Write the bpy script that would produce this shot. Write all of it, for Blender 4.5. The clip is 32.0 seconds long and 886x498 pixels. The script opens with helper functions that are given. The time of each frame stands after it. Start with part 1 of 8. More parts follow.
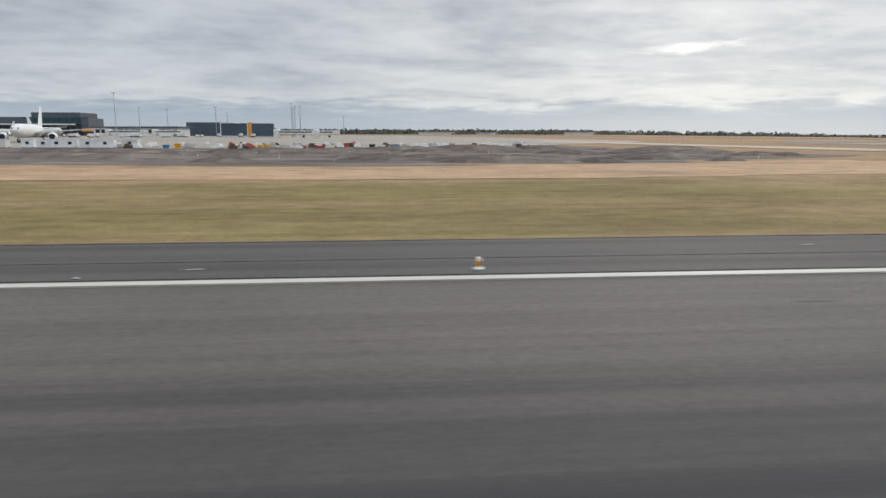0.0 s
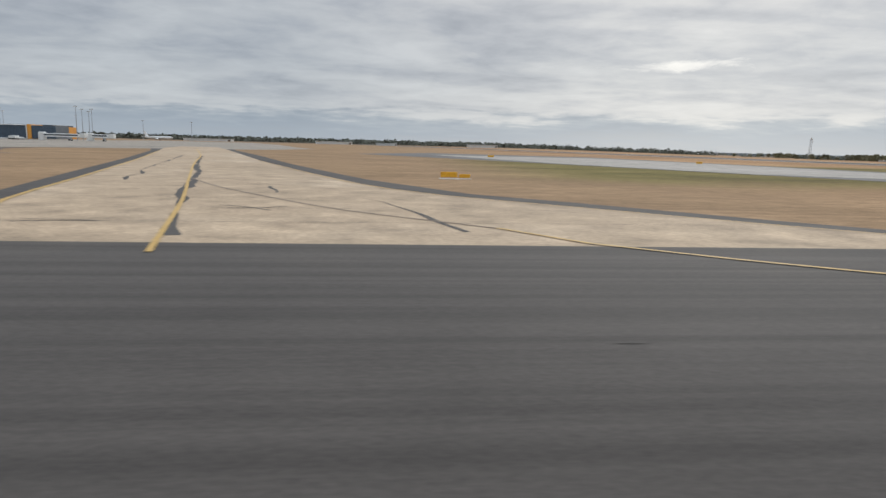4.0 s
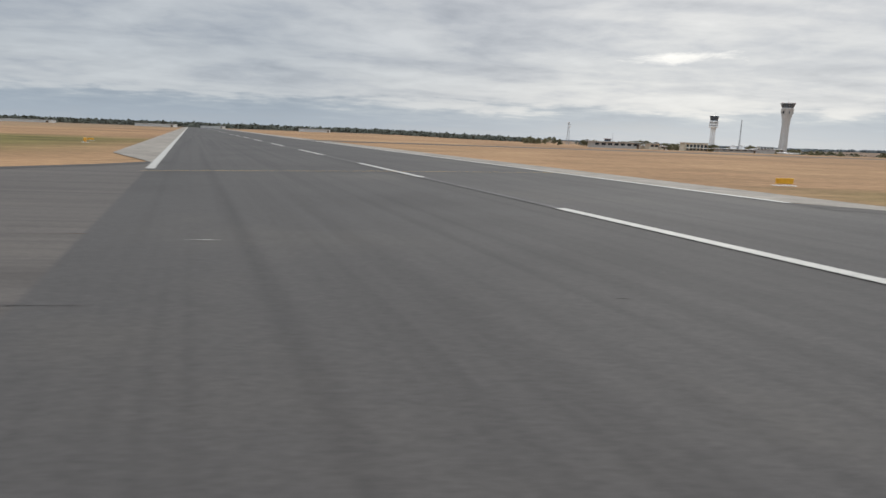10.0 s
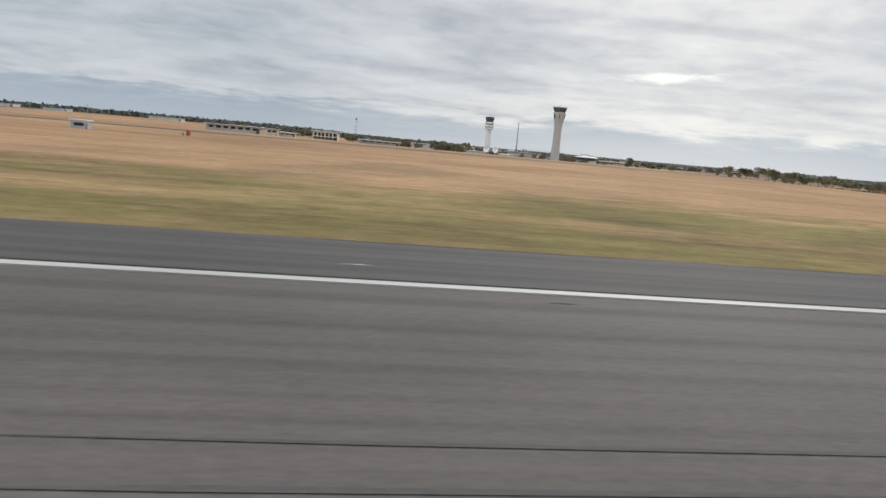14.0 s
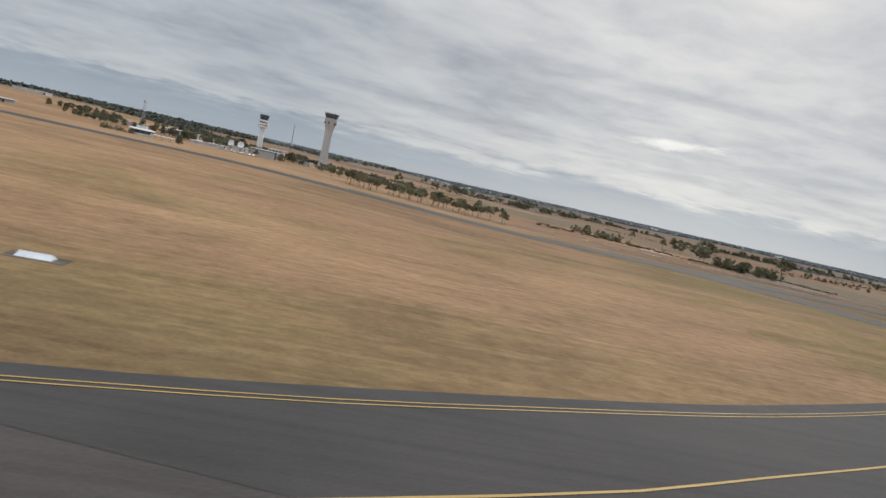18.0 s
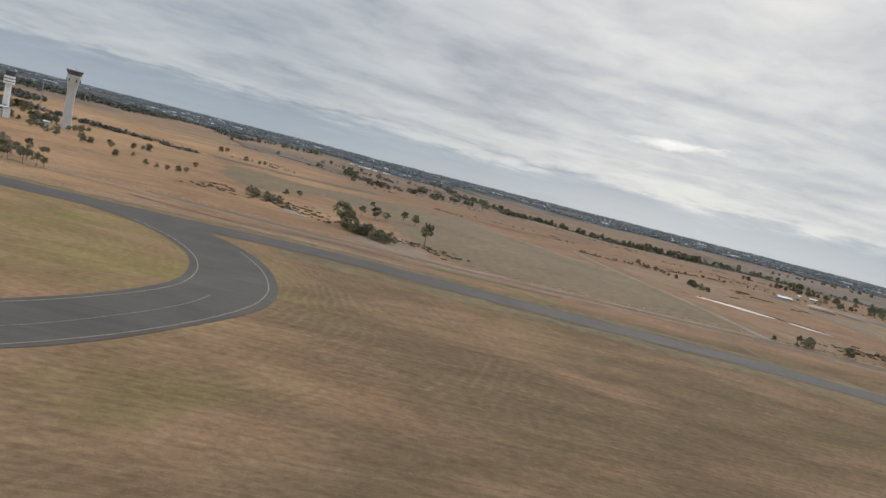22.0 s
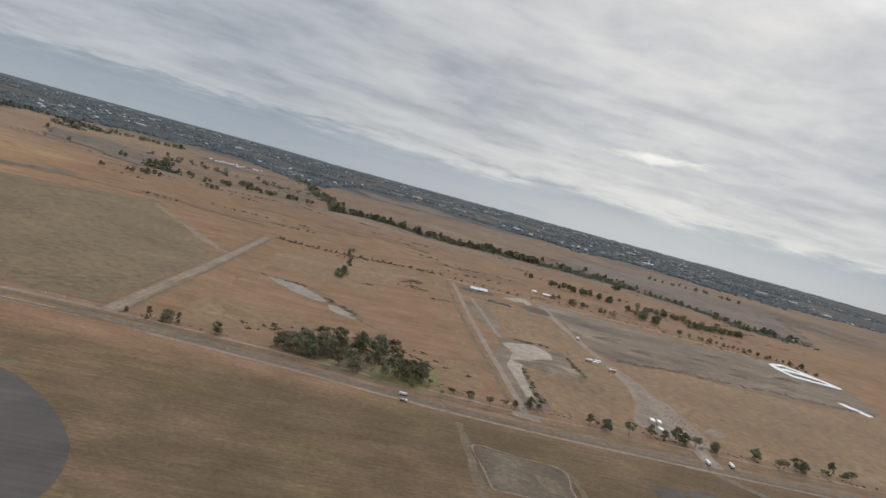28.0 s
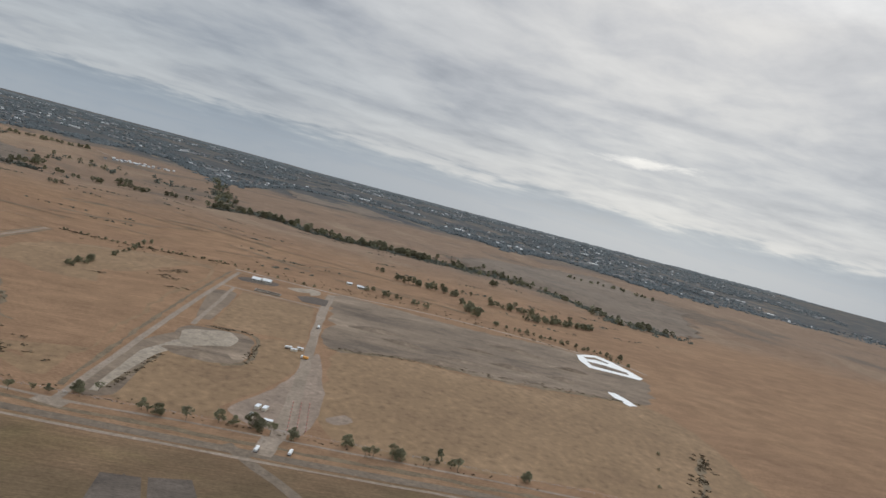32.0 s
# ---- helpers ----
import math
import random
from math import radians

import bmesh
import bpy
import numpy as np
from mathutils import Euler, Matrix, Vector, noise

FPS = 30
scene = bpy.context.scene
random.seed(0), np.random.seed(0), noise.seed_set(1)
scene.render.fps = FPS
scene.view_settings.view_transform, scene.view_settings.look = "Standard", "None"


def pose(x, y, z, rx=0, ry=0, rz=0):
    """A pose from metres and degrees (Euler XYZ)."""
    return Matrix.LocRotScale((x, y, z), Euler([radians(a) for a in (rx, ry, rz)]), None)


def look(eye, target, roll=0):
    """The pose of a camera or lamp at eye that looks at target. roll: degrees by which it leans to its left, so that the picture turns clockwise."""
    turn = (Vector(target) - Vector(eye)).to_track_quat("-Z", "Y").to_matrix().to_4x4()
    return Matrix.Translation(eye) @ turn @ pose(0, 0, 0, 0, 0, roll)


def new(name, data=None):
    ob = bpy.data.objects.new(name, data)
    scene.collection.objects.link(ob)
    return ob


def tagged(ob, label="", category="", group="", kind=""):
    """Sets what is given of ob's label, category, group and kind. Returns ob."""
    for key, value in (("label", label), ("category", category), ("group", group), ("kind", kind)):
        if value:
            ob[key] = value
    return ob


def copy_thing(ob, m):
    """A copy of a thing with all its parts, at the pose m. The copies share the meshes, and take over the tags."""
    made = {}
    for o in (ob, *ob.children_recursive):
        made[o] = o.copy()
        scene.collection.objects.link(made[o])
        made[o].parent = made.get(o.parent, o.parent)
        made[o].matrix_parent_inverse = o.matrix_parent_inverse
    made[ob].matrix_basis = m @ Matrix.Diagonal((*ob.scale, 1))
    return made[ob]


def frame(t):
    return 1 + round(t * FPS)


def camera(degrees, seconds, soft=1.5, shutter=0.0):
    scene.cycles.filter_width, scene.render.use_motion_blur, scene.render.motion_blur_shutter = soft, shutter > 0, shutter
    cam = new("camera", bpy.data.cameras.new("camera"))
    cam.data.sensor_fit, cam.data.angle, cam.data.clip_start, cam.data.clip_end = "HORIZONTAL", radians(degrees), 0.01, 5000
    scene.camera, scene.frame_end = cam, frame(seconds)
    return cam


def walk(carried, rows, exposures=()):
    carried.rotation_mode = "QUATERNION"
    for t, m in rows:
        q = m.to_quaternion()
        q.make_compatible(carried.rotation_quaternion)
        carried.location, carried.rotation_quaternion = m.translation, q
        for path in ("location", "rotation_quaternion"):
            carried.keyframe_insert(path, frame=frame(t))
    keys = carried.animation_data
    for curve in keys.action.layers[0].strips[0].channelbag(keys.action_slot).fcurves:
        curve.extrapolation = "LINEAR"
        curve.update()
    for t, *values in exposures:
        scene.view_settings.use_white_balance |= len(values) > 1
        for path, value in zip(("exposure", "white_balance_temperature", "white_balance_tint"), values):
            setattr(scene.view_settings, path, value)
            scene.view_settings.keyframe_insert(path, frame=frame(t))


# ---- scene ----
cam = camera(70, 32.0, 1.5, 0.12)
PATH = [
    (0, look((0.00, 0.19, 2.67), (8.92, 98.12, -15.47), 0.14)),
    (0.5, look((12.96, 0.09, 2.67), (21.44, 98.02, -15.70), -0.08)),
    (1, look((25.99, 0.01, 2.65), (34.80, 97.79, -16.41), -0.06)),
    (1.5, look((39.09, -0.03, 2.66), (48.63, 97.69, -16.32), 0.05)),
    (2, look((52.27, -0.06, 2.66), (61.93, 97.60, -16.52), -0.14)),
    (2.5, look((65.51, -0.08, 2.66), (74.92, 97.72, -16.00), 0.62)),
    (3, look((78.81, -0.07, 2.62), (88.27, 97.80, -15.61), 0.22)),
    (3.5, look((92.18, -0.04, 2.66), (101.92, 97.93, -14.82), 1.07)),
    (4, look((105.62, -0.01, 2.68), (115.60, 98.14, -13.64), 1.43)),
    (4.5, look((119.15, 0.00, 2.68), (128.94, 97.99, -14.70), 0.43)),
    (6.5, look((174.64, -0.04, 2.67), (185.34, 97.69, -15.62), 2.02)),
    (7, look((188.96, -0.08, 2.65), (199.78, 97.76, -14.95), 1.56)),
    (7.5, look((203.52, -0.11, 2.66), (214.07, 97.71, -15.23), 0.48)),
    (8, look((218.36, -0.11, 2.65), (228.86, 97.73, -15.11), 1.23)),
    (8.5, look((233.54, -0.08, 2.67), (245.46, 97.59, -15.17), 2.27)),
    (9, look((249.11, -0.05, 2.67), (261.29, 97.67, -14.71), 2.42)),
    (9.5, look((265.09, -0.02, 2.66), (276.82, 97.82, -14.32), 2.57)),
    (10, look((281.47, -0.01, 2.65), (292.61, 97.75, -15.20), 2.08)),
    (10.5, look((298.24, 0.01, 2.62), (309.33, 97.29, -17.71), 2.69)),
    (11, look((315.34, 0.05, 2.61), (326.44, 97.38, -17.50), 2.26)),
    (11.5, look((332.70, 0.12, 2.67), (343.26, 97.61, -16.89), 2.00)),
    (12, look((350.27, 0.20, 2.74), (361.21, 97.60, -17.09), 2.02)),
    (12.5, look((367.99, 0.23, 2.72), (379.90, 97.23, -18.48), 2.54)),
    (13, look((385.80, 0.24, 2.78), (398.82, 97.43, -16.84), 3.66)),
    (13.5, look((403.67, 0.16, 2.69), (417.07, 97.61, -15.31), 4.12)),
    (15.5, look((475.07, -0.64, 3.42), (489.33, 97.34, -10.61), 9.83)),
    (16, look((492.83, -0.87, 4.24), (507.72, 96.89, -10.63), 10.93)),
    (16.5, look((510.54, -1.05, 4.93), (526.63, 96.52, -9.93), 11.67)),
    (17, look((528.21, -1.19, 5.32), (544.16, 96.61, -8.15), 12.22)),
    (17.5, look((545.82, -1.32, 6.37), (560.48, 96.88, -5.58), 12.34)),
    (18, look((563.40, -1.44, 7.81), (577.81, 96.90, -3.26), 12.68)),
    (18.5, look((580.94, -1.55, 9.60), (595.06, 96.92, -0.61), 12.55)),
    (19, look((598.47, -1.62, 11.59), (612.60, 96.83, 1.22), 12.78)),
    (19.5, look((616.01, -1.62, 13.68), (629.94, 96.91, 3.77), 13.86)),
    (20, look((633.56, -1.54, 15.81), (647.36, 96.96, 5.48), 13.33)),
    (20.5, look((651.11, -1.37, 18.06), (664.82, 97.18, 8.05), 13.87)),
    (21, look((668.67, -1.13, 20.40), (682.82, 97.30, 9.87), 13.60)),
    (21.5, look((686.20, -0.85, 22.82), (700.69, 97.40, 11.13), 13.88)),
    (22, look((703.68, -0.53, 25.32), (718.47, 97.65, 13.44), 14.21)),
    (22.5, look((721.10, -0.19, 27.89), (736.70, 97.84, 15.76), 14.46)),
    (23, look((738.43, 0.16, 30.47), (754.51, 97.99, 17.43), 14.97)),
    (23.5, look((755.65, 0.50, 33.05), (771.49, 98.43, 20.48), 15.00)),
    (24, look((772.75, 0.80, 35.63), (788.05, 98.81, 22.98), 15.24)),
    (24.5, look((789.73, 1.06, 38.26), (804.03, 99.37, 26.84), 15.41)),
    (25, look((806.61, 1.26, 40.97), (820.49, 99.76, 30.69), 15.34)),
    (25.5, look((823.41, 1.38, 43.76), (837.79, 99.82, 33.58), 15.56)),
    (26, look((840.15, 1.44, 46.60), (855.51, 99.80, 37.10), 14.94)),
    (26.5, look((856.86, 1.43, 49.45), (873.15, 99.77, 41.43), 15.42)),
    (28.5, look((923.32, 0.62, 60.57), (940.43, 98.59, 50.08), 15.21)),
    (29, look((939.82, 0.23, 63.26), (956.98, 98.15, 52.45), 15.21)),
    (29.5, look((956.24, -0.20, 65.92), (973.24, 97.77, 55.34), 15.34)),
    (30, look((972.58, -0.66, 68.54), (989.60, 97.38, 58.62), 15.36)),
    (30.5, look((988.80, -1.12, 71.16), (1005.93, 96.90, 61.25), 15.26)),
    (31, look((1004.89, -1.59, 73.77), (1022.26, 96.43, 64.28), 14.95)),
    (31.5, look((1020.84, -2.05, 76.38), (1038.52, 95.97, 67.52), 14.50)),
    (32, look((1036.65, -2.52, 78.98), (1054.95, 95.42, 70.47), 14.80)),
]
walk(cam, PATH, [(0.0, 0.2), (1.0, -0.1), (2.0, 0.07), (3.0, 0.06), (4.0, 0.03), (8.0, 0.11), (10.0, 0.09), (12.0, 0.15), (13.0, 0.2), (16.0, 0.1), (18.0, -0.05), (20.0, -0.04), (22.5, 0.0), (24.0, -0.04), (26.0, -0.08), (32.0, -0.09)])

# ---- sky, sun ----
SUN_AZ, SUN_EL = 30.0, 28.0  # degrees from +y towards +x, and above the horizon
world = bpy.data.worlds.new("world")
scene.world = world
world.use_nodes = True
wt = world.node_tree
wt.nodes.clear()


def node(tree, kind, **values):
    n = tree.nodes.new("ShaderNode" + kind)
    for k, v in values.items():
        if k == "op":
            n.operation = v
        elif k == "blend":
            n.data_type = "RGBA"
            n.blend_type = v
        else:
            n.inputs[int(k[1:]) if k[0] == "i" and k[1:].isdigit() else k].default_value = v
    return n


def ramp(tree, stops, mode="EASE"):
    r = tree.nodes.new("ShaderNodeValToRGB")
    r.color_ramp.interpolation = mode
    el = r.color_ramp.elements
    while len(el) < len(stops):
        el.new(0.5)
    for e, (p, c) in zip(el, stops):
        e.position = p
        e.color = (*c, 1) if len(c) == 3 else c
    return r


def build_sky():
    t, link = wt, wt.links.new
    co = t.nodes.new("ShaderNodeTexCoord")
    sep = t.nodes.new("ShaderNodeSeparateXYZ")
    link(co.outputs["Generated"], sep.inputs[0])
    # cloud deck: the direction laid on a flat layer overhead
    den = node(t, "Math", op="MAXIMUM", i1=0.0)
    link(sep.outputs[2], den.inputs[0])
    den2 = node(t, "Math", op="ADD", i1=0.11)
    link(den.outputs[0], den2.inputs[0])
    px = node(t, "Math", op="DIVIDE")
    py = node(t, "Math", op="DIVIDE")
    for p, o in ((px, 0), (py, 1)):
        link(sep.outputs[o], p.inputs[0])
        link(den2.outputs[0], p.inputs[1])
    flat = t.nodes.new("ShaderNodeCombineXYZ")
    link(px.outputs[0], flat.inputs[0])
    link(py.outputs[0], flat.inputs[1])
    mp = t.nodes.new("ShaderNodeMapping")
    mp.inputs["Scale"].default_value = (0.62, 1.0, 1)
    mp.inputs["Rotation"].default_value = (0, 0, radians(14))
    link(flat.outputs[0], mp.inputs[0])
    big = node(t, "TexNoise", Scale=0.78, Detail=5.0, Roughness=0.50, Distortion=0.9)
    link(mp.outputs[0], big.inputs["Vector"])
    puff = t.nodes.new("ShaderNodeMapping")
    puff.inputs["Scale"].default_value = (1.0, 1.0, 1)
    puff.inputs["Rotation"].default_value = (0, 0, radians(-20))
    link(flat.outputs[0], puff.inputs[0])
    fine = node(t, "TexNoise", Scale=2.7, Detail=7.0, Roughness=0.58, Distortion=0.25)
    link(puff.outputs[0], fine.inputs["Vector"])
    mixn = node(t, "Mix", i0=0.38)
    link(big.outputs["Fac"], mixn.inputs[2])
    link(fine.outputs["Fac"], mixn.inputs[3])
    # thick cloud is bluish grey, thin cloud is white
    deck = ramp(t, [(0.36, (0.70, 0.72, 0.755)), (0.46, (0.88, 0.89, 0.91)), (0.53, (1.02, 1.015, 1.005)), (0.64, (1.18, 1.165, 1.135))], "LINEAR")
    link(mixn.outputs[0], deck.inputs[0])
    # overcast brightness by elevation, with the clearer strip low over the horizon
    rise = ramp(t, [(0.0, (0.455, 0.505, 0.555)), (0.022, (0.405, 0.465, 0.53)), (0.036, (0.43, 0.485, 0.54)), (0.048, (0.60, 0.625, 0.645)), (0.064, (0.575, 0.60, 0.625)), (0.085, (0.545, 0.572, 0.60)), (0.12, (0.505, 0.535, 0.57)),
                    (0.20, (0.54, 0.563, 0.592)), (0.33, (0.62, 0.635, 0.655)), (0.6, (1.17, 1.25, 1.36)), (1.0, (1.74, 1.88, 2.10))], "LINEAR")
    lift = node(t, "Math", op="MULTIPLY_ADD", i1=0.11, i2=-0.055)
    link(mixn.outputs[0], lift.inputs[0])
    uneven = node(t, "Math", op="ADD")
    link(sep.outputs[2], uneven.inputs[0])
    link(lift.outputs[0], uneven.inputs[1])
    link(uneven.outputs[0], rise.inputs[0])
    low = node(t, "MapRange", i1=0.0, i2=0.07)
    link(sep.outputs[2], low.inputs[0])
    deckmix = node(t, "Mix", blend="MIX")
    deckmix.inputs[6].default_value = (1, 1, 1, 1)
    link(low.outputs[0], deckmix.inputs[0])
    link(deck.outputs[0], deckmix.inputs[7])
    cloud = node(t, "Mix", blend="MULTIPLY", i0=1.0)
    link(rise.outputs[0], cloud.inputs[6])
    link(deckmix.outputs[2], cloud.inputs[7])
    # brighter towards the veiled sun, and the torn gap under it
    glow_dir = Vector((math.sin(radians(SUN_AZ)), math.cos(radians(SUN_AZ)), 0.16)).normalized()
    dot = node(t, "VectorMath", op="DOT_PRODUCT")
    dot.inputs[1].default_value = glow_dir
    link(co.outputs["Generated"], dot.inputs[0])
    glow = ramp(t, [(0.78, (0.86, 0.885, 0.915)), (0.93, (1.02, 1.015, 1.015)), (1.0, (1.25, 1.22, 1.18))], "LINEAR")
    link(dot.outputs["Value"], glow.inputs[0])
    lit = node(t, "Mix", blend="MULTIPLY", i0=1.0)
    link(cloud.outputs[2], lit.inputs[6])
    link(glow.outputs[0], lit.inputs[7])
    gap_dir = Vector((math.sin(radians(25.0)), math.cos(radians(25.0)), 0.119))
    off = node(t, "VectorMath", op="SUBTRACT")
    off.inputs[1].default_value = gap_dir
    link(co.outputs["Generated"], off.inputs[0])
    gm = t.nodes.new("ShaderNodeMapping")
    gm.vector_type = "VECTOR"
    gm.inputs["Rotation"].default_value = (0, 0, radians(25.0))
    gm.inputs["Scale"].default_value = (13, 13, 100)
    link(off.outputs[0], gm.inputs[0])
    ln = node(t, "VectorMath", op="LENGTH")
    link(gm.outputs[0], ln.inputs[0])
    rag_map = t.nodes.new("ShaderNodeMapping")
    rag_map.inputs["Scale"].default_value = (16, 16, 70)
    link(co.outputs["Generated"], rag_map.inputs[0])
    rag = node(t, "TexNoise", Scale=1.0, Detail=6.0, Roughness=0.62, Distortion=0.4)
    link(rag_map.outputs[0], rag.inputs["Vector"])
    torn = node(t, "Math", op="MULTIPLY_ADD", i1=4.2, i2=-2.0)
    link(rag.outputs["Fac"], torn.inputs[0])
    lsum = node(t, "Math", op="ADD")
    link(ln.outputs["Value"], lsum.inputs[0])
    link(torn.outputs[0], lsum.inputs[1])
    gap = node(t, "MapRange", i1=1.15, i2=0.1, i3=0.0, i4=0.54)
    link(lsum.outputs[0], gap.inputs[0])
    gapc = node(t, "Mix", blend="ADD")
    gapc.inputs[7].default_value = (0.58, 0.53, 0.44, 1)
    link(gap.outputs[0], gapc.inputs[0])
    link(lit.outputs[2], gapc.inputs[6])
    # the clear air behind the cloud
    air = t.nodes.new("ShaderNodeTexSky")
    air.sky_type = "NISHITA"
    air.sun_disc = False
    air.sun_elevation, air.sun_rotation = radians(SUN_EL), radians(SUN_AZ)
    b_air = t.nodes.new("ShaderNodeBackground")
    b_air.inputs[1].default_value = 0.05
    link(air.outputs[0], b_air.inputs[0])
    b_cloud = t.nodes.new("ShaderNodeBackground")
    link(gapc.outputs[2], b_cloud.inputs[0])
    both = t.nodes.new("ShaderNodeMixShader")
    both.inputs[0].default_value = 0.94
    link(b_air.outputs[0], both.inputs[1])
    link(b_cloud.outputs[0], both.inputs[2])
    out = t.nodes.new("ShaderNodeOutputWorld")
    link(both.outputs[0], out.inputs[0])


build_sky()
sun = new("sun", bpy.data.lights.new("sun", "SUN"))
sun.data.energy, sun.data.angle, sun.data.color = 1.2, radians(14), (1.0, 0.95, 0.88)
sun.matrix_world = look((600 + 900 * math.sin(radians(SUN_AZ)), 900 * math.cos(radians(SUN_AZ)), 900 * math.tan(radians(SUN_EL))), (600, 0, 0))

# ---- materials ----


def surface(name, base, dark, light, scales=(0.05, 0.9, 9.0), rough=0.9, bump=0.3, stretch=(1, 1, 1), metal=0.0, random_shade=0.0, spec=0.3, mottle=1.0):
    """A mottled material: base colour with darker and lighter stains at three scales in metres, grain relief."""
    m = bpy.data.materials.new(name)
    m.use_nodes = True
    t = m.node_tree
    link = t.links.new
    b = t.nodes["Principled BSDF"]
    co = t.nodes.new("ShaderNodeTexCoord")
    mp = t.nodes.new("ShaderNodeMapping")
    mp.inputs["Scale"].default_value = stretch
    link(co.outputs["Object"], mp.inputs[0])
    n = [node(t, "TexNoise", Scale=s, Detail=5.0, Roughness=0.6) for s in scales]
    for k in n:
        link(mp.outputs[0], k.inputs["Vector"])
    r1 = ramp(t, [(0.3, dark), (0.5, base), (0.72, light)])
    link(n[0].outputs["Fac"], r1.inputs[0])
    r2 = ramp(t, [(0.3, (1 - 0.28 * mottle,) * 3), (0.5, (1, 1, 1)), (0.7, (1 + 0.25 * mottle,) * 3)])
    link(n[1].outputs["Fac"], r2.inputs[0])
    r3 = ramp(t, [(0.25, (1 - 0.2 * mottle,) * 3), (0.75, (1 + 0.2 * mottle,) * 3)])
    link(n[2].outputs["Fac"], r3.inputs[0])
    a = node(t, "Mix", blend="MULTIPLY", i0=1.0)
    link(r1.outputs[0], a.inputs[6])
    link(r2.outputs[0], a.inputs[7])
    c = node(t, "Mix", blend="MULTIPLY", i0=1.0)
    link(a.outputs[2], c.inputs[6])
    link(r3.outputs[0], c.inputs[7])
    last = c
    if random_shade:
        oi = t.nodes.new("ShaderNodeObjectInfo")
        mr = node(t, "MapRange", i3=1 - random_shade, i4=1 + random_shade)
        link(oi.outputs["Random"], mr.inputs[0])
        last = node(t, "Mix", blend="MULTIPLY", i0=1.0)
        link(c.outputs[2], last.inputs[6])
        link(mr.outputs[0], last.inputs[7])
    link(last.outputs[2], b.inputs["Base Color"])
    b.inputs["Roughness"].default_value = rough
    b.inputs["Metallic"].default_value = metal
    b.inputs["Specular IOR Level"].default_value = spec
    if bump:
        bp = node(t, "Bump", Strength=bump, Distance=0.05)
        link(n[2].outputs["Fac"], bp.inputs["Height"])
        link(bp.outputs[0], b.inputs["Normal"])
    return m


def plain(name, col, rough=0.6, metal=0.0, var=0.12, scale=3.0):
    d = tuple(c * (1 - var) for c in col)
    l = tuple(min(1, c * (1 + var)) for c in col)
    return surface(name, col, d, l, (scale * 0.2, scale, scale * 6), rough, 0.05, metal=metal, mottle=0.35)


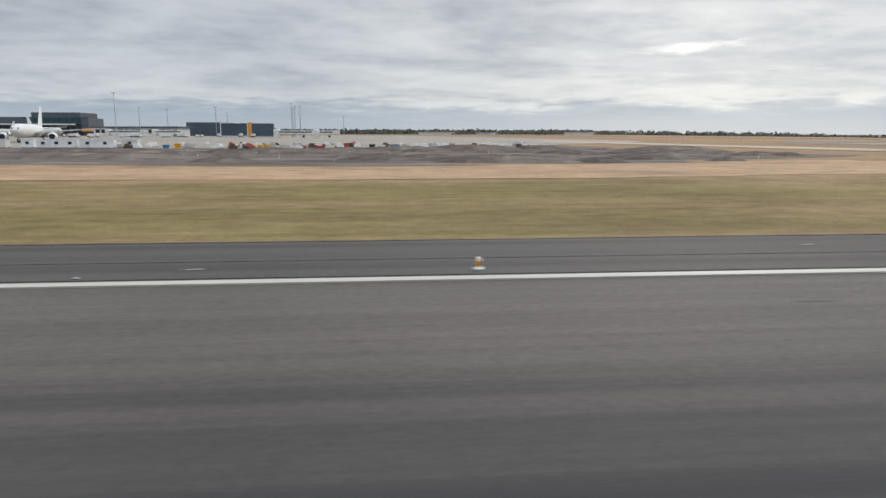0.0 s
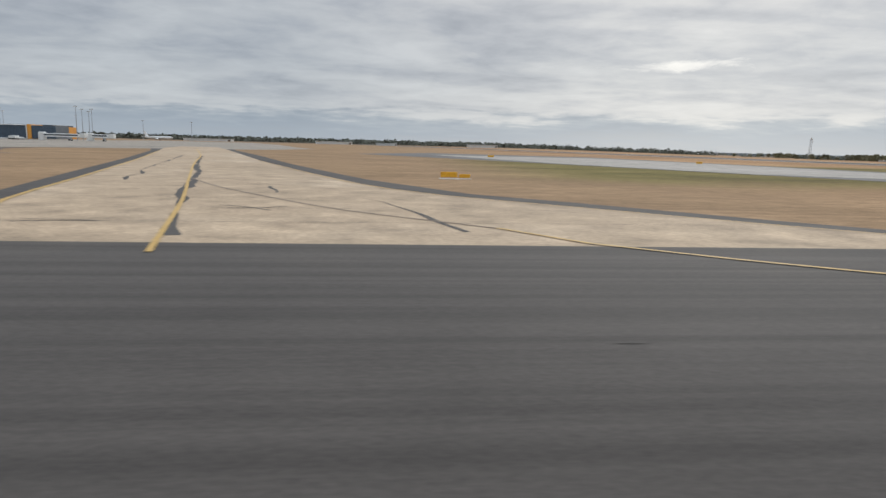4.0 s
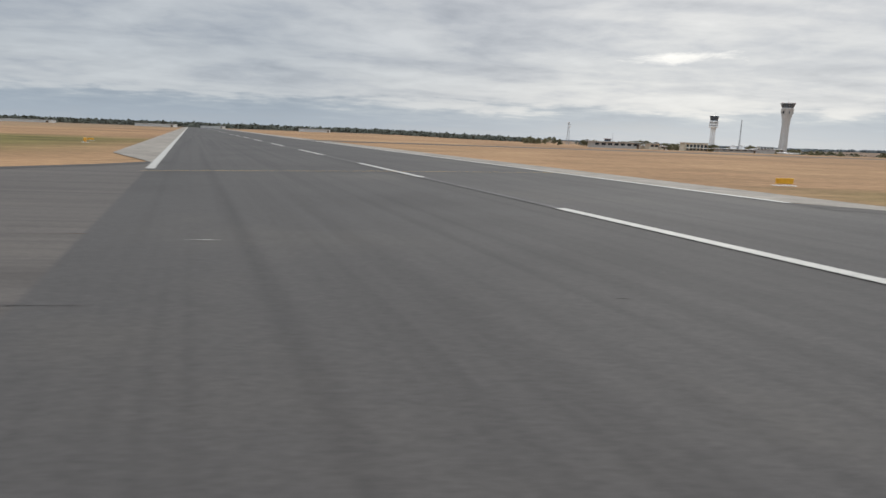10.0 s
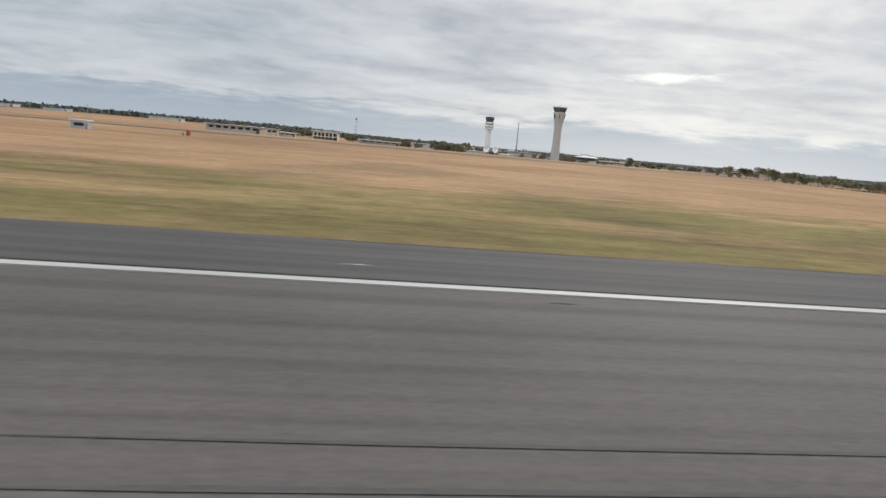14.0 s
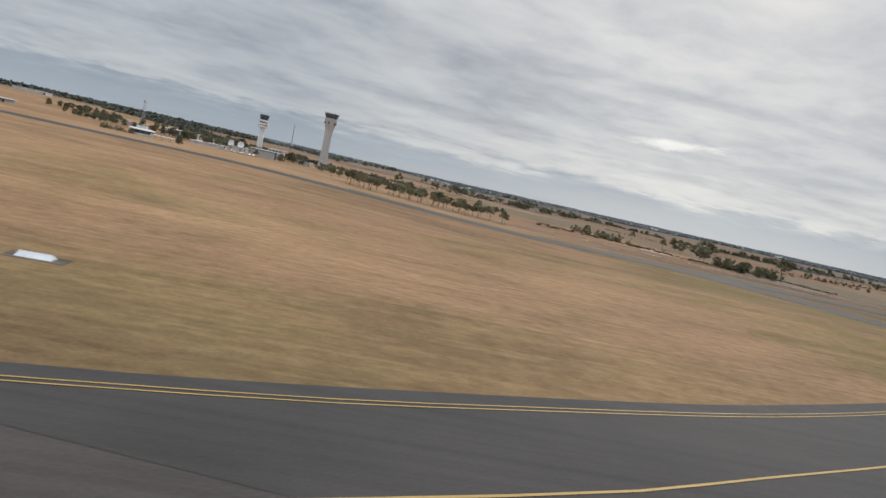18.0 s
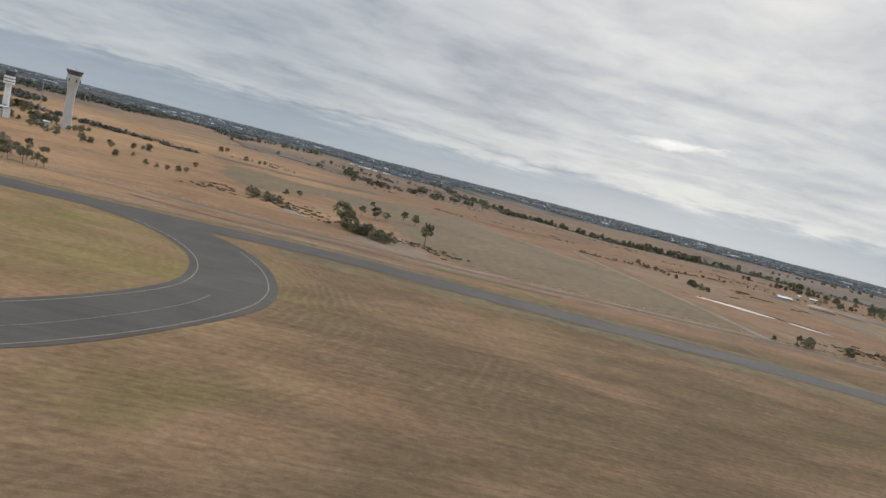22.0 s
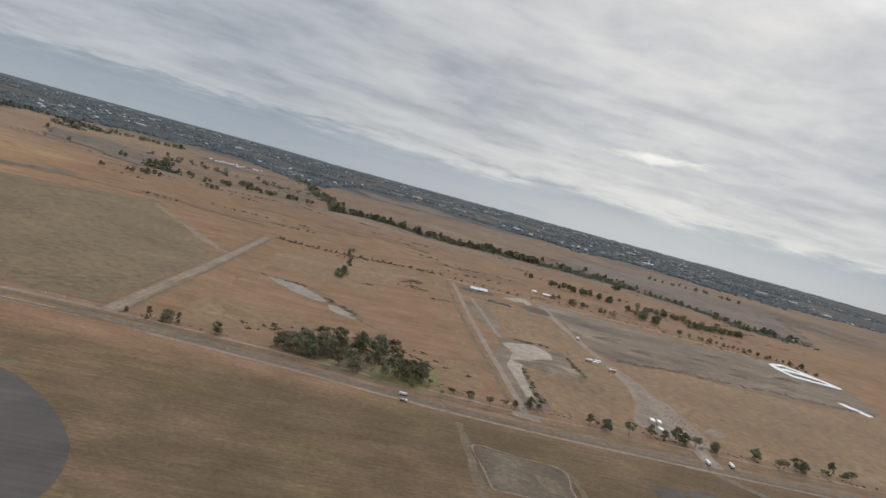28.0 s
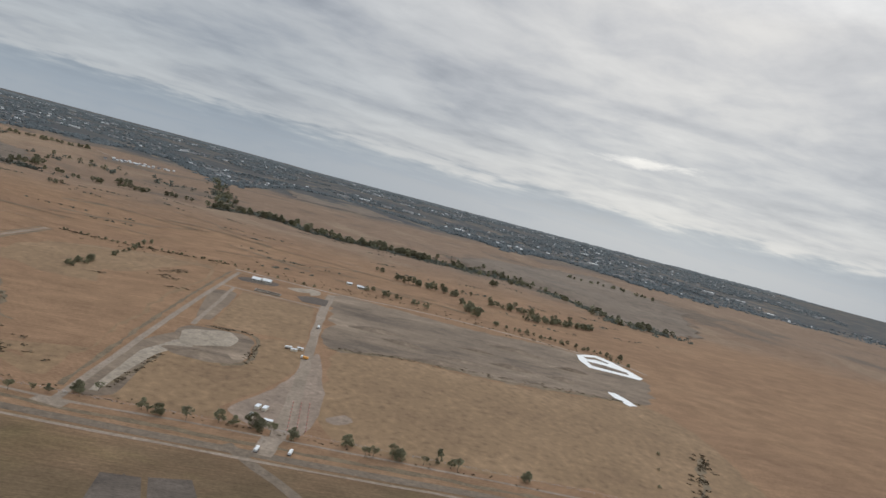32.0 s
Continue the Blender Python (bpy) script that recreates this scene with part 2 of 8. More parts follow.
def grass_material():
    """Dry summer grass over earth; greener where water stays along the paved edges."""
    m = bpy.data.materials.new("dry_grass")
    m.use_nodes = True
    t = m.node_tree
    link = t.links.new
    b = t.nodes["Principled BSDF"]
    b.inputs["Roughness"].default_value = 1.0
    b.inputs["Specular IOR Level"].default_value = 0.05
    co = t.nodes.new("ShaderNodeTexCoord")
    sep = t.nodes.new("ShaderNodeSeparateXYZ")
    link(co.outputs["Object"], sep.inputs[0])

    def tex(scale, detail=6.0, rough=0.6, stretch=None, dist=0.0):
        n = node(t, "TexNoise", Scale=scale, Detail=detail, Roughness=rough, Distortion=dist)
        if stretch:
            mp = t.nodes.new("ShaderNodeMapping")
            mp.inputs["Scale"].default_value = stretch
            link(co.outputs["Object"], mp.inputs[0])
            link(mp.outputs[0], n.inputs["Vector"])
        else:
            link(co.outputs["Object"], n.inputs["Vector"])
        return n.outputs["Fac"]

    def math2(op, a, c):
        n = node(t, "Math", op=op)
        for i, v in enumerate((a, c)):
            if isinstance(v, (int, float)):
                n.inputs[i].default_value = v
            else:
                link(v, n.inputs[i])
        return n.outputs[0]

    def step(v, lo, hi, to0=0.0, to1=1.0):
        n = t.nodes.new("ShaderNodeMapRange")
        n.interpolation_type = "SMOOTHSTEP"
        for i, k in enumerate((lo, hi, to0, to1)):
            n.inputs[i + 1].default_value = k
        link(v, n.inputs[0])
        return n.outputs[0]

    def blend(fac, a, c, mode="MIX"):
        n = node(t, "Mix", blend=mode)
        if isinstance(fac, (int, float)):
            n.inputs[0].default_value = fac
        else:
            link(fac, n.inputs[0])
        for i, v in ((6, a), (7, c)):
            if isinstance(v, tuple):
                n.inputs[i].default_value = (*v, 1)
            else:
                link(v, n.inputs[i])
        return n.outputs[2]

    wide = tex(0.012, 5.0, 0.55, None, 0.4)
    mid = tex(0.11, 6.0, 0.65, (0.55, 1.0, 1.0), 0.3)
    tuft = tex(1.3, 6.0, 0.7, (0.6, 1.0, 1.0))
    blade = tex(7.0, 4.0, 0.7)
    c = ramp(t, [(0.30, (0.245, 0.146, 0.082)), (0.47, (0.318, 0.190, 0.102)), (0.60, (0.364, 0.222, 0.118)), (0.75, (0.400, 0.256, 0.144))])
    link(wide, c.inputs[0])
    col = c.outputs[0]
    # ashen, grazed patches
    col = blend(step(tex(0.03, 4.0, 0.6, None, 0.8), 0.55, 0.72, 0.0, 0.5), col, (0.190, 0.128, 0.070))
    # duller, older grass by the first taxiway
    col = blend(math2("MULTIPLY", step(sep.outputs[0], 190.0, 110.0), 0.75), col, (0.262, 0.180, 0.108))
    # the grazed paddocks past the runway are browner
    drift = math2("ADD", sep.outputs[0], math2("MULTIPLY", math2("SUBTRACT", tex(0.006, 5.0, 0.6, None, 0.6), 0.5), 420.0))
    col = blend(math2("MULTIPLY", step(drift, 540.0, 740.0), 0.8), col, (0.200, 0.122, 0.075))
    # hill country past the paddocks is greyer, with pale straw patches by noise
    hills = step(sep.outputs[1], 540.0, 800.0)
    col = blend(math2("MULTIPLY", hills, 0.6), col, (0.172, 0.126, 0.094))
    hill_patches = tex(0.0075, 5.0, 0.6, (0.7, 1.0, 1.0), 0.9)
    col = blend(math2("MULTIPLY", hills, step(hill_patches, 0.53, 0.64, 0.0, 0.75)), col, (0.232, 0.166, 0.112))
    # darker noise patches stand in for relief shading of the hills
    col = blend(math2("MULTIPLY", hills, step(hill_patches, 0.47, 0.37, 0.0, 0.7)), col, (0.112, 0.092, 0.072))
    # the airfield side of the road is darker, rough grass with straw showing through
    rough = math2("MULTIPLY", step(drift, 610.0, 740.0), step(sep.outputs[1], 174.0, 158.0))
    rough = math2("MULTIPLY", rough, step(tex(0.035, 5.0, 0.65, (0.6, 1.0, 1.0), 0.5), 0.66, 0.44, 0.25, 0.9))
    col = blend(rough, col, (0.136, 0.094, 0.054))
    col = blend(math2("MULTIPLY", math2("MULTIPLY", step(drift, 840.0, 960.0), step(sep.outputs[1], 172.0, 158.0)), 0.5), col, (0.104, 0.074, 0.045))
    # green: along the runway strip, then in hollows
    wob = math2("MULTIPLY", math2("SUBTRACT", mid, 0.5), 24.0)
    yy = math2("ADD", sep.outputs[1], wob)
    strip = math2("MULTIPLY", step(yy, 11.0, 17.0), step(yy, 41.0, 31.0))
    strip = math2("MULTIPLY", strip, step(sep.outputs[1], 15.6, 16.6, 0.35, 1.0))
    early = math2("MULTIPLY", strip, step(sep.outputs[0], 92.0, 50.0, 0.0, 0.85))
    late = math2("MULTIPLY", strip, step(sep.outputs[0], 296.0, 318.0))
    late = math2("MULTIPLY", late, math2("MULTIPLY", step(sep.outputs[0], 612.0, 560.0), step(sep.outputs[0], 470.0, 530.0, 1.0, 0.5)))
    patchy = step(tex(0.075, 6.0, 0.68, (0.4, 1.3, 1.0), 0.6), 0.36, 0.56)
    green = math2("MAXIMUM", math2("MULTIPLY", early, math2("ADD", math2("MULTIPLY", patchy, 0.6), 0.4)), math2("MULTIPLY", late, math2("ADD", math2("MULTIPLY", patchy, 0.5), 0.42)))
    island = math2("MULTIPLY", math2("MULTIPLY", step(yy, 38.0, 60.0), step(yy, 135.0, 105.0)), math2("MULTIPLY", step(sep.outputs[0], 110.0, 130.0), step(sep.outputs[0], 262.0, 235.0)))
    green = math2("MAXIMUM", green, island)
    near = math2("MULTIPLY", math2("MULTIPLY", step(yy, 12.0, 18.0), step(yy, 40.0, 27.0)), math2("MULTIPLY", step(sep.outputs[0], 200.0, 214.0), step(sep.outputs[0], 262.0, 246.0)))
    green = math2("MAXIMUM", green, math2("MULTIPLY", near, math2("MULTIPLY", patchy, 0.4)))
    loop = math2("MULTIPLY", math2("MULTIPLY", step(sep.outputs[0], 500.0, 560.0), step(sep.outputs[1], 175.0, 160.0)), step(tex(0.024, 4.0, 0.6, None, 0.7), 0.52, 0.66))
    green = math2("MAXIMUM", green, math2("MULTIPLY", loop, math2("MULTIPLY", step(sep.outputs[0], 735.0, 690.0, 0.35, 1.0), 0.55)))
    gcol = ramp(t, [(0.35, (0.132, 0.108, 0.044)), (0.55, (0.164, 0.134, 0.051)), (0.70, (0.200, 0.158, 0.064))])
    link(mid, gcol.inputs[0])
    col = blend(green, col, gcol.outputs[0])
    # damp yellow-green grass inside the bend of the taxiway loop and along its foot
    def round_spot(x, y, far, close):
        n = t.nodes.new("ShaderNodeVectorMath")
        n.operation = "DISTANCE"
        n.inputs[1].default_value = (x, y, 0.0)
        link(co.outputs["Object"], n.inputs[0])
        return step(math2("ADD", n.outputs["Value"], math2("MULTIPLY", math2("SUBTRACT", mid, 0.5), 40.0)), far, close)
    damp = math2("MAXIMUM", round_spot(657.0, 118.0, 48.0, 24.0), math2("MAXIMUM", round_spot(634.0, 22.0, 30.0, 6.0), round_spot(626.0, 56.0, 30.0, 8.0)))
    damp = math2("MULTIPLY", damp, step(tex(0.07, 5.0, 0.65, None, 0.5), 0.36, 0.62, 0.15, 0.75))
    col = blend(damp, col, (0.190, 0.150, 0.056))
    # swathes left by the mower, curving round the taxiway loop
    cen = t.nodes.new("ShaderNodeVectorMath")
    cen.operation = "DISTANCE"
    cen.inputs[1].default_value = (640.0, 108.0, 0.0)
    link(co.outputs["Object"], cen.inputs[0])
    dist = math2("ADD", cen.outputs["Value"], math2("MULTIPLY", math2("SUBTRACT", tex(0.05, 3.0, 0.5), 0.5), 9.0))
    swathe = math2("SINE", math2("MULTIPLY", dist, 3.1), 0.0)
    ring = math2("MULTIPLY", math2("MULTIPLY", step(cen.outputs["Value"], 112.0, 80.0), step(sep.outputs[0], 585.0, 620.0)), step(sep.outputs[1], 162.0, 150.0))
    ring = math2("MULTIPLY", ring, step(tex(0.03, 3.0, 0.6), 0.38, 0.56, 0.1, 1.0))
    col = blend(math2("MULTIPLY", ring, step(swathe, -0.2, 0.9, 0.0, 0.2)), col, (0.265, 0.190, 0.105))
    # far country lies in scrub; shade of woods and bluish haze put into its colour
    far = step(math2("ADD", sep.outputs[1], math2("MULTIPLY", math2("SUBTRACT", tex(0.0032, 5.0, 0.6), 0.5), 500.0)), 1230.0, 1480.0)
    hazed_scrub = ramp(t, [(0.40, (0.056, 0.062, 0.065)), (0.53, (0.075, 0.077, 0.074)), (0.62, (0.15, 0.120, 0.092))])
    link(tex(0.009, 6.0, 0.65, None, 0.6), hazed_scrub.inputs[0])
    col = blend(math2("MULTIPLY", far, 0.92), col, hazed_scrub.outputs[0])
    col = blend(1.0, col, _grey(t, link, mid, 0.30, 0.72, 0.80, 1.2), "MULTIPLY")
    col = blend(1.0, col, _grey(t, link, tuft, 0.30, 0.72, 0.74, 1.24), "MULTIPLY")
    # faint lines left by the mower along the strip
    mown = tex(1.0, 4.0, 0.6, (0.05, 1.5, 1.0))
    col = blend(1.0, col, _grey(t, link, mown, 0.32, 0.68, 0.86, 1.13), "MULTIPLY")
    col = blend(1.0, col, _grey(t, link, blade, 0.3, 0.7, 0.8, 1.2), "MULTIPLY")
    link(col, b.inputs["Base Color"])
    bp = node(t, "Bump", Strength=0.5, Distance=0.12)
    link(tuft, bp.inputs["Height"])
    link(bp.outputs[0], b.inputs["Normal"])
    return m


def leaf_material(name, base, dark, light):
    """Thin leaves: mottled colour, a little light passing through."""
    m = surface(name, base, dark, light, (0.3, 1.5, 6.0), 0.8, 0.0, random_shade=0.22)
    t = m.node_tree
    b, out = t.nodes["Principled BSDF"], t.nodes["Material Output"]
    tr = t.nodes.new("ShaderNodeBsdfTranslucent")
    t.links.new(b.inputs["Base Color"].links[0].from_socket, tr.inputs["Color"])
    mix = t.nodes.new("ShaderNodeMixShader")
    mix.inputs[0].default_value = 0.42
    t.links.new(b.outputs[0], mix.inputs[1])
    t.links.new(tr.outputs[0], mix.inputs[2])
    t.links.new(mix.outputs[0], out.inputs["Surface"])
    return m


def _grey(t, link, v, lo, hi, a, c):
    r = ramp(t, [(lo, (a, a, a)), (hi, (c, c, c))], "LINEAR")
    link(v, r.inputs[0])
    return r.outputs[0]


def asphalt_material(name, base, streak=0.5, warm=1.0, rubber=False, turn=0.0):
    """Worn asphalt: aggregate grain, patches, and tyre-rubber streaks along the runway."""
    m = bpy.data.materials.new(name)
    m.use_nodes = True
    t = m.node_tree
    link = t.links.new
    b = t.nodes["Principled BSDF"]
    co = t.nodes.new("ShaderNodeTexCoord")

    def tex(scale, stretch, detail=5.0):
        mp = t.nodes.new("ShaderNodeMapping")
        mp.vector_type = "TEXTURE"
        mp.inputs["Scale"].default_value = tuple(1 / v for v in stretch)
        mp.inputs["Rotation"].default_value = (0, 0, radians(turn))
        link(co.outputs["Object"], mp.inputs[0])
        n = node(t, "TexNoise", Scale=scale, Detail=detail, Roughness=0.6)
        link(mp.outputs[0], n.inputs["Vector"])
        return n.outputs["Fac"]

    rub = tex(1.0, (0.012, 1.3, 1), 6.0)
    patch_n = tex(0.09, (1, 1, 1), 6.0)
    grain = tex(14.0, (1, 1, 1), 4.0)
    r0 = ramp(t, [(0.3, tuple(v * 0.82 for v in base)), (0.55, base), (0.75, (base[0] * 1.22 * warm, base[1] * 1.2, base[2] * 1.15))])
    link(patch_n, r0.inputs[0])
    a = node(t, "Mix", blend="MULTIPLY", i0=1.0)
    link(r0.outputs[0], a.inputs[6])
    link(_grey(t, link, rub, 0.34, 0.56, 1 - streak, 1.08), a.inputs[7])
    c = node(t, "Mix", blend="MULTIPLY", i0=1.0)
    link(a.outputs[2], c.inputs[6])
    link(_grey(t, link, grain, 0.3, 0.7, 0.8, 1.2), c.inputs[7])
    last = c
    if rubber:
        sep = t.nodes.new("ShaderNodeSeparateXYZ")
        link(co.outputs["Object"], sep.inputs[0])
        a1 = node(t, "MapRange", i1=8.0, i2=4.6)
        link(sep.outputs[1], a1.inputs[0])
        a2 = node(t, "MapRange", i1=170.0, i2=60.0)
        link(sep.outputs[0], a2.inputs[0])
        a3 = node(t, "Math", op="MULTIPLY")
        link(a1.outputs[0], a3.inputs[0])
        link(a2.outputs[0], a3.inputs[1])
        a4 = node(t, "Math", op="MULTIPLY")
        link(a3.outputs[0], a4.inputs[0])
        link(_grey(t, link, rub, 0.3, 0.62, 1.0, 0.55), a4.inputs[1])
        last = node(t, "Mix", blend="MIX")
        last.inputs[7].default_value = (0.028, 0.027, 0.027, 1)
        link(a4.outputs[0], last.inputs[0])
        link(c.outputs[2], last.inputs[6])
    link(last.outputs[2], b.inputs["Base Color"])
    b.inputs["Roughness"].default_value = 0.86
    b.inputs["Specular IOR Level"].default_value = 0.25
    bp = node(t, "Bump", Strength=0.3, Distance=0.02)
    link(grain, bp.inputs["Height"])
    link(bp.outputs[0], b.inputs["Normal"])
    return m


def paint_material(name, col, worn=0.55):
    """Road paint, scuffed along the direction of travel, the asphalt showing through."""
    m = bpy.data.materials.new(name)
    m.use_nodes = True
    t = m.node_tree
    link = t.links.new
    b = t.nodes["Principled BSDF"]
    co = t.nodes.new("ShaderNodeTexCoord")
    mp = t.nodes.new("ShaderNodeMapping")
    mp.inputs["Scale"].default_value = (0.18, 3.5, 1)
    link(co.outputs["Object"], mp.inputs[0])
    n = node(t, "TexNoise", Scale=1.0, Detail=7.0, Roughness=0.65)
    link(mp.outputs[0], n.inputs["Vector"])
    r = ramp(t, [(0.22, (0.16, 0.155, 0.15)), (0.22 + worn * 0.22, tuple(c * 0.8 for c in col)), (0.58, col)], "LINEAR")
    link(n.outputs["Fac"], r.inputs[0])
    link(r.outputs[0], b.inputs["Base Color"])
    b.inputs["Roughness"].default_value = 0.7
    return m


GRASS = grass_material()
RUNWAY = asphalt_material("runway_asphalt", (0.099, 0.084, 0.0715), 0.22, 1.0, True)
CROSSING = asphalt_material("crossing_asphalt", (0.072, 0.064, 0.057), 0.16, 1.0, False, 105.3)
FRESH = asphalt_material("fresh_asphalt", (0.071, 0.062, 0.054), 0.3)
SHOULDER = asphalt_material("shoulder_asphalt", (0.110, 0.102, 0.093), 0.15)
APRON = asphalt_material("old_taxiway_asphalt", (0.125, 0.115, 0.104), 0.16)
TAXI = asphalt_material("taxiway_asphalt", (0.080, 0.068, 0.057), 0.12)
TAXIOLD = asphalt_material("old_dark_taxiway", (0.064, 0.056, 0.049), 0.12)
RUBBER = asphalt_material("tyre_rubber", (0.072, 0.063, 0.056), 0.1)
CONCRETE = surface("taxiway_concrete", (0.37, 0.275, 0.18), (0.31, 0.23, 0.15), (0.42, 0.325, 0.225), (0.04, 0.5, 7.0), 0.9, 0.1)
PALE = surface("pale_concrete", (0.285, 0.258, 0.222), (0.245, 0.222, 0.19), (0.325, 0.296, 0.258), (0.03, 0.4, 7.0), 0.9, 0.1)
KERB = surface("stained_concrete", (0.255, 0.220, 0.176), (0.21, 0.18, 0.145), (0.30, 0.262, 0.212), (0.04, 0.5, 7.0), 0.9, 0.1)
EARTH = surface("turned_earth", (0.112, 0.087, 0.070), (0.046, 0.037, 0.032), (0.200, 0.156, 0.124), (0.11, 0.5, 2.5), 1.0, 0.6, (0.5, 1.3, 1))
QUARRY = surface("stripped_clay", (0.158, 0.115, 0.079), (0.098, 0.073, 0.052), (0.232, 0.172, 0.12), (0.026, 0.13, 1.1), 1.0, 0.5, (0.5, 1.2, 1))
TRACK = surface("gravel_track", (0.226, 0.174, 0.128), (0.18, 0.138, 0.1), (0.272, 0.213, 0.16), (0.06, 0.7, 4.0), 1.0, 0.3)
ROAD = surface("country_road", (0.14, 0.105, 0.073), (0.115, 0.086, 0.06), (0.168, 0.127, 0.09), (0.05, 0.6, 5.0), 0.95, 0.2)
TAN = surface("long_dry_grass", (0.335, 0.214, 0.118), (0.215, 0.136, 0.076), (0.42, 0.278, 0.162), (0.09, 0.7, 5.0), 1.0, 0.5, (0.5, 1, 1))
STUBBLE = surface("ploughed_plot", (0.090, 0.070, 0.054), (0.062, 0.049, 0.039), (0.12, 0.094, 0.073), (0.06, 0.9, 4.0), 1.0, 0.5, (1, 2.5, 1))
MEADOW = surface("green_meadow", (0.152, 0.124, 0.048), (0.116, 0.095, 0.04), (0.188, 0.15, 0.06), (0.05, 0.7, 5.0), 1.0, 0.5)
WATER = surface("muddy_water", (0.222, 0.188, 0.146), (0.19, 0.16, 0.124), (0.252, 0.216, 0.17), (0.03, 0.2, 1.0), 0.5, 0.02, spec=0.12)
WHITE_PAINT = paint_material("white_paint", (0.43, 0.40, 0.345))
MARK_PAINT = paint_material("thick_white_paint", (0.46, 0.44, 0.405), 1.15)
STALE_PAINT = paint_material("stale_paint", (0.33, 0.275, 0.175))
YELLOW_PAINT = paint_material("yellow_paint", (0.47, 0.29, 0.075), 0.5)
JOINT = plain("joint_tar", (0.07, 0.062, 0.055), 0.9)
WHITE = plain("white_enamel", (0.76, 0.76, 0.74), 0.5)
OFFWHITE = plain("weathered_white", (0.62, 0.61, 0.58), 0.7)
YELLOW = plain("yellow_enamel", (0.70, 0.36, 0.03), 0.45)
ORANGE = plain("orange_board", (0.66, 0.30, 0.06), 0.5)
RED = plain("red_enamel", (0.40, 0.090, 0.065), 0.5)
BLACK = plain("black_rubber", (0.025, 0.025, 0.026), 0.7)
BRICKRED = plain("red_brown_brick", (0.20, 0.105, 0.075), 0.85, 0.0, 0.15, 2.0)
BROWN = plain("dark_brown_panel", (0.11, 0.075, 0.05), 0.7)
BLUE = plain("blue_enamel", (0.07, 0.20, 0.36), 0.5)
STEEL = plain("galvanised_steel", (0.38, 0.39, 0.40), 0.45, 0.7)
TOWER = plain("tower_concrete", (0.47, 0.455, 0.43), 0.85, 0.0, 0.02, 0.25)
PANEL = surface("dark_cladding", (0.075, 0.090, 0.105), (0.06, 0.07, 0.085), (0.095, 0.11, 0.125), (0.1, 1.0, 8.0), 0.4, 0.05)
GREYWALL = plain("grey_cladding", (0.44, 0.43, 0.41), 0.8, 0.0, 0.1, 0.6)
ROOFTIN = plain("tin_roof", (0.62, 0.62, 0.61), 0.55, 0.0, 0.1, 0.6)
CREAM = plain("cream_wall", (0.62, 0.56, 0.45), 0.8)
BLUEGLASS = surface("blue_grey_glass", (0.060, 0.084, 0.112), (0.050, 0.070, 0.094), (0.072, 0.098, 0.130), (0.1, 1.0, 8.0), 0.35, 0.02)
TEAL = plain("teal_glass", (0.018, 0.060, 0.066), 0.15)
CABGLASS = plain("tinted_cab_glass", (0.085, 0.100, 0.115), 0.10)
GLASS = plain("dark_glass", (0.03, 0.036, 0.045), 0.12)
CLAYWATER = surface("clay_water", (0.265, 0.215, 0.160), (0.225, 0.182, 0.135), (0.300, 0.248, 0.188), (0.05, 0.3, 1.0), 0.6, 0.02, spec=0.06)
DIRT = surface("dusty_track", (0.215, 0.148, 0.098), (0.17, 0.116, 0.077), (0.262, 0.186, 0.126), (0.06, 0.7, 4.0), 1.0, 0.3)
PALETRACK = surface("pale_gravel_road", (0.275, 0.228, 0.180), (0.235, 0.194, 0.152), (0.315, 0.265, 0.212), (0.05, 0.6, 4.0), 1.0, 0.2)
FADED = plain("faded_red_plastic", (0.36, 0.17, 0.13), 0.7)
# dull grass tone that also carries the shade of the valley slopes
DULL = surface("dull_shaded_grass", (0.130, 0.096, 0.068), (0.104, 0.078, 0.056), (0.158, 0.117, 0.082), (0.012, 0.08, 0.7), 1.0, 0.4)
YARD = surface("trodden_yard", (0.214, 0.158, 0.116), (0.172, 0.127, 0.094), (0.252, 0.19, 0.142), (0.05, 0.5, 4.0), 1.0, 0.3)
PEN = surface("bare_pen", (0.112, 0.083, 0.057), (0.076, 0.057, 0.041), (0.15, 0.112, 0.078), (0.08, 0.9, 4.0), 1.0, 0.5)
OLIVEGRASS = surface("rough_green_verge", (0.142, 0.104, 0.052), (0.112, 0.083, 0.043), (0.172, 0.127, 0.062), (0.04, 0.3, 3.0), 1.0, 0.5)
OLIVE = surface("olive_pasture", (0.154, 0.108, 0.058), (0.128, 0.09, 0.049), (0.18, 0.125, 0.067), (0.03, 0.3, 3.0), 1.0, 0.5)
STRAW = surface("straw_pasture", (0.194, 0.122, 0.065), (0.164, 0.102, 0.055), (0.226, 0.143, 0.078), (0.03, 0.3, 3.0), 1.0, 0.5)
WEEDS = surface("rank_weeds", (0.14, 0.102, 0.062), (0.108, 0.08, 0.049), (0.172, 0.126, 0.076), (0.2, 1.2, 6.0), 1.0, 0.5)
BARK = surface("gum_bark", (0.20, 0.165, 0.13), (0.13, 0.105, 0.08), (0.28, 0.24, 0.20), (0.5, 3.0, 12.0), 0.95, 0.4)
# leaf and woods greens are lightened to stand in for haze
LEAF = leaf_material("gum_leaves", (0.232, 0.218, 0.132), (0.178, 0.168, 0.102), (0.282, 0.262, 0.162))
WOODS = surface("far_woods", (0.096, 0.098, 0.074), (0.078, 0.081, 0.063), (0.118, 0.116, 0.086), (0.02, 0.12, 0.8), 0.95, 0.0)
# bluish tint puts distance haze into the colour of the farthest woods
HAZEWOODS = surface("haze_tinted_woods", (0.084, 0.094, 0.094), (0.066, 0.075, 0.076), (0.106, 0.115, 0.112), (0.01, 0.06, 0.4), 0.95, 0.0)
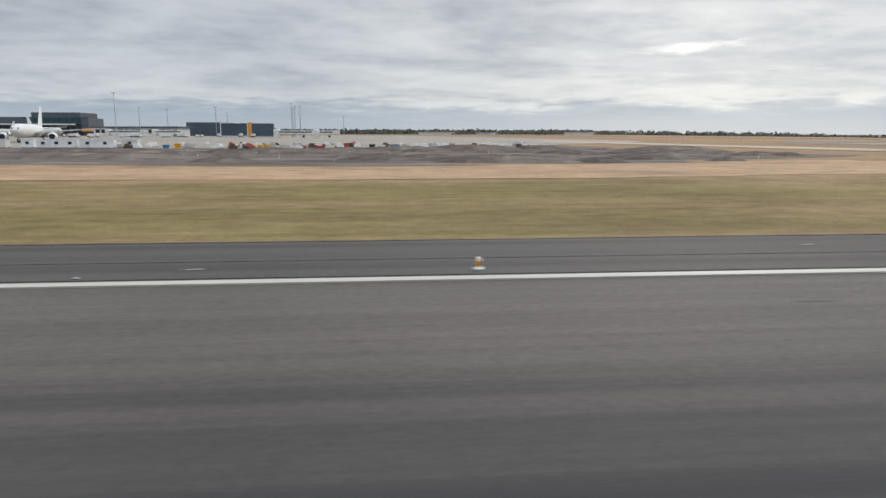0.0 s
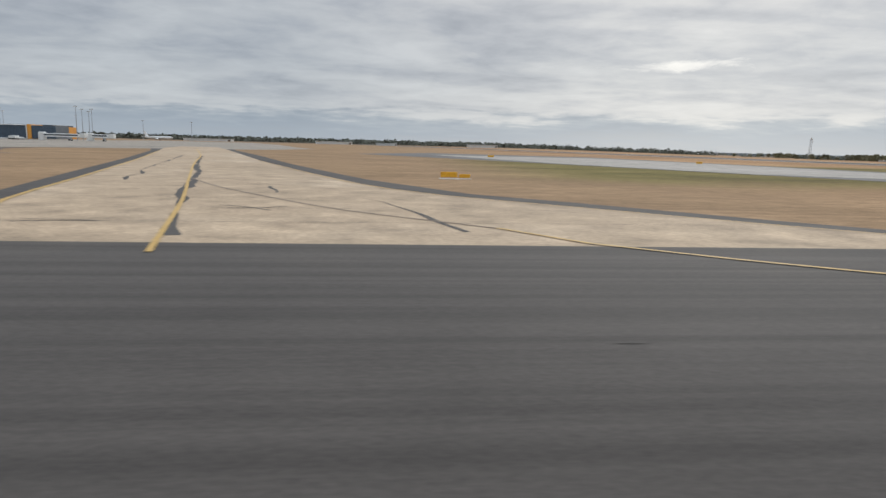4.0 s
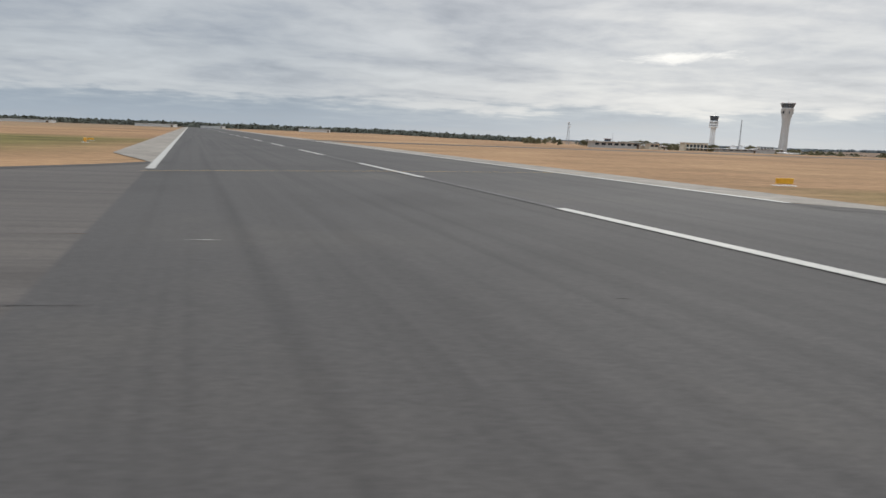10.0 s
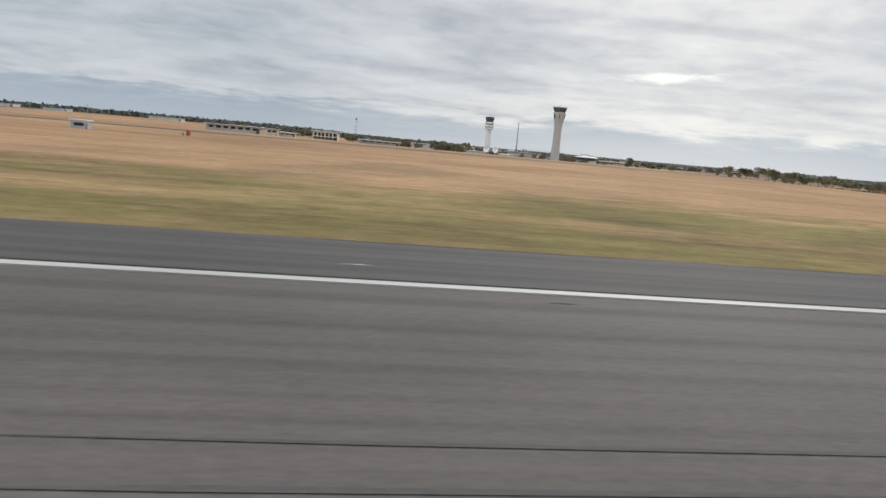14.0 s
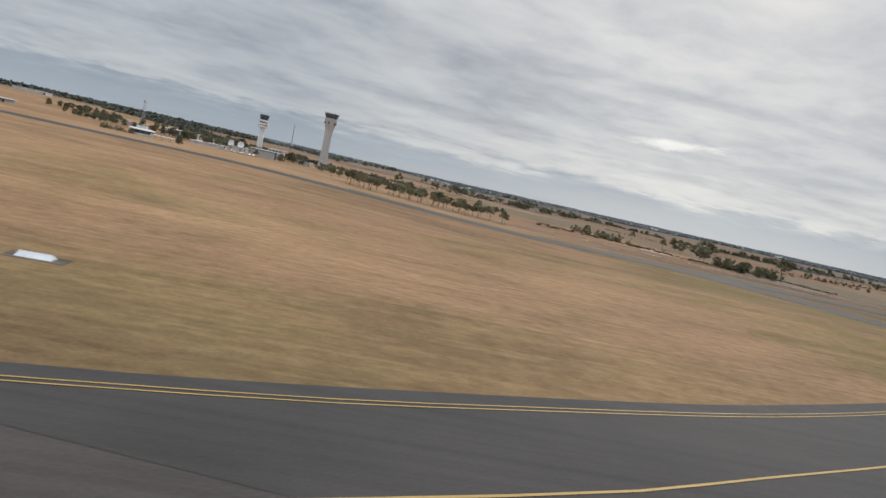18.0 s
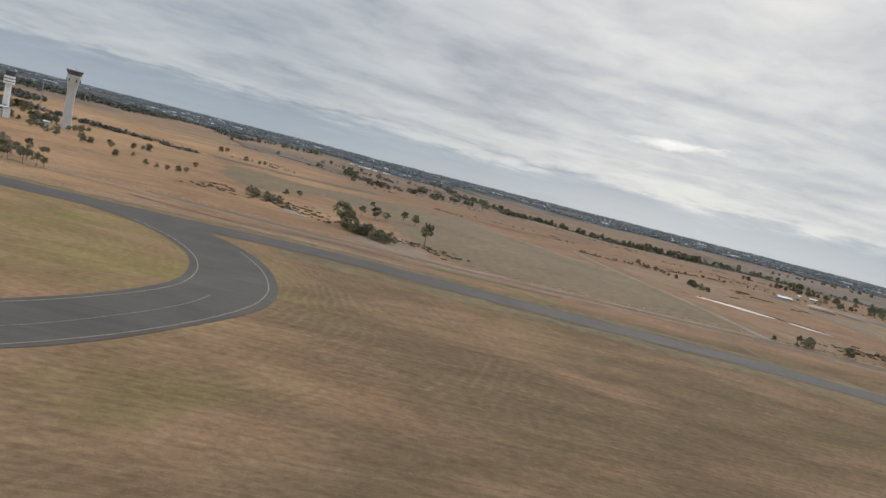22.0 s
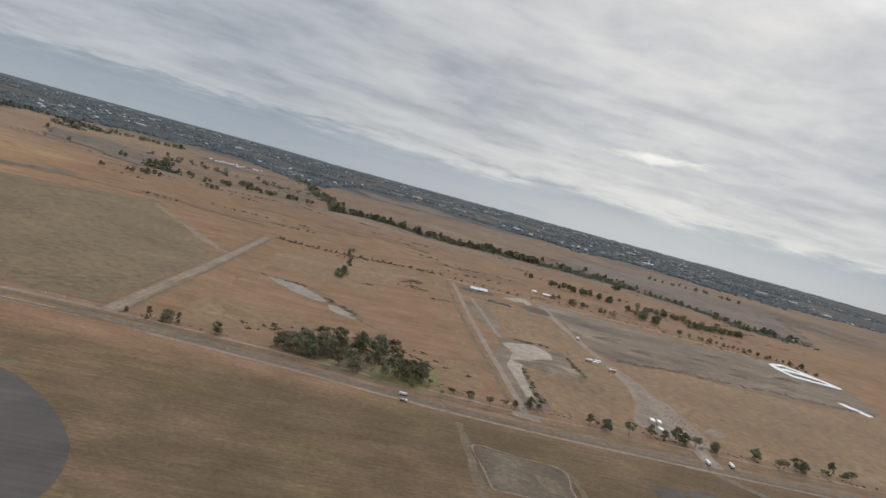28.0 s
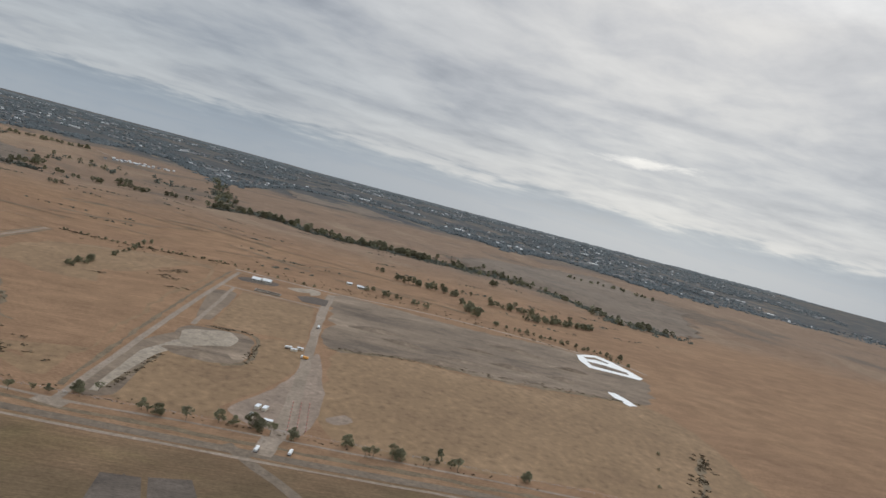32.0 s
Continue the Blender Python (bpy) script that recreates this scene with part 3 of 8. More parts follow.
TILE = surface("house_roofs", (0.11, 0.098, 0.095), (0.075, 0.07, 0.07), (0.24, 0.225, 0.22), (0.03, 0.3, 2.0), 0.8, 0.0)

# ---- mesh tools ----
UNIT = 0.55  # one metre of the place


class Build:
    """Collects boxes, tubes and sheets into one mesh."""

    def __init__(self):
        self.v, self.f = [], []

    def add(self, vs, fs):
        n = len(self.v)
        self.v += [tuple(p) for p in vs]
        self.f += [tuple(i + n for i in f) for f in fs]
        return self

    def box(self, x0, y0, z0, x1, y1, z1, chamfer=0.0, m=None):
        c = min(chamfer, (x1 - x0) / 3, (y1 - y0) / 3, (z1 - z0) / 3)
        if c <= 0:
            vs = [(x, y, z) for z in (z0, z1) for x, y in ((x0, y0), (x1, y0), (x1, y1), (x0, y1))]
            fs = [(3, 2, 1, 0), (4, 5, 6, 7), (0, 1, 5, 4), (1, 2, 6, 5), (2, 3, 7, 6), (3, 0, 4, 7)]
        else:
            def ring(z, d):
                return [(x0 + d, y0 + c, z), (x0 + c, y0 + d, z), (x1 - c, y0 + d, z), (x1 - d, y0 + c, z), (x1 - d, y1 - c, z), (x1 - c, y1 - d, z), (x0 + c, y1 - d, z), (x0 + d, y1 - c, z)]
            vs = ring(z0, c * 0.6) + ring(z0 + c, 0) + ring(z1 - c, 0) + ring(z1, c * 0.6)
            fs = [tuple(range(7, -1, -1)), tuple(range(24, 32))]
            for k in range(3):
                fs += [(8 * k + i, 8 * k + (i + 1) % 8, 8 * k + 8 + (i + 1) % 8, 8 * k + 8 + i) for i in range(8)]
        if m is not None:
            vs = [m @ Vector(p) for p in vs]
        return self.add(vs, fs)

    def tube(self, p0, p1, r0, r1=None, n=8, cap=True):
        r1 = r0 if r1 is None else r1
        a, b = Vector(p0), Vector(p1)
        d = (b - a).normalized()
        s = d.orthogonal().normalized()
        u = d.cross(s)
        vs = [q + (s * math.cos(2 * math.pi * i / n) + u * math.sin(2 * math.pi * i / n)) * r for q, r in ((a, r0), (b, r1)) for i in range(n)]
        fs = [(i, (i + 1) % n, n + (i + 1) % n, n + i) for i in range(n)]
        if cap:
            fs += [tuple(range(n - 1, -1, -1)), tuple(range(n, 2 * n))]
        return self.add(vs, fs)

    def lathe(self, profile, n=20, x=0, y=0, m=None):
        vs = [Vector((x + r * math.cos(2 * math.pi * i / n), y + r * math.sin(2 * math.pi * i / n), z)) for r, z in profile for i in range(n)]
        if m is not None:
            vs = [m @ p for p in vs]
        fs = []
        for k in range(len(profile) - 1):
            fs += [(k * n + i, k * n + (i + 1) % n, k * n + n + (i + 1) % n, k * n + n + i) for i in range(n)]
        fs += [tuple(range(n - 1, -1, -1)), tuple(range((len(profile) - 1) * n, len(profile) * n))]
        return self.add(vs, fs)

    def gable(self, x0, y0, z0, x1, y1, z1, over=0.0):
        """A pitched roof with its ridge along x."""
        ym = (y0 + y1) / 2
        t = 0.08
        vs = [(x0 - over, y0 - over, z0), (x1 + over, y0 - over, z0), (x1 + over, y1 + over, z0), (x0 - over, y1 + over, z0), (x0 - over, ym, z1), (x1 + over, ym, z1),
              (x0 - over, y0 - over, z0 - t), (x1 + over, y0 - over, z0 - t), (x1 + over, y1 + over, z0 - t), (x0 - over, y1 + over, z0 - t)]
        return self.add(vs, [(0, 1, 5, 4), (2, 3, 4, 5), (0, 4, 3), (1, 2, 5), (6, 9, 8, 7), (0, 6, 7, 1), (1, 7, 8, 2), (2, 8, 9, 3), (3, 9, 6, 0)])

    def mesh(self, name, material, smooth=False):
        me = bpy.data.meshes.new(name)
        me.from_pydata(self.v, [], self.f)
        me.materials.append(material)
        if smooth:
            me.polygons.foreach_set("use_smooth", [True] * len(me.polygons))
        me.update()
        return me


def part(name, bm, material, parent=None, label="", smooth=False):
    ob = new(name, bm.mesh(name, material, smooth))
    if parent is not None:
        ob.parent = parent
    return tagged(ob, label)


def thing(name, label, category, group="", kind=""):
    ob = new(name)
    ob.empty_display_size = 0.2
    return tagged(ob, label, category, group, kind)


def place(ob, x, y, z=None, rz=0.0, s=1.0):
    ob.matrix_basis = pose(x, y, hgt(x, y) if z is None else z, 0, 0, rz) @ Matrix.Diagonal((s, s, s, 1))
    return ob


def again(ob, x, y, z=None, rz=0.0, s=None):
    """Another of the same kind; s: its size."""
    k = ob.scale[0] if s is None else s
    old = ob.scale.copy()
    ob.scale = (1, 1, 1)
    o = copy_thing(ob, pose(x, y, hgt(x, y) if z is None else z, 0, 0, rz) @ Matrix.Diagonal((k, k, k, 1)))
    ob.scale = old
    return o


def sstep(a, b, v):
    t = min(1.0, max(0.0, (v - a) / (b - a)))
    return t * t * (3 - 2 * t)


def between(pts, x):
    """Height over x of a broken line."""
    for (a, p), (b, q) in zip(pts, pts[1:]):
        if x <= b:
            return p + (q - p) * max(0.0, (x - a) / (b - a))
    return pts[-1][1]


def creek_line(x):
    return between(((880, 800), (894, 815), (938, 872), (975, 872), (1015, 845), (1057, 832), (1110, 828), (1175, 802), (1260, 804), (1330, 790), (1360, 720), (1420, 690)), x)


def suburb_edge(x):
    return between(((-500, 1180), (413, 1190), (475, 1430), (550, 1444), (582, 1560), (680, 1530), (804, 1302), (868, 1280), (935, 1640), (952, 1720), (1135, 1740), (1259, 1572), (1358, 1403), (1404, 1310), (1616, 1500), (1680, 1390), (1720, 1290), (2600, 1250)), x)


def hgt(x, y):
    """The lie of the land: a level runway on a rise, the airfield draining to the far side, rolling hills past the
    creek, the far plain lowered to fit the horizon to the camera's view.
    """
    w = sstep(520, 620, x)
    h = -(1.7 * sstep(300, 400, x) + 1.9 * sstep(400, 550, x)) * sstep(190, 360, y) * (1 - w) - 3.0 * w * max(sstep(72, 126, y), sstep(690, 800, x))
    h -= 4.6 * max(sstep(190, 430, y) * sstep(700, 830, x) * (1 - sstep(890, 990, x)), sstep(430, 650, y) * sstep(620, 760, x))
    if y > 430:
        s = sstep(430, 820, y) * sstep(420, 760, x)
        n = noise.noise(Vector((x / 300, y / 260, 3.1))) * 7.5 + noise.noise(Vector((x / 105, y / 120, 7.7))) * 3.2
        creek = -5 * math.exp(-((y - creek_line(x)) / 46) ** 2)
        h += s * (n + creek) * (1 - 0.7 * sstep(1500, 2600, y))
    r = math.hypot(x - 500, y)
    return h - 8 * sstep(2300, 4700, r)


def spline(pts, step=4.0, closed=False):
    """A smooth line through a few points."""
    p = [Vector((*q, 0)) for q in pts]
    n = len(p)
    out = []
    for i in range(n if closed else n - 1):
        a, b = p[i], p[(i + 1) % n]
        z0 = p[i - 1] if (i or closed) else a * 2 - b
        z1 = p[(i + 2) % n] if (i + 2 < n or closed) else b * 2 - a
        k = max(1, int((b - a).length / step))
        reach = (b - a).length
        m0, m1 = (b - z0) * 0.5, (z1 - a) * 0.5
        m0 *= min(1.0, reach / max(1e-6, m0.length))
        m1 *= min(1.0, reach / max(1e-6, m1.length))
        for j in range(k):
            t = j / k
            out.append(a * (2 * t ** 3 - 3 * t * t + 1) + m0 * (t ** 3 - 2 * t * t + t) + b * (3 * t * t - 2 * t ** 3) + m1 * (t ** 3 - t * t))
    if not closed:
        out.append(p[-1])
    return out


def ribbon(bm, pts, width, z, step=4.0, ragged=0.0, shift=0.0):
    """A strip of ground cover along a line; shift moves it to its right-hand side."""
    line = spline(pts, step)
    vs = []
    for i, q in enumerate(line):
        d = (line[min(i + 1, len(line) - 1)] - line[max(i - 1, 0)]).normalized()
        side = Vector((d.y, -d.x, 0))
        for k in (-0.5, 0.5):
            w = width * k + shift
            if ragged:
                w += ragged * noise.noise(Vector((q.x * 0.35, q.y * 0.35, 5 + k)))
            e = q + side * w
            vs.append((e.x, e.y, hgt(e.x, e.y) + z))
    bm.add(vs, [(2 * i, 2 * i + 1, 2 * i + 3, 2 * i + 2) for i in range(len(line) - 1)])
    return bm


def cover(bm, pts, z, step=3.0, ragged=0.0, smooth=True):
    """A patch of ground inside a smooth outline."""
    line = spline(pts, step, True) if smooth else [Vector((*q, 0)) for q in pts]
    c = sum(line, Vector()) / len(line)
    vs = []
    for q in line:
        if ragged:
            k = 1 + ragged * noise.noise(Vector((q.x * 0.11, q.y * 0.11, 2.0))) / max(4.0, (q - c).length)
            q = c + (q - c) * k
        vs.append((q.x, q.y, hgt(q.x, q.y) + z))
    bm.add(vs, [tuple(range(len(vs)))])
    return bm


def drape(bm, pts, z, cell=3.0, ragged=3.0):
    """A patch of ground cover in small pieces that follow the lie of the land, with a frayed edge."""
    xs, ys = [p[0] for p in pts], [p[1] for p in pts]
    edge = list(zip(pts, pts[1:] + pts[:1]))

    def inside(x, y):
        x += ragged * (noise.noise(Vector((x * 0.09, y * 0.09, 4.0))) + 0.6 * noise.noise(Vector((x * 0.4, y * 0.4, 9.0))))
        y += ragged * (noise.noise(Vector((x * 0.09, y * 0.09, 14.0))) + 0.6 * noise.noise(Vector((x * 0.4, y * 0.4, 19.0))))
        return sum((a[1] > y) != (b[1] > y) and x < a[0] + (b[0] - a[0]) * (y - a[1]) / (b[1] - a[1]) for a, b in edge) % 2
    index, vs, fs = {}, [], []
    for j in range(int((max(ys) - min(ys)) / cell) + 5):
        for i in range(int((max(xs) - min(xs)) / cell) + 5):
            x, y = min(xs) + (i - 2) * cell, min(ys) + (j - 2) * cell
            if inside(x + cell / 2, y + cell / 2):
                f = []
                for di, dj in ((0, 0), (1, 0), (1, 1), (0, 1)):
                    k = (i + di, j + dj)
                    if k not in index:
                        u = x + di * cell + 0.4 * cell * noise.noise(Vector((k[0] * 1.7, k[1] * 1.3, 0.5)))
                        v = y + dj * cell + 0.4 * cell * noise.noise(Vector((k[0] * 1.1, k[1] * 1.9, 7.5)))
                        index[k] = len(vs)
                        vs.append((u, v, hgt(u, v) + z))
                    f.append(index[k])
                fs.append(tuple(f))
    bm.add(vs, fs)
    return bm


def strip(bm, one, two, z, across=4, step=3.0):
    """A band of pavement between two lines that have the same number of points."""
    a, b = (spline(p, 1e9) for p in (one, two))
    rows = []
    for i in range(len(one) - 1):
        k = max(1, int(max((a[i + 1] - a[i]).length, (b[i + 1] - b[i]).length) / step))
        rows += [(i + j / k) for j in range(k)]
    rows.append(len(one) - 1.0)

    def at(p, u):
        i = min(int(u), len(p) - 2)
        q, v = u - i, [p[max(i - 1, 0)], p[i], p[i + 1], p[min(i + 2, len(p) - 1)]]
        return 0.5 * (2 * v[1] + (v[2] - v[0]) * q + (2 * v[0] - 5 * v[1] + 4 * v[2] - v[3]) * q * q + (3 * v[1] - v[0] - 3 * v[2] + v[3]) * q ** 3)
    vs = []
    for u in rows:
        p, q = at(a, u), at(b, u)
        for j in range(across + 1):
            e = p.lerp(q, j / across)
            vs.append((e.x, e.y, hgt(e.x, e.y) + z))
    n = across + 1
    bm.add(vs, [(i * n + j, i * n + j + 1, (i + 1) * n + j + 1, (i + 1) * n + j) for i in range(len(rows) - 1) for j in range(across)])
    return bm


def lay(name, bm, material, label, category="ground"):
    return tagged(new(name, bm.mesh(name, material)), label, category, "", "structure")

# ---- ground ----


def make_ground():
    def lines(a, b, near0, near1, fine, grow=1.35):
        out = [near0]
        while out[-1] < near1:
            out.append(out[-1] + fine)
        s = fine
        while out[-1] < b:
            s *= grow
            out.append(out[-1] + s)
        s = fine
        while out[0] > a:
            s *= grow
            out.insert(0, out[0] - s)
        return out
    xs = [x for x in lines(-5200, 6200, 480, 1500, 13) if not 495 < x < 815] + [495 + 4 * i for i in range(81)]
    ys = [y for y in lines(-5000, 5000, 180, 1100, 13) if not 40 < y < 180] + [40 + 4 * i for i in range(36)]
    xs, ys = sorted(set(xs)), sorted(set(ys))
    bm = Build()
    bm.add([(x, y, hgt(x, y)) for y in ys for x in xs], [(j * len(xs) + i, j * len(xs) + i + 1, (j + 1) * len(xs) + i + 1, (j + 1) * len(xs) + i) for j in range(len(ys) - 1) for i in range(len(xs) - 1)])
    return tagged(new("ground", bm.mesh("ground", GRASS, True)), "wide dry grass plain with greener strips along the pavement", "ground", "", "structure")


make_ground()

# cross runway axis, it slants away to the far side
CX, CY = 284.4, 38.1
DX, DY = -0.264, 0.9645


def cross(along, side):
    return (CX + DX * along + DY * side, CY + DY * along - DX * side)


def pavements():
    b = Build()
    cover(b, [(-700, -15.5), (590, -15.5), (590, 12), (530, 12.5), (520, 13.2), (510, 14.5), (500, 15.5), (236, 15.6), (180, 15.6), (-700, 15.6)], 0.030, smooth=False)
    lay("runway", b, RUNWAY, "long grey asphalt runway with dark rubber streaks", "runway")
    b = Build()
    cover(b, [(-700, 11.75), (51.7, 11.75), (51.6, 15.65), (-700, 15.6)], 0.042, smooth=False)
    cover(b, [(74.6, 15.5), (76.4, 15.5), (75.9, 17.3), (74.8, 17.1)], 0.046, 0.5, 0.6)
    cover(b, [(345, 11.75), (529, 11.75), (529.4, 13.5), (520, 13.6), (511, 14.7), (500, 15.8), (488, 16.0), (352, 15.9)], 0.042, smooth=False)
    lay("runway_shoulder", b, FRESH, "dark asphalt shoulder beside the runway edge line", "pavement")
    b = Build()
    cover(b, [(51.72, 11.75), (92.5, 11.75), (92.5, 15.9), (51.62, 15.66)], 0.042, smooth=False)
    lay("runway_shoulder_worn", b, SHOULDER, "worn grey asphalt shoulder with tarred repairs", "pavement")
    b = Build()
    cover(b, [(129, 11.75), (236, 11.75), (240, 15.6), (180, 15.9), (131, 16.4)], 0.042, smooth=False)
    lay("runway_shoulder_grey", b, APRON, "pale worn asphalt shoulder beside the runway edge line", "pavement")
    b = Build()
    cover(b, [(94, 3.5), (140, 3.5), (137, 16.4), (93.2, 16.5)], 0.050, smooth=False)
    lay("asphalt_overlay", b, FRESH, "fresh dark asphalt overlay at the taxiway mouth", "pavement")
    # first taxiway, concrete, with its dark verge
    b = Build()
    cover(b, [(92.4, 16.3), (129.6, 16.5), (125.5, 19.4), (121, 23.6), (114.9, 30.2), (110.6, 34.3), (104.6, 46.6), (95.6, 74), (87, 105), (71, 158), (59, 205), (38, 205), (49, 165), (59.6, 134), (74.6, 81), (85.2, 41), (89, 27)], 0.030, smooth=False)
    lay("taxiway_verge", b, FRESH, "dark asphalt verge around a concrete taxiway", "pavement")
    b = Build()
    cover(b, [(94.6, 16.35), (128.2, 16.45), (124.4, 18.4), (120, 22.2), (114, 28.1), (109.3, 32.7), (106.4, 37), (104.3, 41.5), (99.8, 54.3), (90.1, 84.5), (81, 117), (68, 163), (55, 206), (44, 206), (50, 172), (61, 134.4), (76, 81.6), (86.6, 41.6), (90.3, 27.2)], 0.046, smooth=False)
    taxi = lay("taxiway", b, CONCRETE, "sandy concrete taxiway with tarred cracks", "taxiway")
    b = Build()
    cover(b, [(-420, 118), (-62, 109), (-20, 108), (14, 122), (34, 140), (56, 160), (75, 180), (84, 215), (74, 250), (50, 365), (6, 520), (-70, 540), (-60, 420), (-420, 420)], 0.035, smooth=False)
    lay("apron", b, KERB, "pale concrete aircraft apron in front of the terminal", "apron")
    # second taxiway, old grey asphalt
    b = Build()
    cover(b, [(179.6, 15.5), (178.4, 17.6), (177.2, 20.7), (175.5, 26.4), (172.6, 35), (163, 50), (148, 74), (128, 108), (100, 150), (120, 190), (165, 175), (176, 133), (189, 78), (200, 57), (205, 37), (207, 30), (209.6, 24), (212, 20.6), (216, 17.8), (222, 16), (230, 15.5)], 0.034, smooth=False)
    lay("taxiway_old", b, APRON, "wide weathered grey asphalt taxiway entry", "taxiway")
    b = Build()
    cover(b, [(150, 72), (188.6, 55.4), (173, 127), (160, 160), (118, 158), (135, 100)], 0.046, smooth=False)
    lay("taxiway_concrete", b, PALE, "pale new concrete section of a taxiway", "taxiway")
    b = Build()
    cover(b, [(178.4, 38.2), (182.1, 24.1), (187, 24.8), (184.9, 33.3), (189.2, 34.3), (191.5, 24.9), (199.4, 28.2), (204.7, 27.3), (206, 35.6), (200, 37.6), (189, 38.4)], 0.048, smooth=False)
    cover(b, [(172.6, 36.4), (206, 37), (203, 52), (189, 56), (166, 52)], 0.052, smooth=False)
    lay("asphalt_patch", b, TAXI, "darker asphalt repair patches on the taxiway", "pavement")
    # crossing runway and its filleted corners
    b = Build()
    pts = [cross(-58, -15.3), cross(1500, -15.3), cross(1500, 13.6), cross(-58, 13.6)]
    cover(b, pts, 0.036, smooth=False)
    lay("runway_crossing", b, CROSSING, "crossing asphalt runway that slants away", "runway")
    b = Build()
    cover(b, [(236, 15.3), (240.5, 16), (246.6, 19.2), (252.6, 25), (259, 33), (264.5, 42), (266.3, 47), cross(14, -12), cross(-20, -8), (250, 12)], 0.033, smooth=False)
    cover(b, [cross(-8, 13), (301, 27.5), (306.4, 23), (311, 19.6), (316, 16.9), (321, 15.8), (328, 15.4), (328, 11), (290, 10)], 0.033, smooth=False)
    lay("runway_fillet", b, RUNWAY, "curved asphalt corners where two runways cross", "pavement")
    b = Build()
    cover(b, [(240.5, 16.6), (246.6, 19.8), (252.6, 25.6), (259, 33.6), (264.2, 42), (266.3, 47.6), (267.4, 46), (266, 42), (259.8, 32), (252.8, 23.4), (247, 18.2), (241, 15.2)], 0.045, smooth=False)
    cover(b, [(300.6, 28.2), (306.6, 23.4), (311.2, 20), (316, 17.2), (322, 16.2), (334, 16.1), (334, 12.0), (324, 12.4), (315.9, 14.8), (311, 17.6), (306.6, 21), (301, 25)], 0.045, smooth=False)
    lay("fillet_verge", b, FRESH, "dark asphalt verge along the curved corner", "pavement")
    b = Build()
    for s in (-1, 1):
        w0, w1, a0, a1 = (-15.3, -19.3, 11.6, 27) if s < 0 else (13.6, 17.3, -14.4, -20.6)
        cover(b, [cross(a0, w0), cross(1500, w0), cross(1500, w1), cross(a1, w1)], 0.046, smooth=False)
    lay("crossing_shoulder", b, KERB, "pale concrete shoulders along the crossing runway", "pavement")
    # the turn-off at the runway's end and the parallel taxiway that bends away
    b = Build()
    inner = [(500, 15.8), (511, 14.7), (520, 13.6), (530, 13.5), (538.5, 14.1), (546.3, 15.5), (557.7, 17.8), (570, 21.6), (581.6, 25.7), (590.5, 29.6), (599.2, 33.7), (610.6, 39.1), (621.6, 44.6), (637.1, 52.1),
             (652.8, 60.7), (664.1, 68.0), (671.6, 77.0), (676.3, 88.0), (678.4, 101.5), (677.0, 116.7), (673.0, 129.5), (665.0, 141.5), (655.0, 151.0), (642.0, 158.0)]
    outer = [(548, 5.0), (556, 4.5), (563, 4.6), (570, 5.4), (576, 6.6), (582, 8.6), (587.5, 11.2), (592.5, 14.1), (597, 16.8), (601.5, 19.2), (606, 21.7), (616.7, 27.4), (627.3, 33.9), (645.6, 42.7),
             (660.0, 49.8), (671.1, 55.6), (680.2, 64.0), (687.2, 75.2), (692.2, 87.0), (694.2, 99.0), (693.6, 114.0), (689.8, 130.0), (682.0, 145.0), (668.0, 160.0)]
    strip(b, inner, outer, 0.048, 4)
    cover(b, [(500, 15.6), (548, 15.4), (565, 8), (585, 11), (594, 12), (594, -15), (560, -15), (500, 8)], 0.040, smooth=False)
    lay("taxiway_loop", b, TAXI, "dark asphalt taxiway that loops back off the runway end", "taxiway")
    b = Build()
    strip(b, inner[5:13] + [(628, 47.6), (633, 50.1), (639.3, 53.3)], outer[5:13] + [(633.5, 36.9), (639, 39.5), (645.0, 42.4)], 0.056, 4)
    lay("taxiway_loop_old", b, TAXIOLD, "older, darker asphalt of the taxiway before the hold bar", "taxiway")
    b = Build()
    ribbon(b, [(246, 156), (300, 160), (420, 164), (520, 164), (600, 165), (658, 163.5), (702, 164), (748, 155), (800, 147), (822, 142), (845, 134), (857, 124), (866, 111), (868, 98), (862, 70), (846, 30), (838, -10), (836, -120)], 12.2, 0.050, 3.0)
    lay("taxiway_parallel", b, TAXI, "asphalt taxiway running along the field and bending away", "taxiway")


pavements()


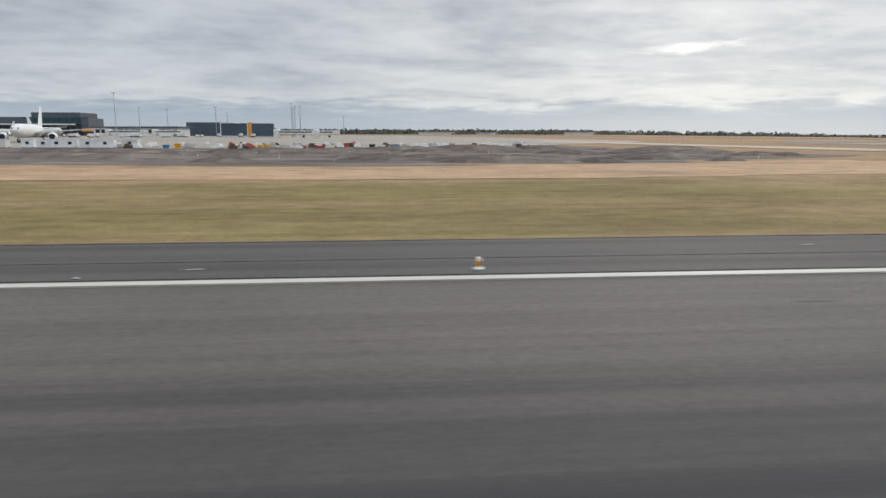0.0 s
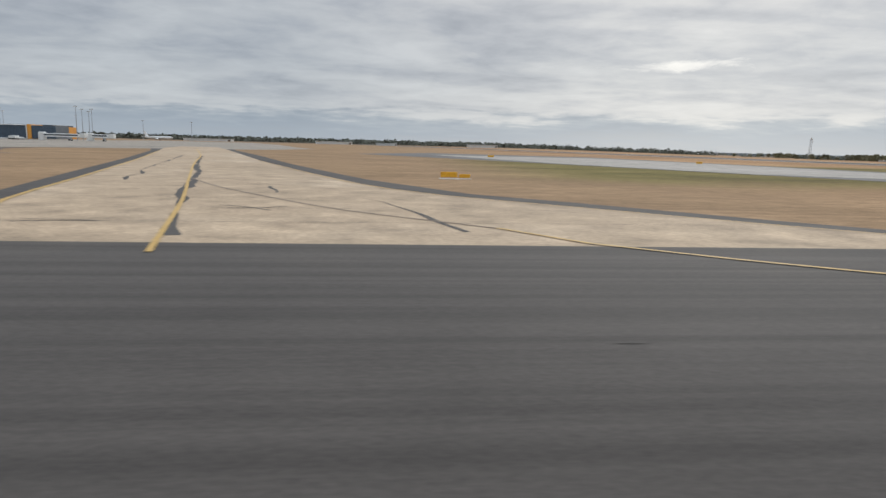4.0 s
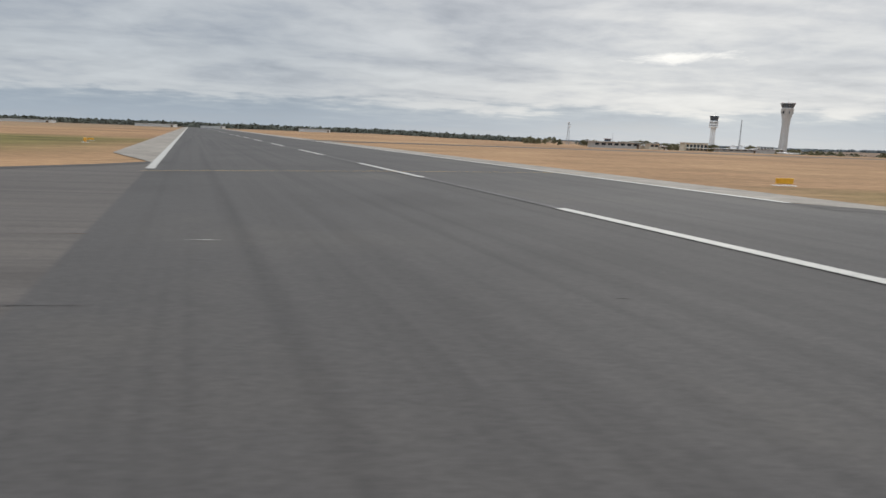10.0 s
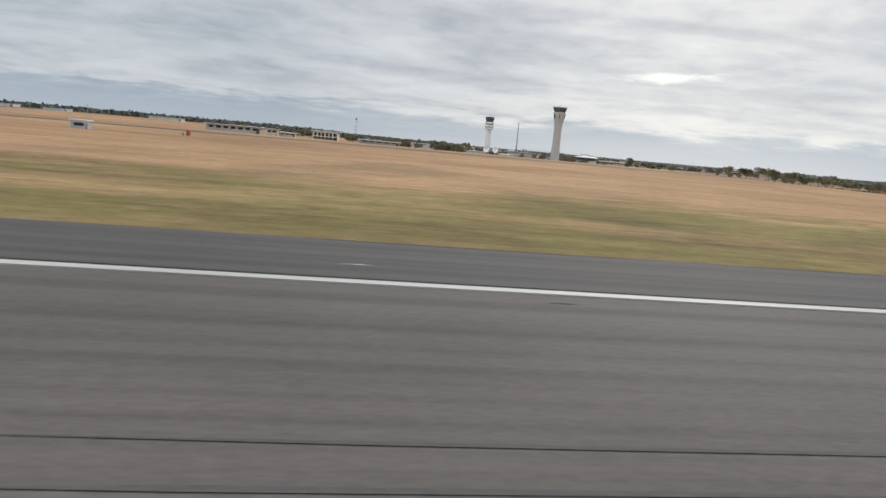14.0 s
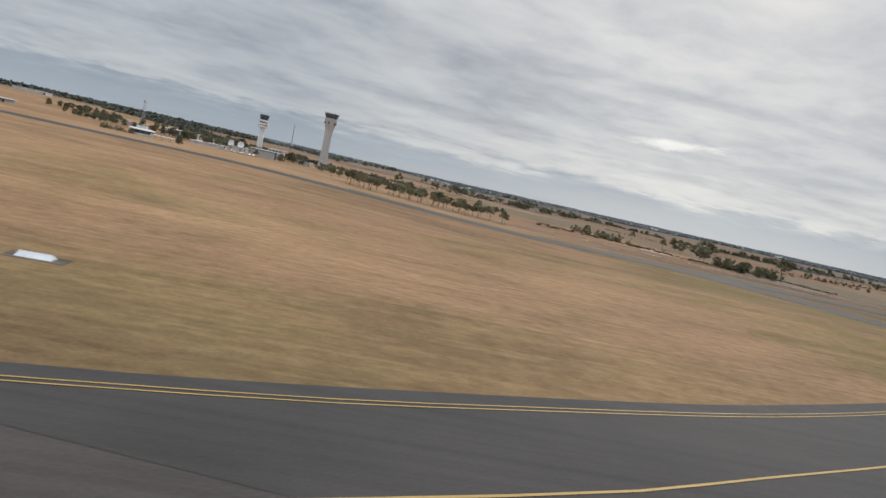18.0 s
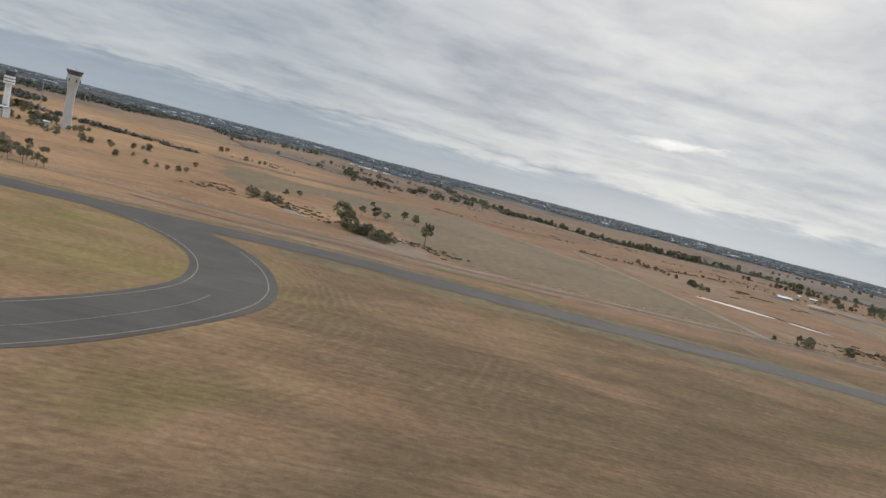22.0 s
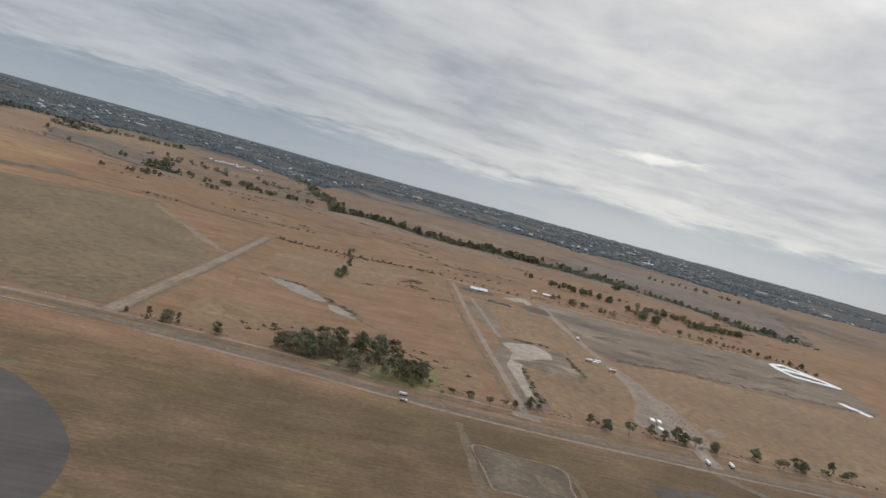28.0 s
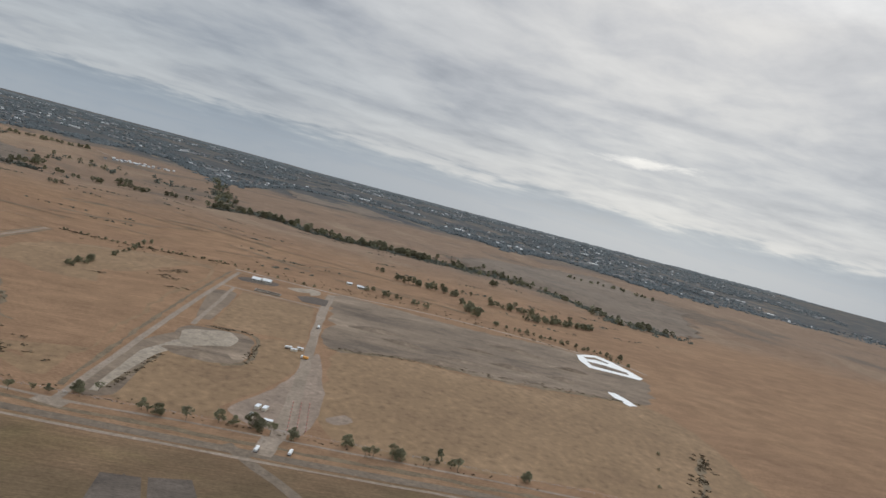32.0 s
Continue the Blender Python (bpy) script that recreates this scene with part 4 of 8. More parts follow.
def markings():
    w, y = Build(), Build()
    z = 0.062
    for x0, x1 in ((-700, 96), (147, 236.3), (335.6, 499.8)):
        w.box(x0, 11.26, z - 0.05, x1, 11.54, z)
        w.box(x0, -13.6, z - 0.05, x1, -13.2, z)
    lay("edge_line", w, WHITE_PAINT, "continuous white painted runway edge line", "marking")
    w = Build()
    w.box(10.7, 6.15, z - 0.04, 35.9, 10.4, z + 0.004)
    w.box(10.7, -12.4, z - 0.04, 35.9, -8.15, z + 0.004)
    lay("aiming_mark", w, MARK_PAINT, "broad white rubber-streaked runway aiming marks", "marking")
    w = Build()
    for x0, x1 in ((81.8, 98.2), (154.5, 171.2)):
        w.box(x0, 6.1, z - 0.04, x1, 7.55, z + 0.004)
        w.box(x0, -9.6, z - 0.04, x1, -8.1, z + 0.004)
    lay("touchdown_mark", w, MARK_PAINT, "white painted touchdown bars on the runway", "marking")
    w = Build()
    for i in range(40):
        x = -560 + 28 * i
        if not 255 < x < 320 and x < 560:
            w.box(x, -1.35, z - 0.03, x + 16, -0.95, z)
    lay("centre_line", w, WHITE_PAINT, "white dashed runway centre line", "marking")
    w = Build()
    for i in range(44):
        a = -31 + 31 * i
        p = [cross(a, -0.25), cross(a + 15.5, -0.25), cross(a + 15.5, 0.25), cross(a, 0.25)]
        w.add([(*q, z) for q in p], [(0, 1, 2, 3)])
    worn = Build()
    worn.add([(*q, z - 0.006) for q in (cross(-20, -0.17), cross(900, -0.17), cross(900, 0.17), cross(-20, 0.17))], [(0, 1, 2, 3)])
    lay("worn_centre_line", worn, SHOULDER, "worn grey trace of paint between the dashes", "marking")
    for s in (-1, 1):
        w0, w1, a0 = (-14.9, -15.4, 5) if s < 0 else (12.9, 13.4, -14.4)
        p = [cross(a0, w0), cross(1500, w0), cross(1500, w1), cross(a0, w1)]
        w.add([(*q, z) for q in p], [(0, 1, 2, 3)])
    lay("crossing_lines", w, WHITE_PAINT, "white dashed centre line and edge lines of the crossing runway", "marking")
    # yellow taxi lines
    ribbon(y, [(100.3, 15.0), (97.2, 28), (93, 43.6), (86, 70), (78, 102), (60, 165)], 0.17, z + 0.01)
    ribbon(y, [(109.4, 19.9), (111.4, 16.9), (114.4, 14.5), (118.4, 11.9), (122.1, 9.7), (124.8, 8.3), (134, 4.6), (150, 1.0)], 0.15, z + 0.012, 2.0)
    ribbon(y, [(96.2, 11.9), (94.6, 16.4), (90.5, 27.2), (86.8, 41.6), (76.2, 81.6), (61.2, 134.4)], 0.22, z + 0.008)
    ribbon(y, [(128.2, 16.2), (124.2, 18.2), (119.8, 22), (113.8, 27.9), (109.1, 32.5), (106.2, 36.8), (104.1, 41.3), (99.6, 54.1), (90, 84)], 0.12, z + 0.008)
    rim = [(499.8, 11.36), (510, 11.25), (518, 11.25), (525.5, 11.4), (532.6, 12.0), (539, 12.8), (546.4, 14.1), (556, 16.2), (564, 18.3), (570, 20.3), (581.6, 24.4), (590, 27.9), (599.3, 32.2)]
    foot = [(560, 5.4), (570, 6.3), (580, 9.0), (591, 14.4), (602.4, 20.6), (606.9, 23.0), (616.5, 28.3), (626.9, 34.9)]
    for d in (-0.16, 0.16):
        ribbon(y, rim, 0.08, z + 0.012, 3.0, 0.0, d)
        ribbon(y, foot, 0.08, z + 0.012, 3.0, 0.0, d)
    ribbon(y, [(548, 8.2), (556, 9.9), (568.8, 13.8), (573.2, 15.3), (579, 17.8), (588.2, 21.7), (599.5, 26.9), (608.8, 31.3), (624.3, 39.7)], 0.13, z + 0.012, 3.0)
    pale = Build()
    ribbon(pale, [(599.3, 32.2), (610.2, 37.5), (621.9, 44), (637.3, 51.4), (652.7, 59.8), (664.1, 66.6), (672.5, 76), (678, 88.5), (680, 101), (678.5, 117), (674.5, 129.5), (666, 142.5), (655, 153)], 0.12, z + 0.012, 3.0)
    ribbon(pale, [(626.9, 34.9), (642.9, 43.1), (654.8, 48.8), (671.7, 57.2), (679.9, 65.6), (686.7, 76.3), (690.6, 87.2), (692.4, 98.5), (692.0, 113), (688.4, 128.4), (681, 143)], 0.12, z + 0.012, 3.0)
    ribbon(pale, [(624.3, 39.7), (640, 47.1), (663, 58.1), (672.4, 64.1), (680.4, 75.7), (684.6, 87), (685.6, 96)], 0.08, z + 0.012, 3.0)
    lay("taxi_edge_lines", pale, STALE_PAINT, "faded taxiway edge and centre lines round the loop", "marking")
    ribbon(y, [cross(3.0, -15.5), cross(4.4, -7), cross(5.4, 2.4), cross(6.0, 11), cross(6.4, 19.3)], 0.12, z + 0.01, 2.0)
    a, b = Vector((637.5, 51.2)), Vector((642.9, 43.2))
    d = (b - a).normalized()
    n = Vector((-d.y, d.x))
    for k in (-0.30, -0.05):
        y.add([(*(a + n * k + d * 0.2), z + 0.02), (*(b + n * k), z + 0.02), (*(b + n * (k + 0.10)), z + 0.02), (*(a + n * (k + 0.10) + d * 0.2), z + 0.02)], [(0, 1, 2, 3)])
    for i in range(9):
        q = a + d * (i * 1.05 + 0.3)
        for k in (0.2, 0.42):
            y.add([(*(q + n * k), z + 0.02), (*(q + d * 0.45 + n * k), z + 0.02), (*(q + d * 0.45 + n * (k + 0.10)), z + 0.02), (*(q + n * (k + 0.10)), z + 0.02)], [(0, 1, 2, 3)])
    lay("taxi_lines", y, YELLOW_PAINT, "yellow painted taxi guide lines and hold bar", "marking")
    w = Build()
    ribbon(w, [(652.6, 59.8), (662, 58.8), (671.9, 57.4)], 0.10, z + 0.013)
    lay("stop_line", w, WHITE_PAINT, "thin pale line slanting over the taxiway", "marking")
    # tarred joints and cracks
    j = Build()
    ribbon(j, [(-90, 13.2), (0, 13.3), (92, 13.25)], 0.05, 0.056, 20)
    ribbon(j, [(190, 23.5), (200, 18.6), (206, 16.2), (210.1, 14.6), (211.9, 13.7), (213.6, 12.9), (217.6, 12.8), (220.6, 12.75), (221.2, 11.8)], 0.07, 0.0475, 1.0)
    ribbon(j, [(240, 11.8), (248, 12.1), (262, 11.9)], 0.05, 0.041, 20)
    ribbon(j, [(500, 11.0), (548, 11.0)], 0.07, 0.035, 20)
    ribbon(j, [(43, 11.2), (42.3, 8), (40.5, 2)], 0.16, 0.036)
    for x0, x1, w in ((53.75, 53.9, 0.3), (61.2, 62.0, 0.08), (86.2, 86.9, 0.16), (90.6, 91.4, 0.1)):
        ribbon(j, [(x0, 15.3), ((x0 + x1) / 2 - 0.05, 13.5), (x1, 11.8)], w, 0.058, 1.0)
    ribbon(j, [(56, 12.5), (57.4, 12.42), (60.8, 12.5), (64, 12.3)], 0.05, 0.058, 1.0)
    ribbon(j, [(76.0, 11.1), (76.05, 8.5), (76.1, 6.0)], 0.10, 0.036, 1.0)
    random.seed(11)
    for i in range(9):
        u = random.random()
        y0 = 22 + 110 * u * u
        x0 = 96 - (y0 - 16) * 0.27 + random.uniform(-2.5, 9)
        p = [(x0, y0)]
        for _ in range(3):
            p.append((p[-1][0] + random.uniform(0.5, 1.4) * (1 + u), p[-1][1] + random.uniform(-1.2, 0.5) * (1 + u)))
        ribbon(j, p, random.uniform(0.05, 0.10), 0.058, 1.0)
    ribbon(j, [(105, 29.8), (105.5, 29.3), (105.9, 28.2), (106.3, 26.6), (107.1, 24), (107.6, 21.6), (108.3, 19)], 0.13, 0.058, 0.6, 0.12)
    ribbon(j, [(90, 40.8), (88.7, 44.8), (88.5, 48), (87, 51.8), (85.4, 58), (83.5, 66.3), (79.6, 84), (75, 104)], 0.22, 0.058, 1.5, 0.3)
    ribbon(j, [(99.3, 37.4), (99.5, 36.2), (100.1, 34.6), (100.4, 32.8)], 0.14, 0.058, 0.6, 0.1)
    ribbon(j, [(99.6, 24.9), (101.0, 25.3), (101.9, 26)], 0.08, 0.058, 0.6, 0.05)
    ribbon(j, [(94.4, 20.3), (95.4, 20.6), (96.8, 20.7)], 0.07, 0.058, 0.6, 0.03)
    ribbon(j, [(94.4, 20.9), (95.6, 20.95), (96.8, 20.7)], 0.05, 0.0585, 0.6, 0.03)
    ribbon(j, [(99.5, 17.6), (98.2, 22.5), (97.0, 27), (95.3, 34), (94.4, 38), (93.0, 44), (90.6, 53), (86, 70), (78, 101)], 0.42, 0.056, 1.5, 0.45, 0.32)
    ribbon(j, [(183.2, 27), (184.4, 22), (185.6, 18.4), (186.5, 15.4), (187, 11.9)], 0.3, 0.0395, 1.0, 0.25)
    ribbon(j, [(183, 19.7), (188.6, 20.3), (193.6, 21.4), (197, 21.0)], 0.06, 0.0395, 1.0, 0.05)
    ribbon(j, [(188.5, 14.2), (190.8, 14.7), (192, 15.6)], 0.05, 0.0395, 1.0, 0.05)
    for k in range(16):
        y0 = 20.5 + k * 4.4
        xl = 94.3 - (y0 - 18.3) * 0.232
        xr = 121 - (y0 - 19.5) * 0.75 if y0 < 35 else 105.4 - (y0 - 35) * 0.34
        ribbon(j, [(xl - 0.6, y0), (max(xl + 8, xr - 2.2), y0 + 1.0)], 0.03, 0.057, 30)
    g = Build()
    ribbon(g, [(92.8, 44.6), (96.4, 36.9), (100.6, 30.0), (104.2, 24.9), (107.4, 21.8), (109.4, 19.9)], 0.16, 0.0595, 1.5)
    lay("worn_guide_line", g, TRACK, "worn brownish guide line curving over the concrete", "marking")
    lay("tar_joints", j, JOINT, "dark tarred joints and cracks in the pavement", "marking")


markings()


def land_cover():
    b = Build()
    cover(b, [(-420, 48), (-60, 54), (-31, 54.5), (0, 51), (28, 58), (44, 66), (52, 80), (42, 108), (36, 136), (-18, 110), (-62, 112), (-420, 125)], 0.016, 5, 14)
    lay("building_site_ground", b, EARTH, "dark turned earth of a building site", "ground")
    b = Build()
    cover(b, [(-420, 38), (-21, 37), (0, 36.8), (26, 38.5), (52, 45), (50, 60), (28, 57), (0, 50), (-31, 53.5), (-420, 47)], 0.020, 2.5, 12)
    lay("tan_grass", b, TAN, "strip of long straw-coloured grass before the earthworks", "ground")
    # road and verge past the field, track, paddock plots
    b = Build()
    ribbon(b, [(838, 186.4), (862, 184.6), (900, 180), (924, 175.6), (950, 172), (980, 169.8), (1010, 168.6), (1050, 167.4), (1107, 166.4), (1200, 161), (1400, 148)], 3.8, 0.05, 8, 0.3)
    lay("road", b, ROAD, "narrow sealed country road along the boundary fence", "road")
    b = Build()
    ribbon(b, [(540, 207), (618, 203.5), (640, 200.6), (661, 198), (683, 193.8), (705, 191), (726, 188.4), (746, 187), (800, 186), (845, 185.4)], 1.6, 0.046, 6, 0.3)
    ribbon(b, [(618, 200.8), (640, 198), (661, 195.4), (683, 191.2), (705, 188.4), (726, 186), (746, 184.6), (800, 183.6), (845, 183)], 0.7, 0.052, 6, 0.3)
    ribbon(b, [(800, 193), (860, 192.5), (940, 184), (980, 180), (1010, 180.4), (1058, 179.2), (1110, 177.5), (1250, 170)], 1.2, 0.045, 8, 0.4)
    ribbon(b, [(860, 181.5), (900, 176.4), (924, 172), (950, 168.3), (980, 166), (1010, 164.8), (1050, 163.6), (1107, 162.6), (1200, 157)], 1.3, 0.046, 8, 0.5)
    ribbon(b, [(990, 413), (982, 300), (976, 180)], 2.6, 0.050, 8, 0.3)
    ribbon(b, [(1050, 405), (1046, 360), (1043, 295), (1040, 217), (1037, 180)], 4.6, 0.055, 8, 1.0)
    ribbon(b, [(986, 367), (1022, 364), (1050, 361)], 2.2, 0.050, 8, 0.4)
    ribbon(b, [(994, 366), (993, 330), (991, 278)], 2.0, 0.050, 8, 0.8)
    ribbon(b, [(1036, 180), (1034, 168)], 6.0, 0.058, 4, 0.8)
    ribbon(b, [(976, 180), (975, 176)], 9, 0.057, 3, 0.8)
    lay("gravel_tracks", b, TRACK, "pale gravel tracks across the fenced paddocks", "track")
    b = Build()
    ribbon(b, [(986, 420), (1010, 417), (1052, 413), (1093, 416), (1125, 416), (1159, 412), (1210, 402), (1250, 390), (1262, 376)], 2.0, 0.062, 6, 0.2)
    lay("perimeter_road", b, PALETRACK, "pale gravel road along the edge of the works", "track")
    b = Build()
    for k in (-0.8, 0.8):
        ribbon(b, [(864, 440), (861, 398), (857.5, 329), (854.5, 275), (849, 194)], 0.9, 0.050, 6, 0.3, k)
    lay("wheel_ruts", b, TRACK, "two pale wheel ruts of a farm track", "track")
    b = Build()
    ribbon(b, [(864, 440), (861, 398), (857.5, 329), (854.5, 275), (849, 194)], 4.2, 0.042, 6, 1.4)
    lay("farm_track", b, DIRT, "dusty brown farm track between paddocks", "track")
    b = Build()
    ribbon(b, [(782, 462), (789, 450), (803, 428), (814, 412), (834, 376), (854, 340)], 5.0, 0.040, 4, 4.0)
    lay("washed_gully", b, DIRT, "bare washed gully running down to the farm track", "ground")
    b = Build()
    cover(b, [(1040, 246), (1031, 218), (1020, 195), (1027, 187.6), (1035, 185), (1044, 185.5), (1048.6, 204), (1049.4, 235), (1046, 272)], 0.048, 2, 1.5)
    cover(b, [(1022, 196), (1027, 203), (1033, 198), (1034, 190), (1026, 189)], 0.052, 2, 1.5)
    cover(b, [(1051, 202), (1058, 208), (1061, 203), (1054, 198)], 0.05, 2, 1.5)
    lay("works_yard", b, YARD, "trodden grey-brown yard fanning out by the gate", "ground")
    b = Build()
    cover(b, [(1053, 408), (1049.5, 330), (1048, 284), (1068, 287), (1090, 294), (1135, 290), (1186, 297), (1221, 302), (1240, 328), (1250, 356), (1246, 378), (1216, 398), (1142, 397), (1090, 406)], 0.030, 4, 6)
    cover(b, [(992, 240), (988, 252), (988, 270), (993, 277), (1012, 278), (1018, 270), (1018, 242), (1010, 235), (1000, 235)], 0.034, 2, 1.5)
    cover(b, [(990, 290), (986, 350), (998, 352), (996, 290)], 0.038, 3, 1)
    cover(b, [(978, 188), (979, 238), (988, 262), (993, 254), (988, 236), (988, 190)], 0.042, 3, 1)
    lay("stripped_ground", b, QUARRY, "stripped clay ground inside the fenced works", "ground")
    b = Build()
    cover(b, [(1029, 379), (1035, 386), (1041, 388), (1048.4, 387), (1047, 369), (1033, 368)], 0.058, 3, 0, False)
    cover(b, [(995, 402), (1014, 405), (1014, 393), (995, 390)], 0.046, 3, 2)
    lay("grey_pad", b, STUBBLE, "grey compacted pads inside the works", "ground")
    b = Build()
    cover(b, [(1000, 146), (1009, 146.5), (1013, 132), (1001, 128)], 0.03, 4, 0, False)
    cover(b, [(1010.4, 147), (1020, 149), (1025, 136), (1014, 132.4)], 0.03, 4, 0, False)
    ribbon(b, [(1005, 146.8), (1013, 131), (1016, 120)], 0.6, 0.034, 4, 0.2)
    lay("ploughed_plots", b, STUBBLE, "dark ploughed plots beside the field road", "ground")
    b = Build()
    ribbon(b, [(1024, 171), (1034, 160), (1045, 149), (1060, 120), (1066, 60)], 3.6, 0.045, 6, 0.5)
    ribbon(b, [(820.5, 146), (821.8, 165), (823, 189)], 1.3, 0.04, 4, 0.4)
    lay("side_track", b, ROAD, "worn earth side track off the field road", "track")
    b = Build()
    ribbon(b, [(640, 190), (664, 185), (678, 183), (695, 185.6), (704, 184.4), (724, 181.4), (744, 181), (770, 180.8)], 1.5, 0.05, 4, 0.9)
    lay("ditch", b, STUBBLE, "dark strip of ditch between the taxiway and the field road", "ground")
    b = Build()
    ribbon(b, [(694, 198.6), (735, 195.5), (800, 194.2), (845, 194)], 3.0, 0.03, 6, 1.8)
    drape(b, [(702, 206), (714, 197), (728, 194), (731, 204), (726, 230), (718, 240), (712, 222)], 0.04, 1.5, 3.0)
    ribbon(b, [(610, 181.6), (660, 180.4), (700, 177), (720, 174.4)], 2.6, 0.03, 5, 1.2)
    lay("dry_bank", b, DIRT, "dry bare bank along the field road", "ground")
    b = Build()
    ribbon(b, [(728, 186), (744, 181), (754, 175), (768, 169)], 4.4, 0.04, 3, 3.0)
    drape(b, [(926, 183), (932, 198), (940, 208), (950, 204), (951, 190), (944, 183)], 0.05, 1.2, 3.0)
    lay("green_hollows", b, MEADOW, "greener grass in damp hollows beside the taxiway", "ground")


land_cover()


def ponds():
    def bank(name, outline, label, mat=WATER):
        b = Build()
        cover(b, outline, 0.07 if name != "water_4" else 0.078, 1.5, 1.5)
        tagged(new(name, b.mesh(name, mat)), label, "pond", "", "structure")
    bank("water", [(882, 300), (889, 303), (898, 296), (906, 285), (910.5, 274), (905.6, 272), (895, 281)], "long shallow muddy farm pond in dry grass")
    bank("water_2", [(911.6, 267.6), (915.4, 269), (920, 261), (923.4, 253.6), (921.4, 250), (914, 258)], "small muddy farm pond in dry grass")
    bank("water_3", [(990, 262), (991, 269), (998, 274), (1007, 278), (1011, 270), (1010.4, 258), (1004, 253), (998, 249.4), (992, 252.4)], "pale settling pond with clay banks", CLAYWATER)
    bank("water_4", [(991.5, 253), (987, 243), (983.4, 233), (982, 212), (981.2, 190), (983.2, 190), (986, 214), (989, 232), (994, 243), (998, 248.6)], "narrow water channel beside a track", CLAYWATER)
    bank("water_5", [(677, 243), (682, 242), (688, 235), (685, 233), (679, 237)], "small creek pool among trees")
    bank("water_7", [(572, 884), (582, 890), (597, 862), (604, 842), (597, 835), (584, 852)], "small farm pond in a far paddock")
    bank("water_6", [(1022, 397), (1029, 405), (1037, 410), (1043, 406.6), (1042, 396), (1037, 390), (1036, 396), (1029, 392)], "shallow pale pool on the works pad", CLAYWATER)


ponds()


def rubber_marks():
    """Tapering tyre streaks laid along the wheel lines, and painted flecks round the inset lights."""
    rnd = random.Random(17)
    b = Build()

    def streak(x0, x1, y, w, z):
        d = (x1 - x0) * rnd.uniform(0.12, 0.3)
        k = rnd.uniform(-0.03, 0.03)
        b.add([(x0, y, z), (x0 + d, y - w / 2 + k, z), (x1 - d * 1.6, y - w * 0.4 + k, z), (x1, y + k, z), (x1 - d * 1.6, y + w * 0.4 + k, z), (x0 + d, y + w / 2 + k, z)], [(0, 1, 2, 3, 4, 5)])
    for x0, x1, y, w in ((51.9, 66, 6.66, 0.10), (52.2, 60, 6.28, 0.06), (51.8, 75, 5.98, 0.13), (50.2, 80, 5.45, 0.22), (48, 73, 4.85, 0.30), (58, 63, 8.2, 0.07), (81, 92, 5.85, 0.13), (76, 96, 4.9, 0.22), (244, 262, 6.3, 0.10), (236, 256, 6.95, 0.05), (240, 275, 5.0, 0.2)):
        streak(x0, x1, y, w * 1.3, 0.0595 if x1 > 85 and x0 < 150 else (0.039 if x1 < 230 else 0.045))
    for lane in (6.75, 6.1, 5.7, 5.2, 4.5, 4.1, 3.7):
        x0 = -60 + rnd.uniform(0, 30)
        while x0 < 520:
            x1 = x0 + rnd.uniform(5, 24)
            if rnd.random() < 0.05:
                streak(x0, x1, lane + rnd.uniform(-0.08, 0.08), rnd.uniform(0.05, 0.14), 0.0545 if 70 < x0 < 140 else (0.0345 if x1 < 230 else 0.0405))
            x0 = x1 + rnd.uniform(8, 50)
    for i in range(60):
        x0 = -40 + 9.3 * i
        streak(x0, x0 + rnd.uniform(0.3, 1.4), rnd.uniform(7.2, 10.8), rnd.uniform(0.02, 0.06), 0.0635 if 90 < x0 < 140 else (0.0345 if x0 < 230 else 0.0405))
    lay("rubber_marks", b, RUBBER, "black tyre rubber streaks along the runway", "marking")
    y = Build()
    y.box(79.6, 4.87, 0.03, 79.9, 4.90, 0.066)
    y.box(79.86, 4.72, 0.03, 79.9, 4.87, 0.067)
    y.box(79.95, 4.44, 0.03, 80.4, 4.47, 0.066)
    y.box(80.0, 4.33, 0.03, 80.04, 4.44, 0.067)
    lay("yellow_ticks", y, YELLOW_PAINT, "small yellow painted ticks beside inset lights", "marking")
    w = Build()
    for i in range(26):
        x0, y0 = rnd.uniform(-20, 520), rnd.uniform(12.4, 15.0)
        w.add([(x0, y0, 0.06), (x0 + rnd.uniform(0.3, 0.9), y0 + 0.02, 0.06), (x0 + 0.5, y0 + 0.08, 0.06)], [(0, 1, 2)])
    lay("paint_flecks", w, WHITE_PAINT, "worn flecks of white paint on the shoulder", "marking")


rubber_marks()


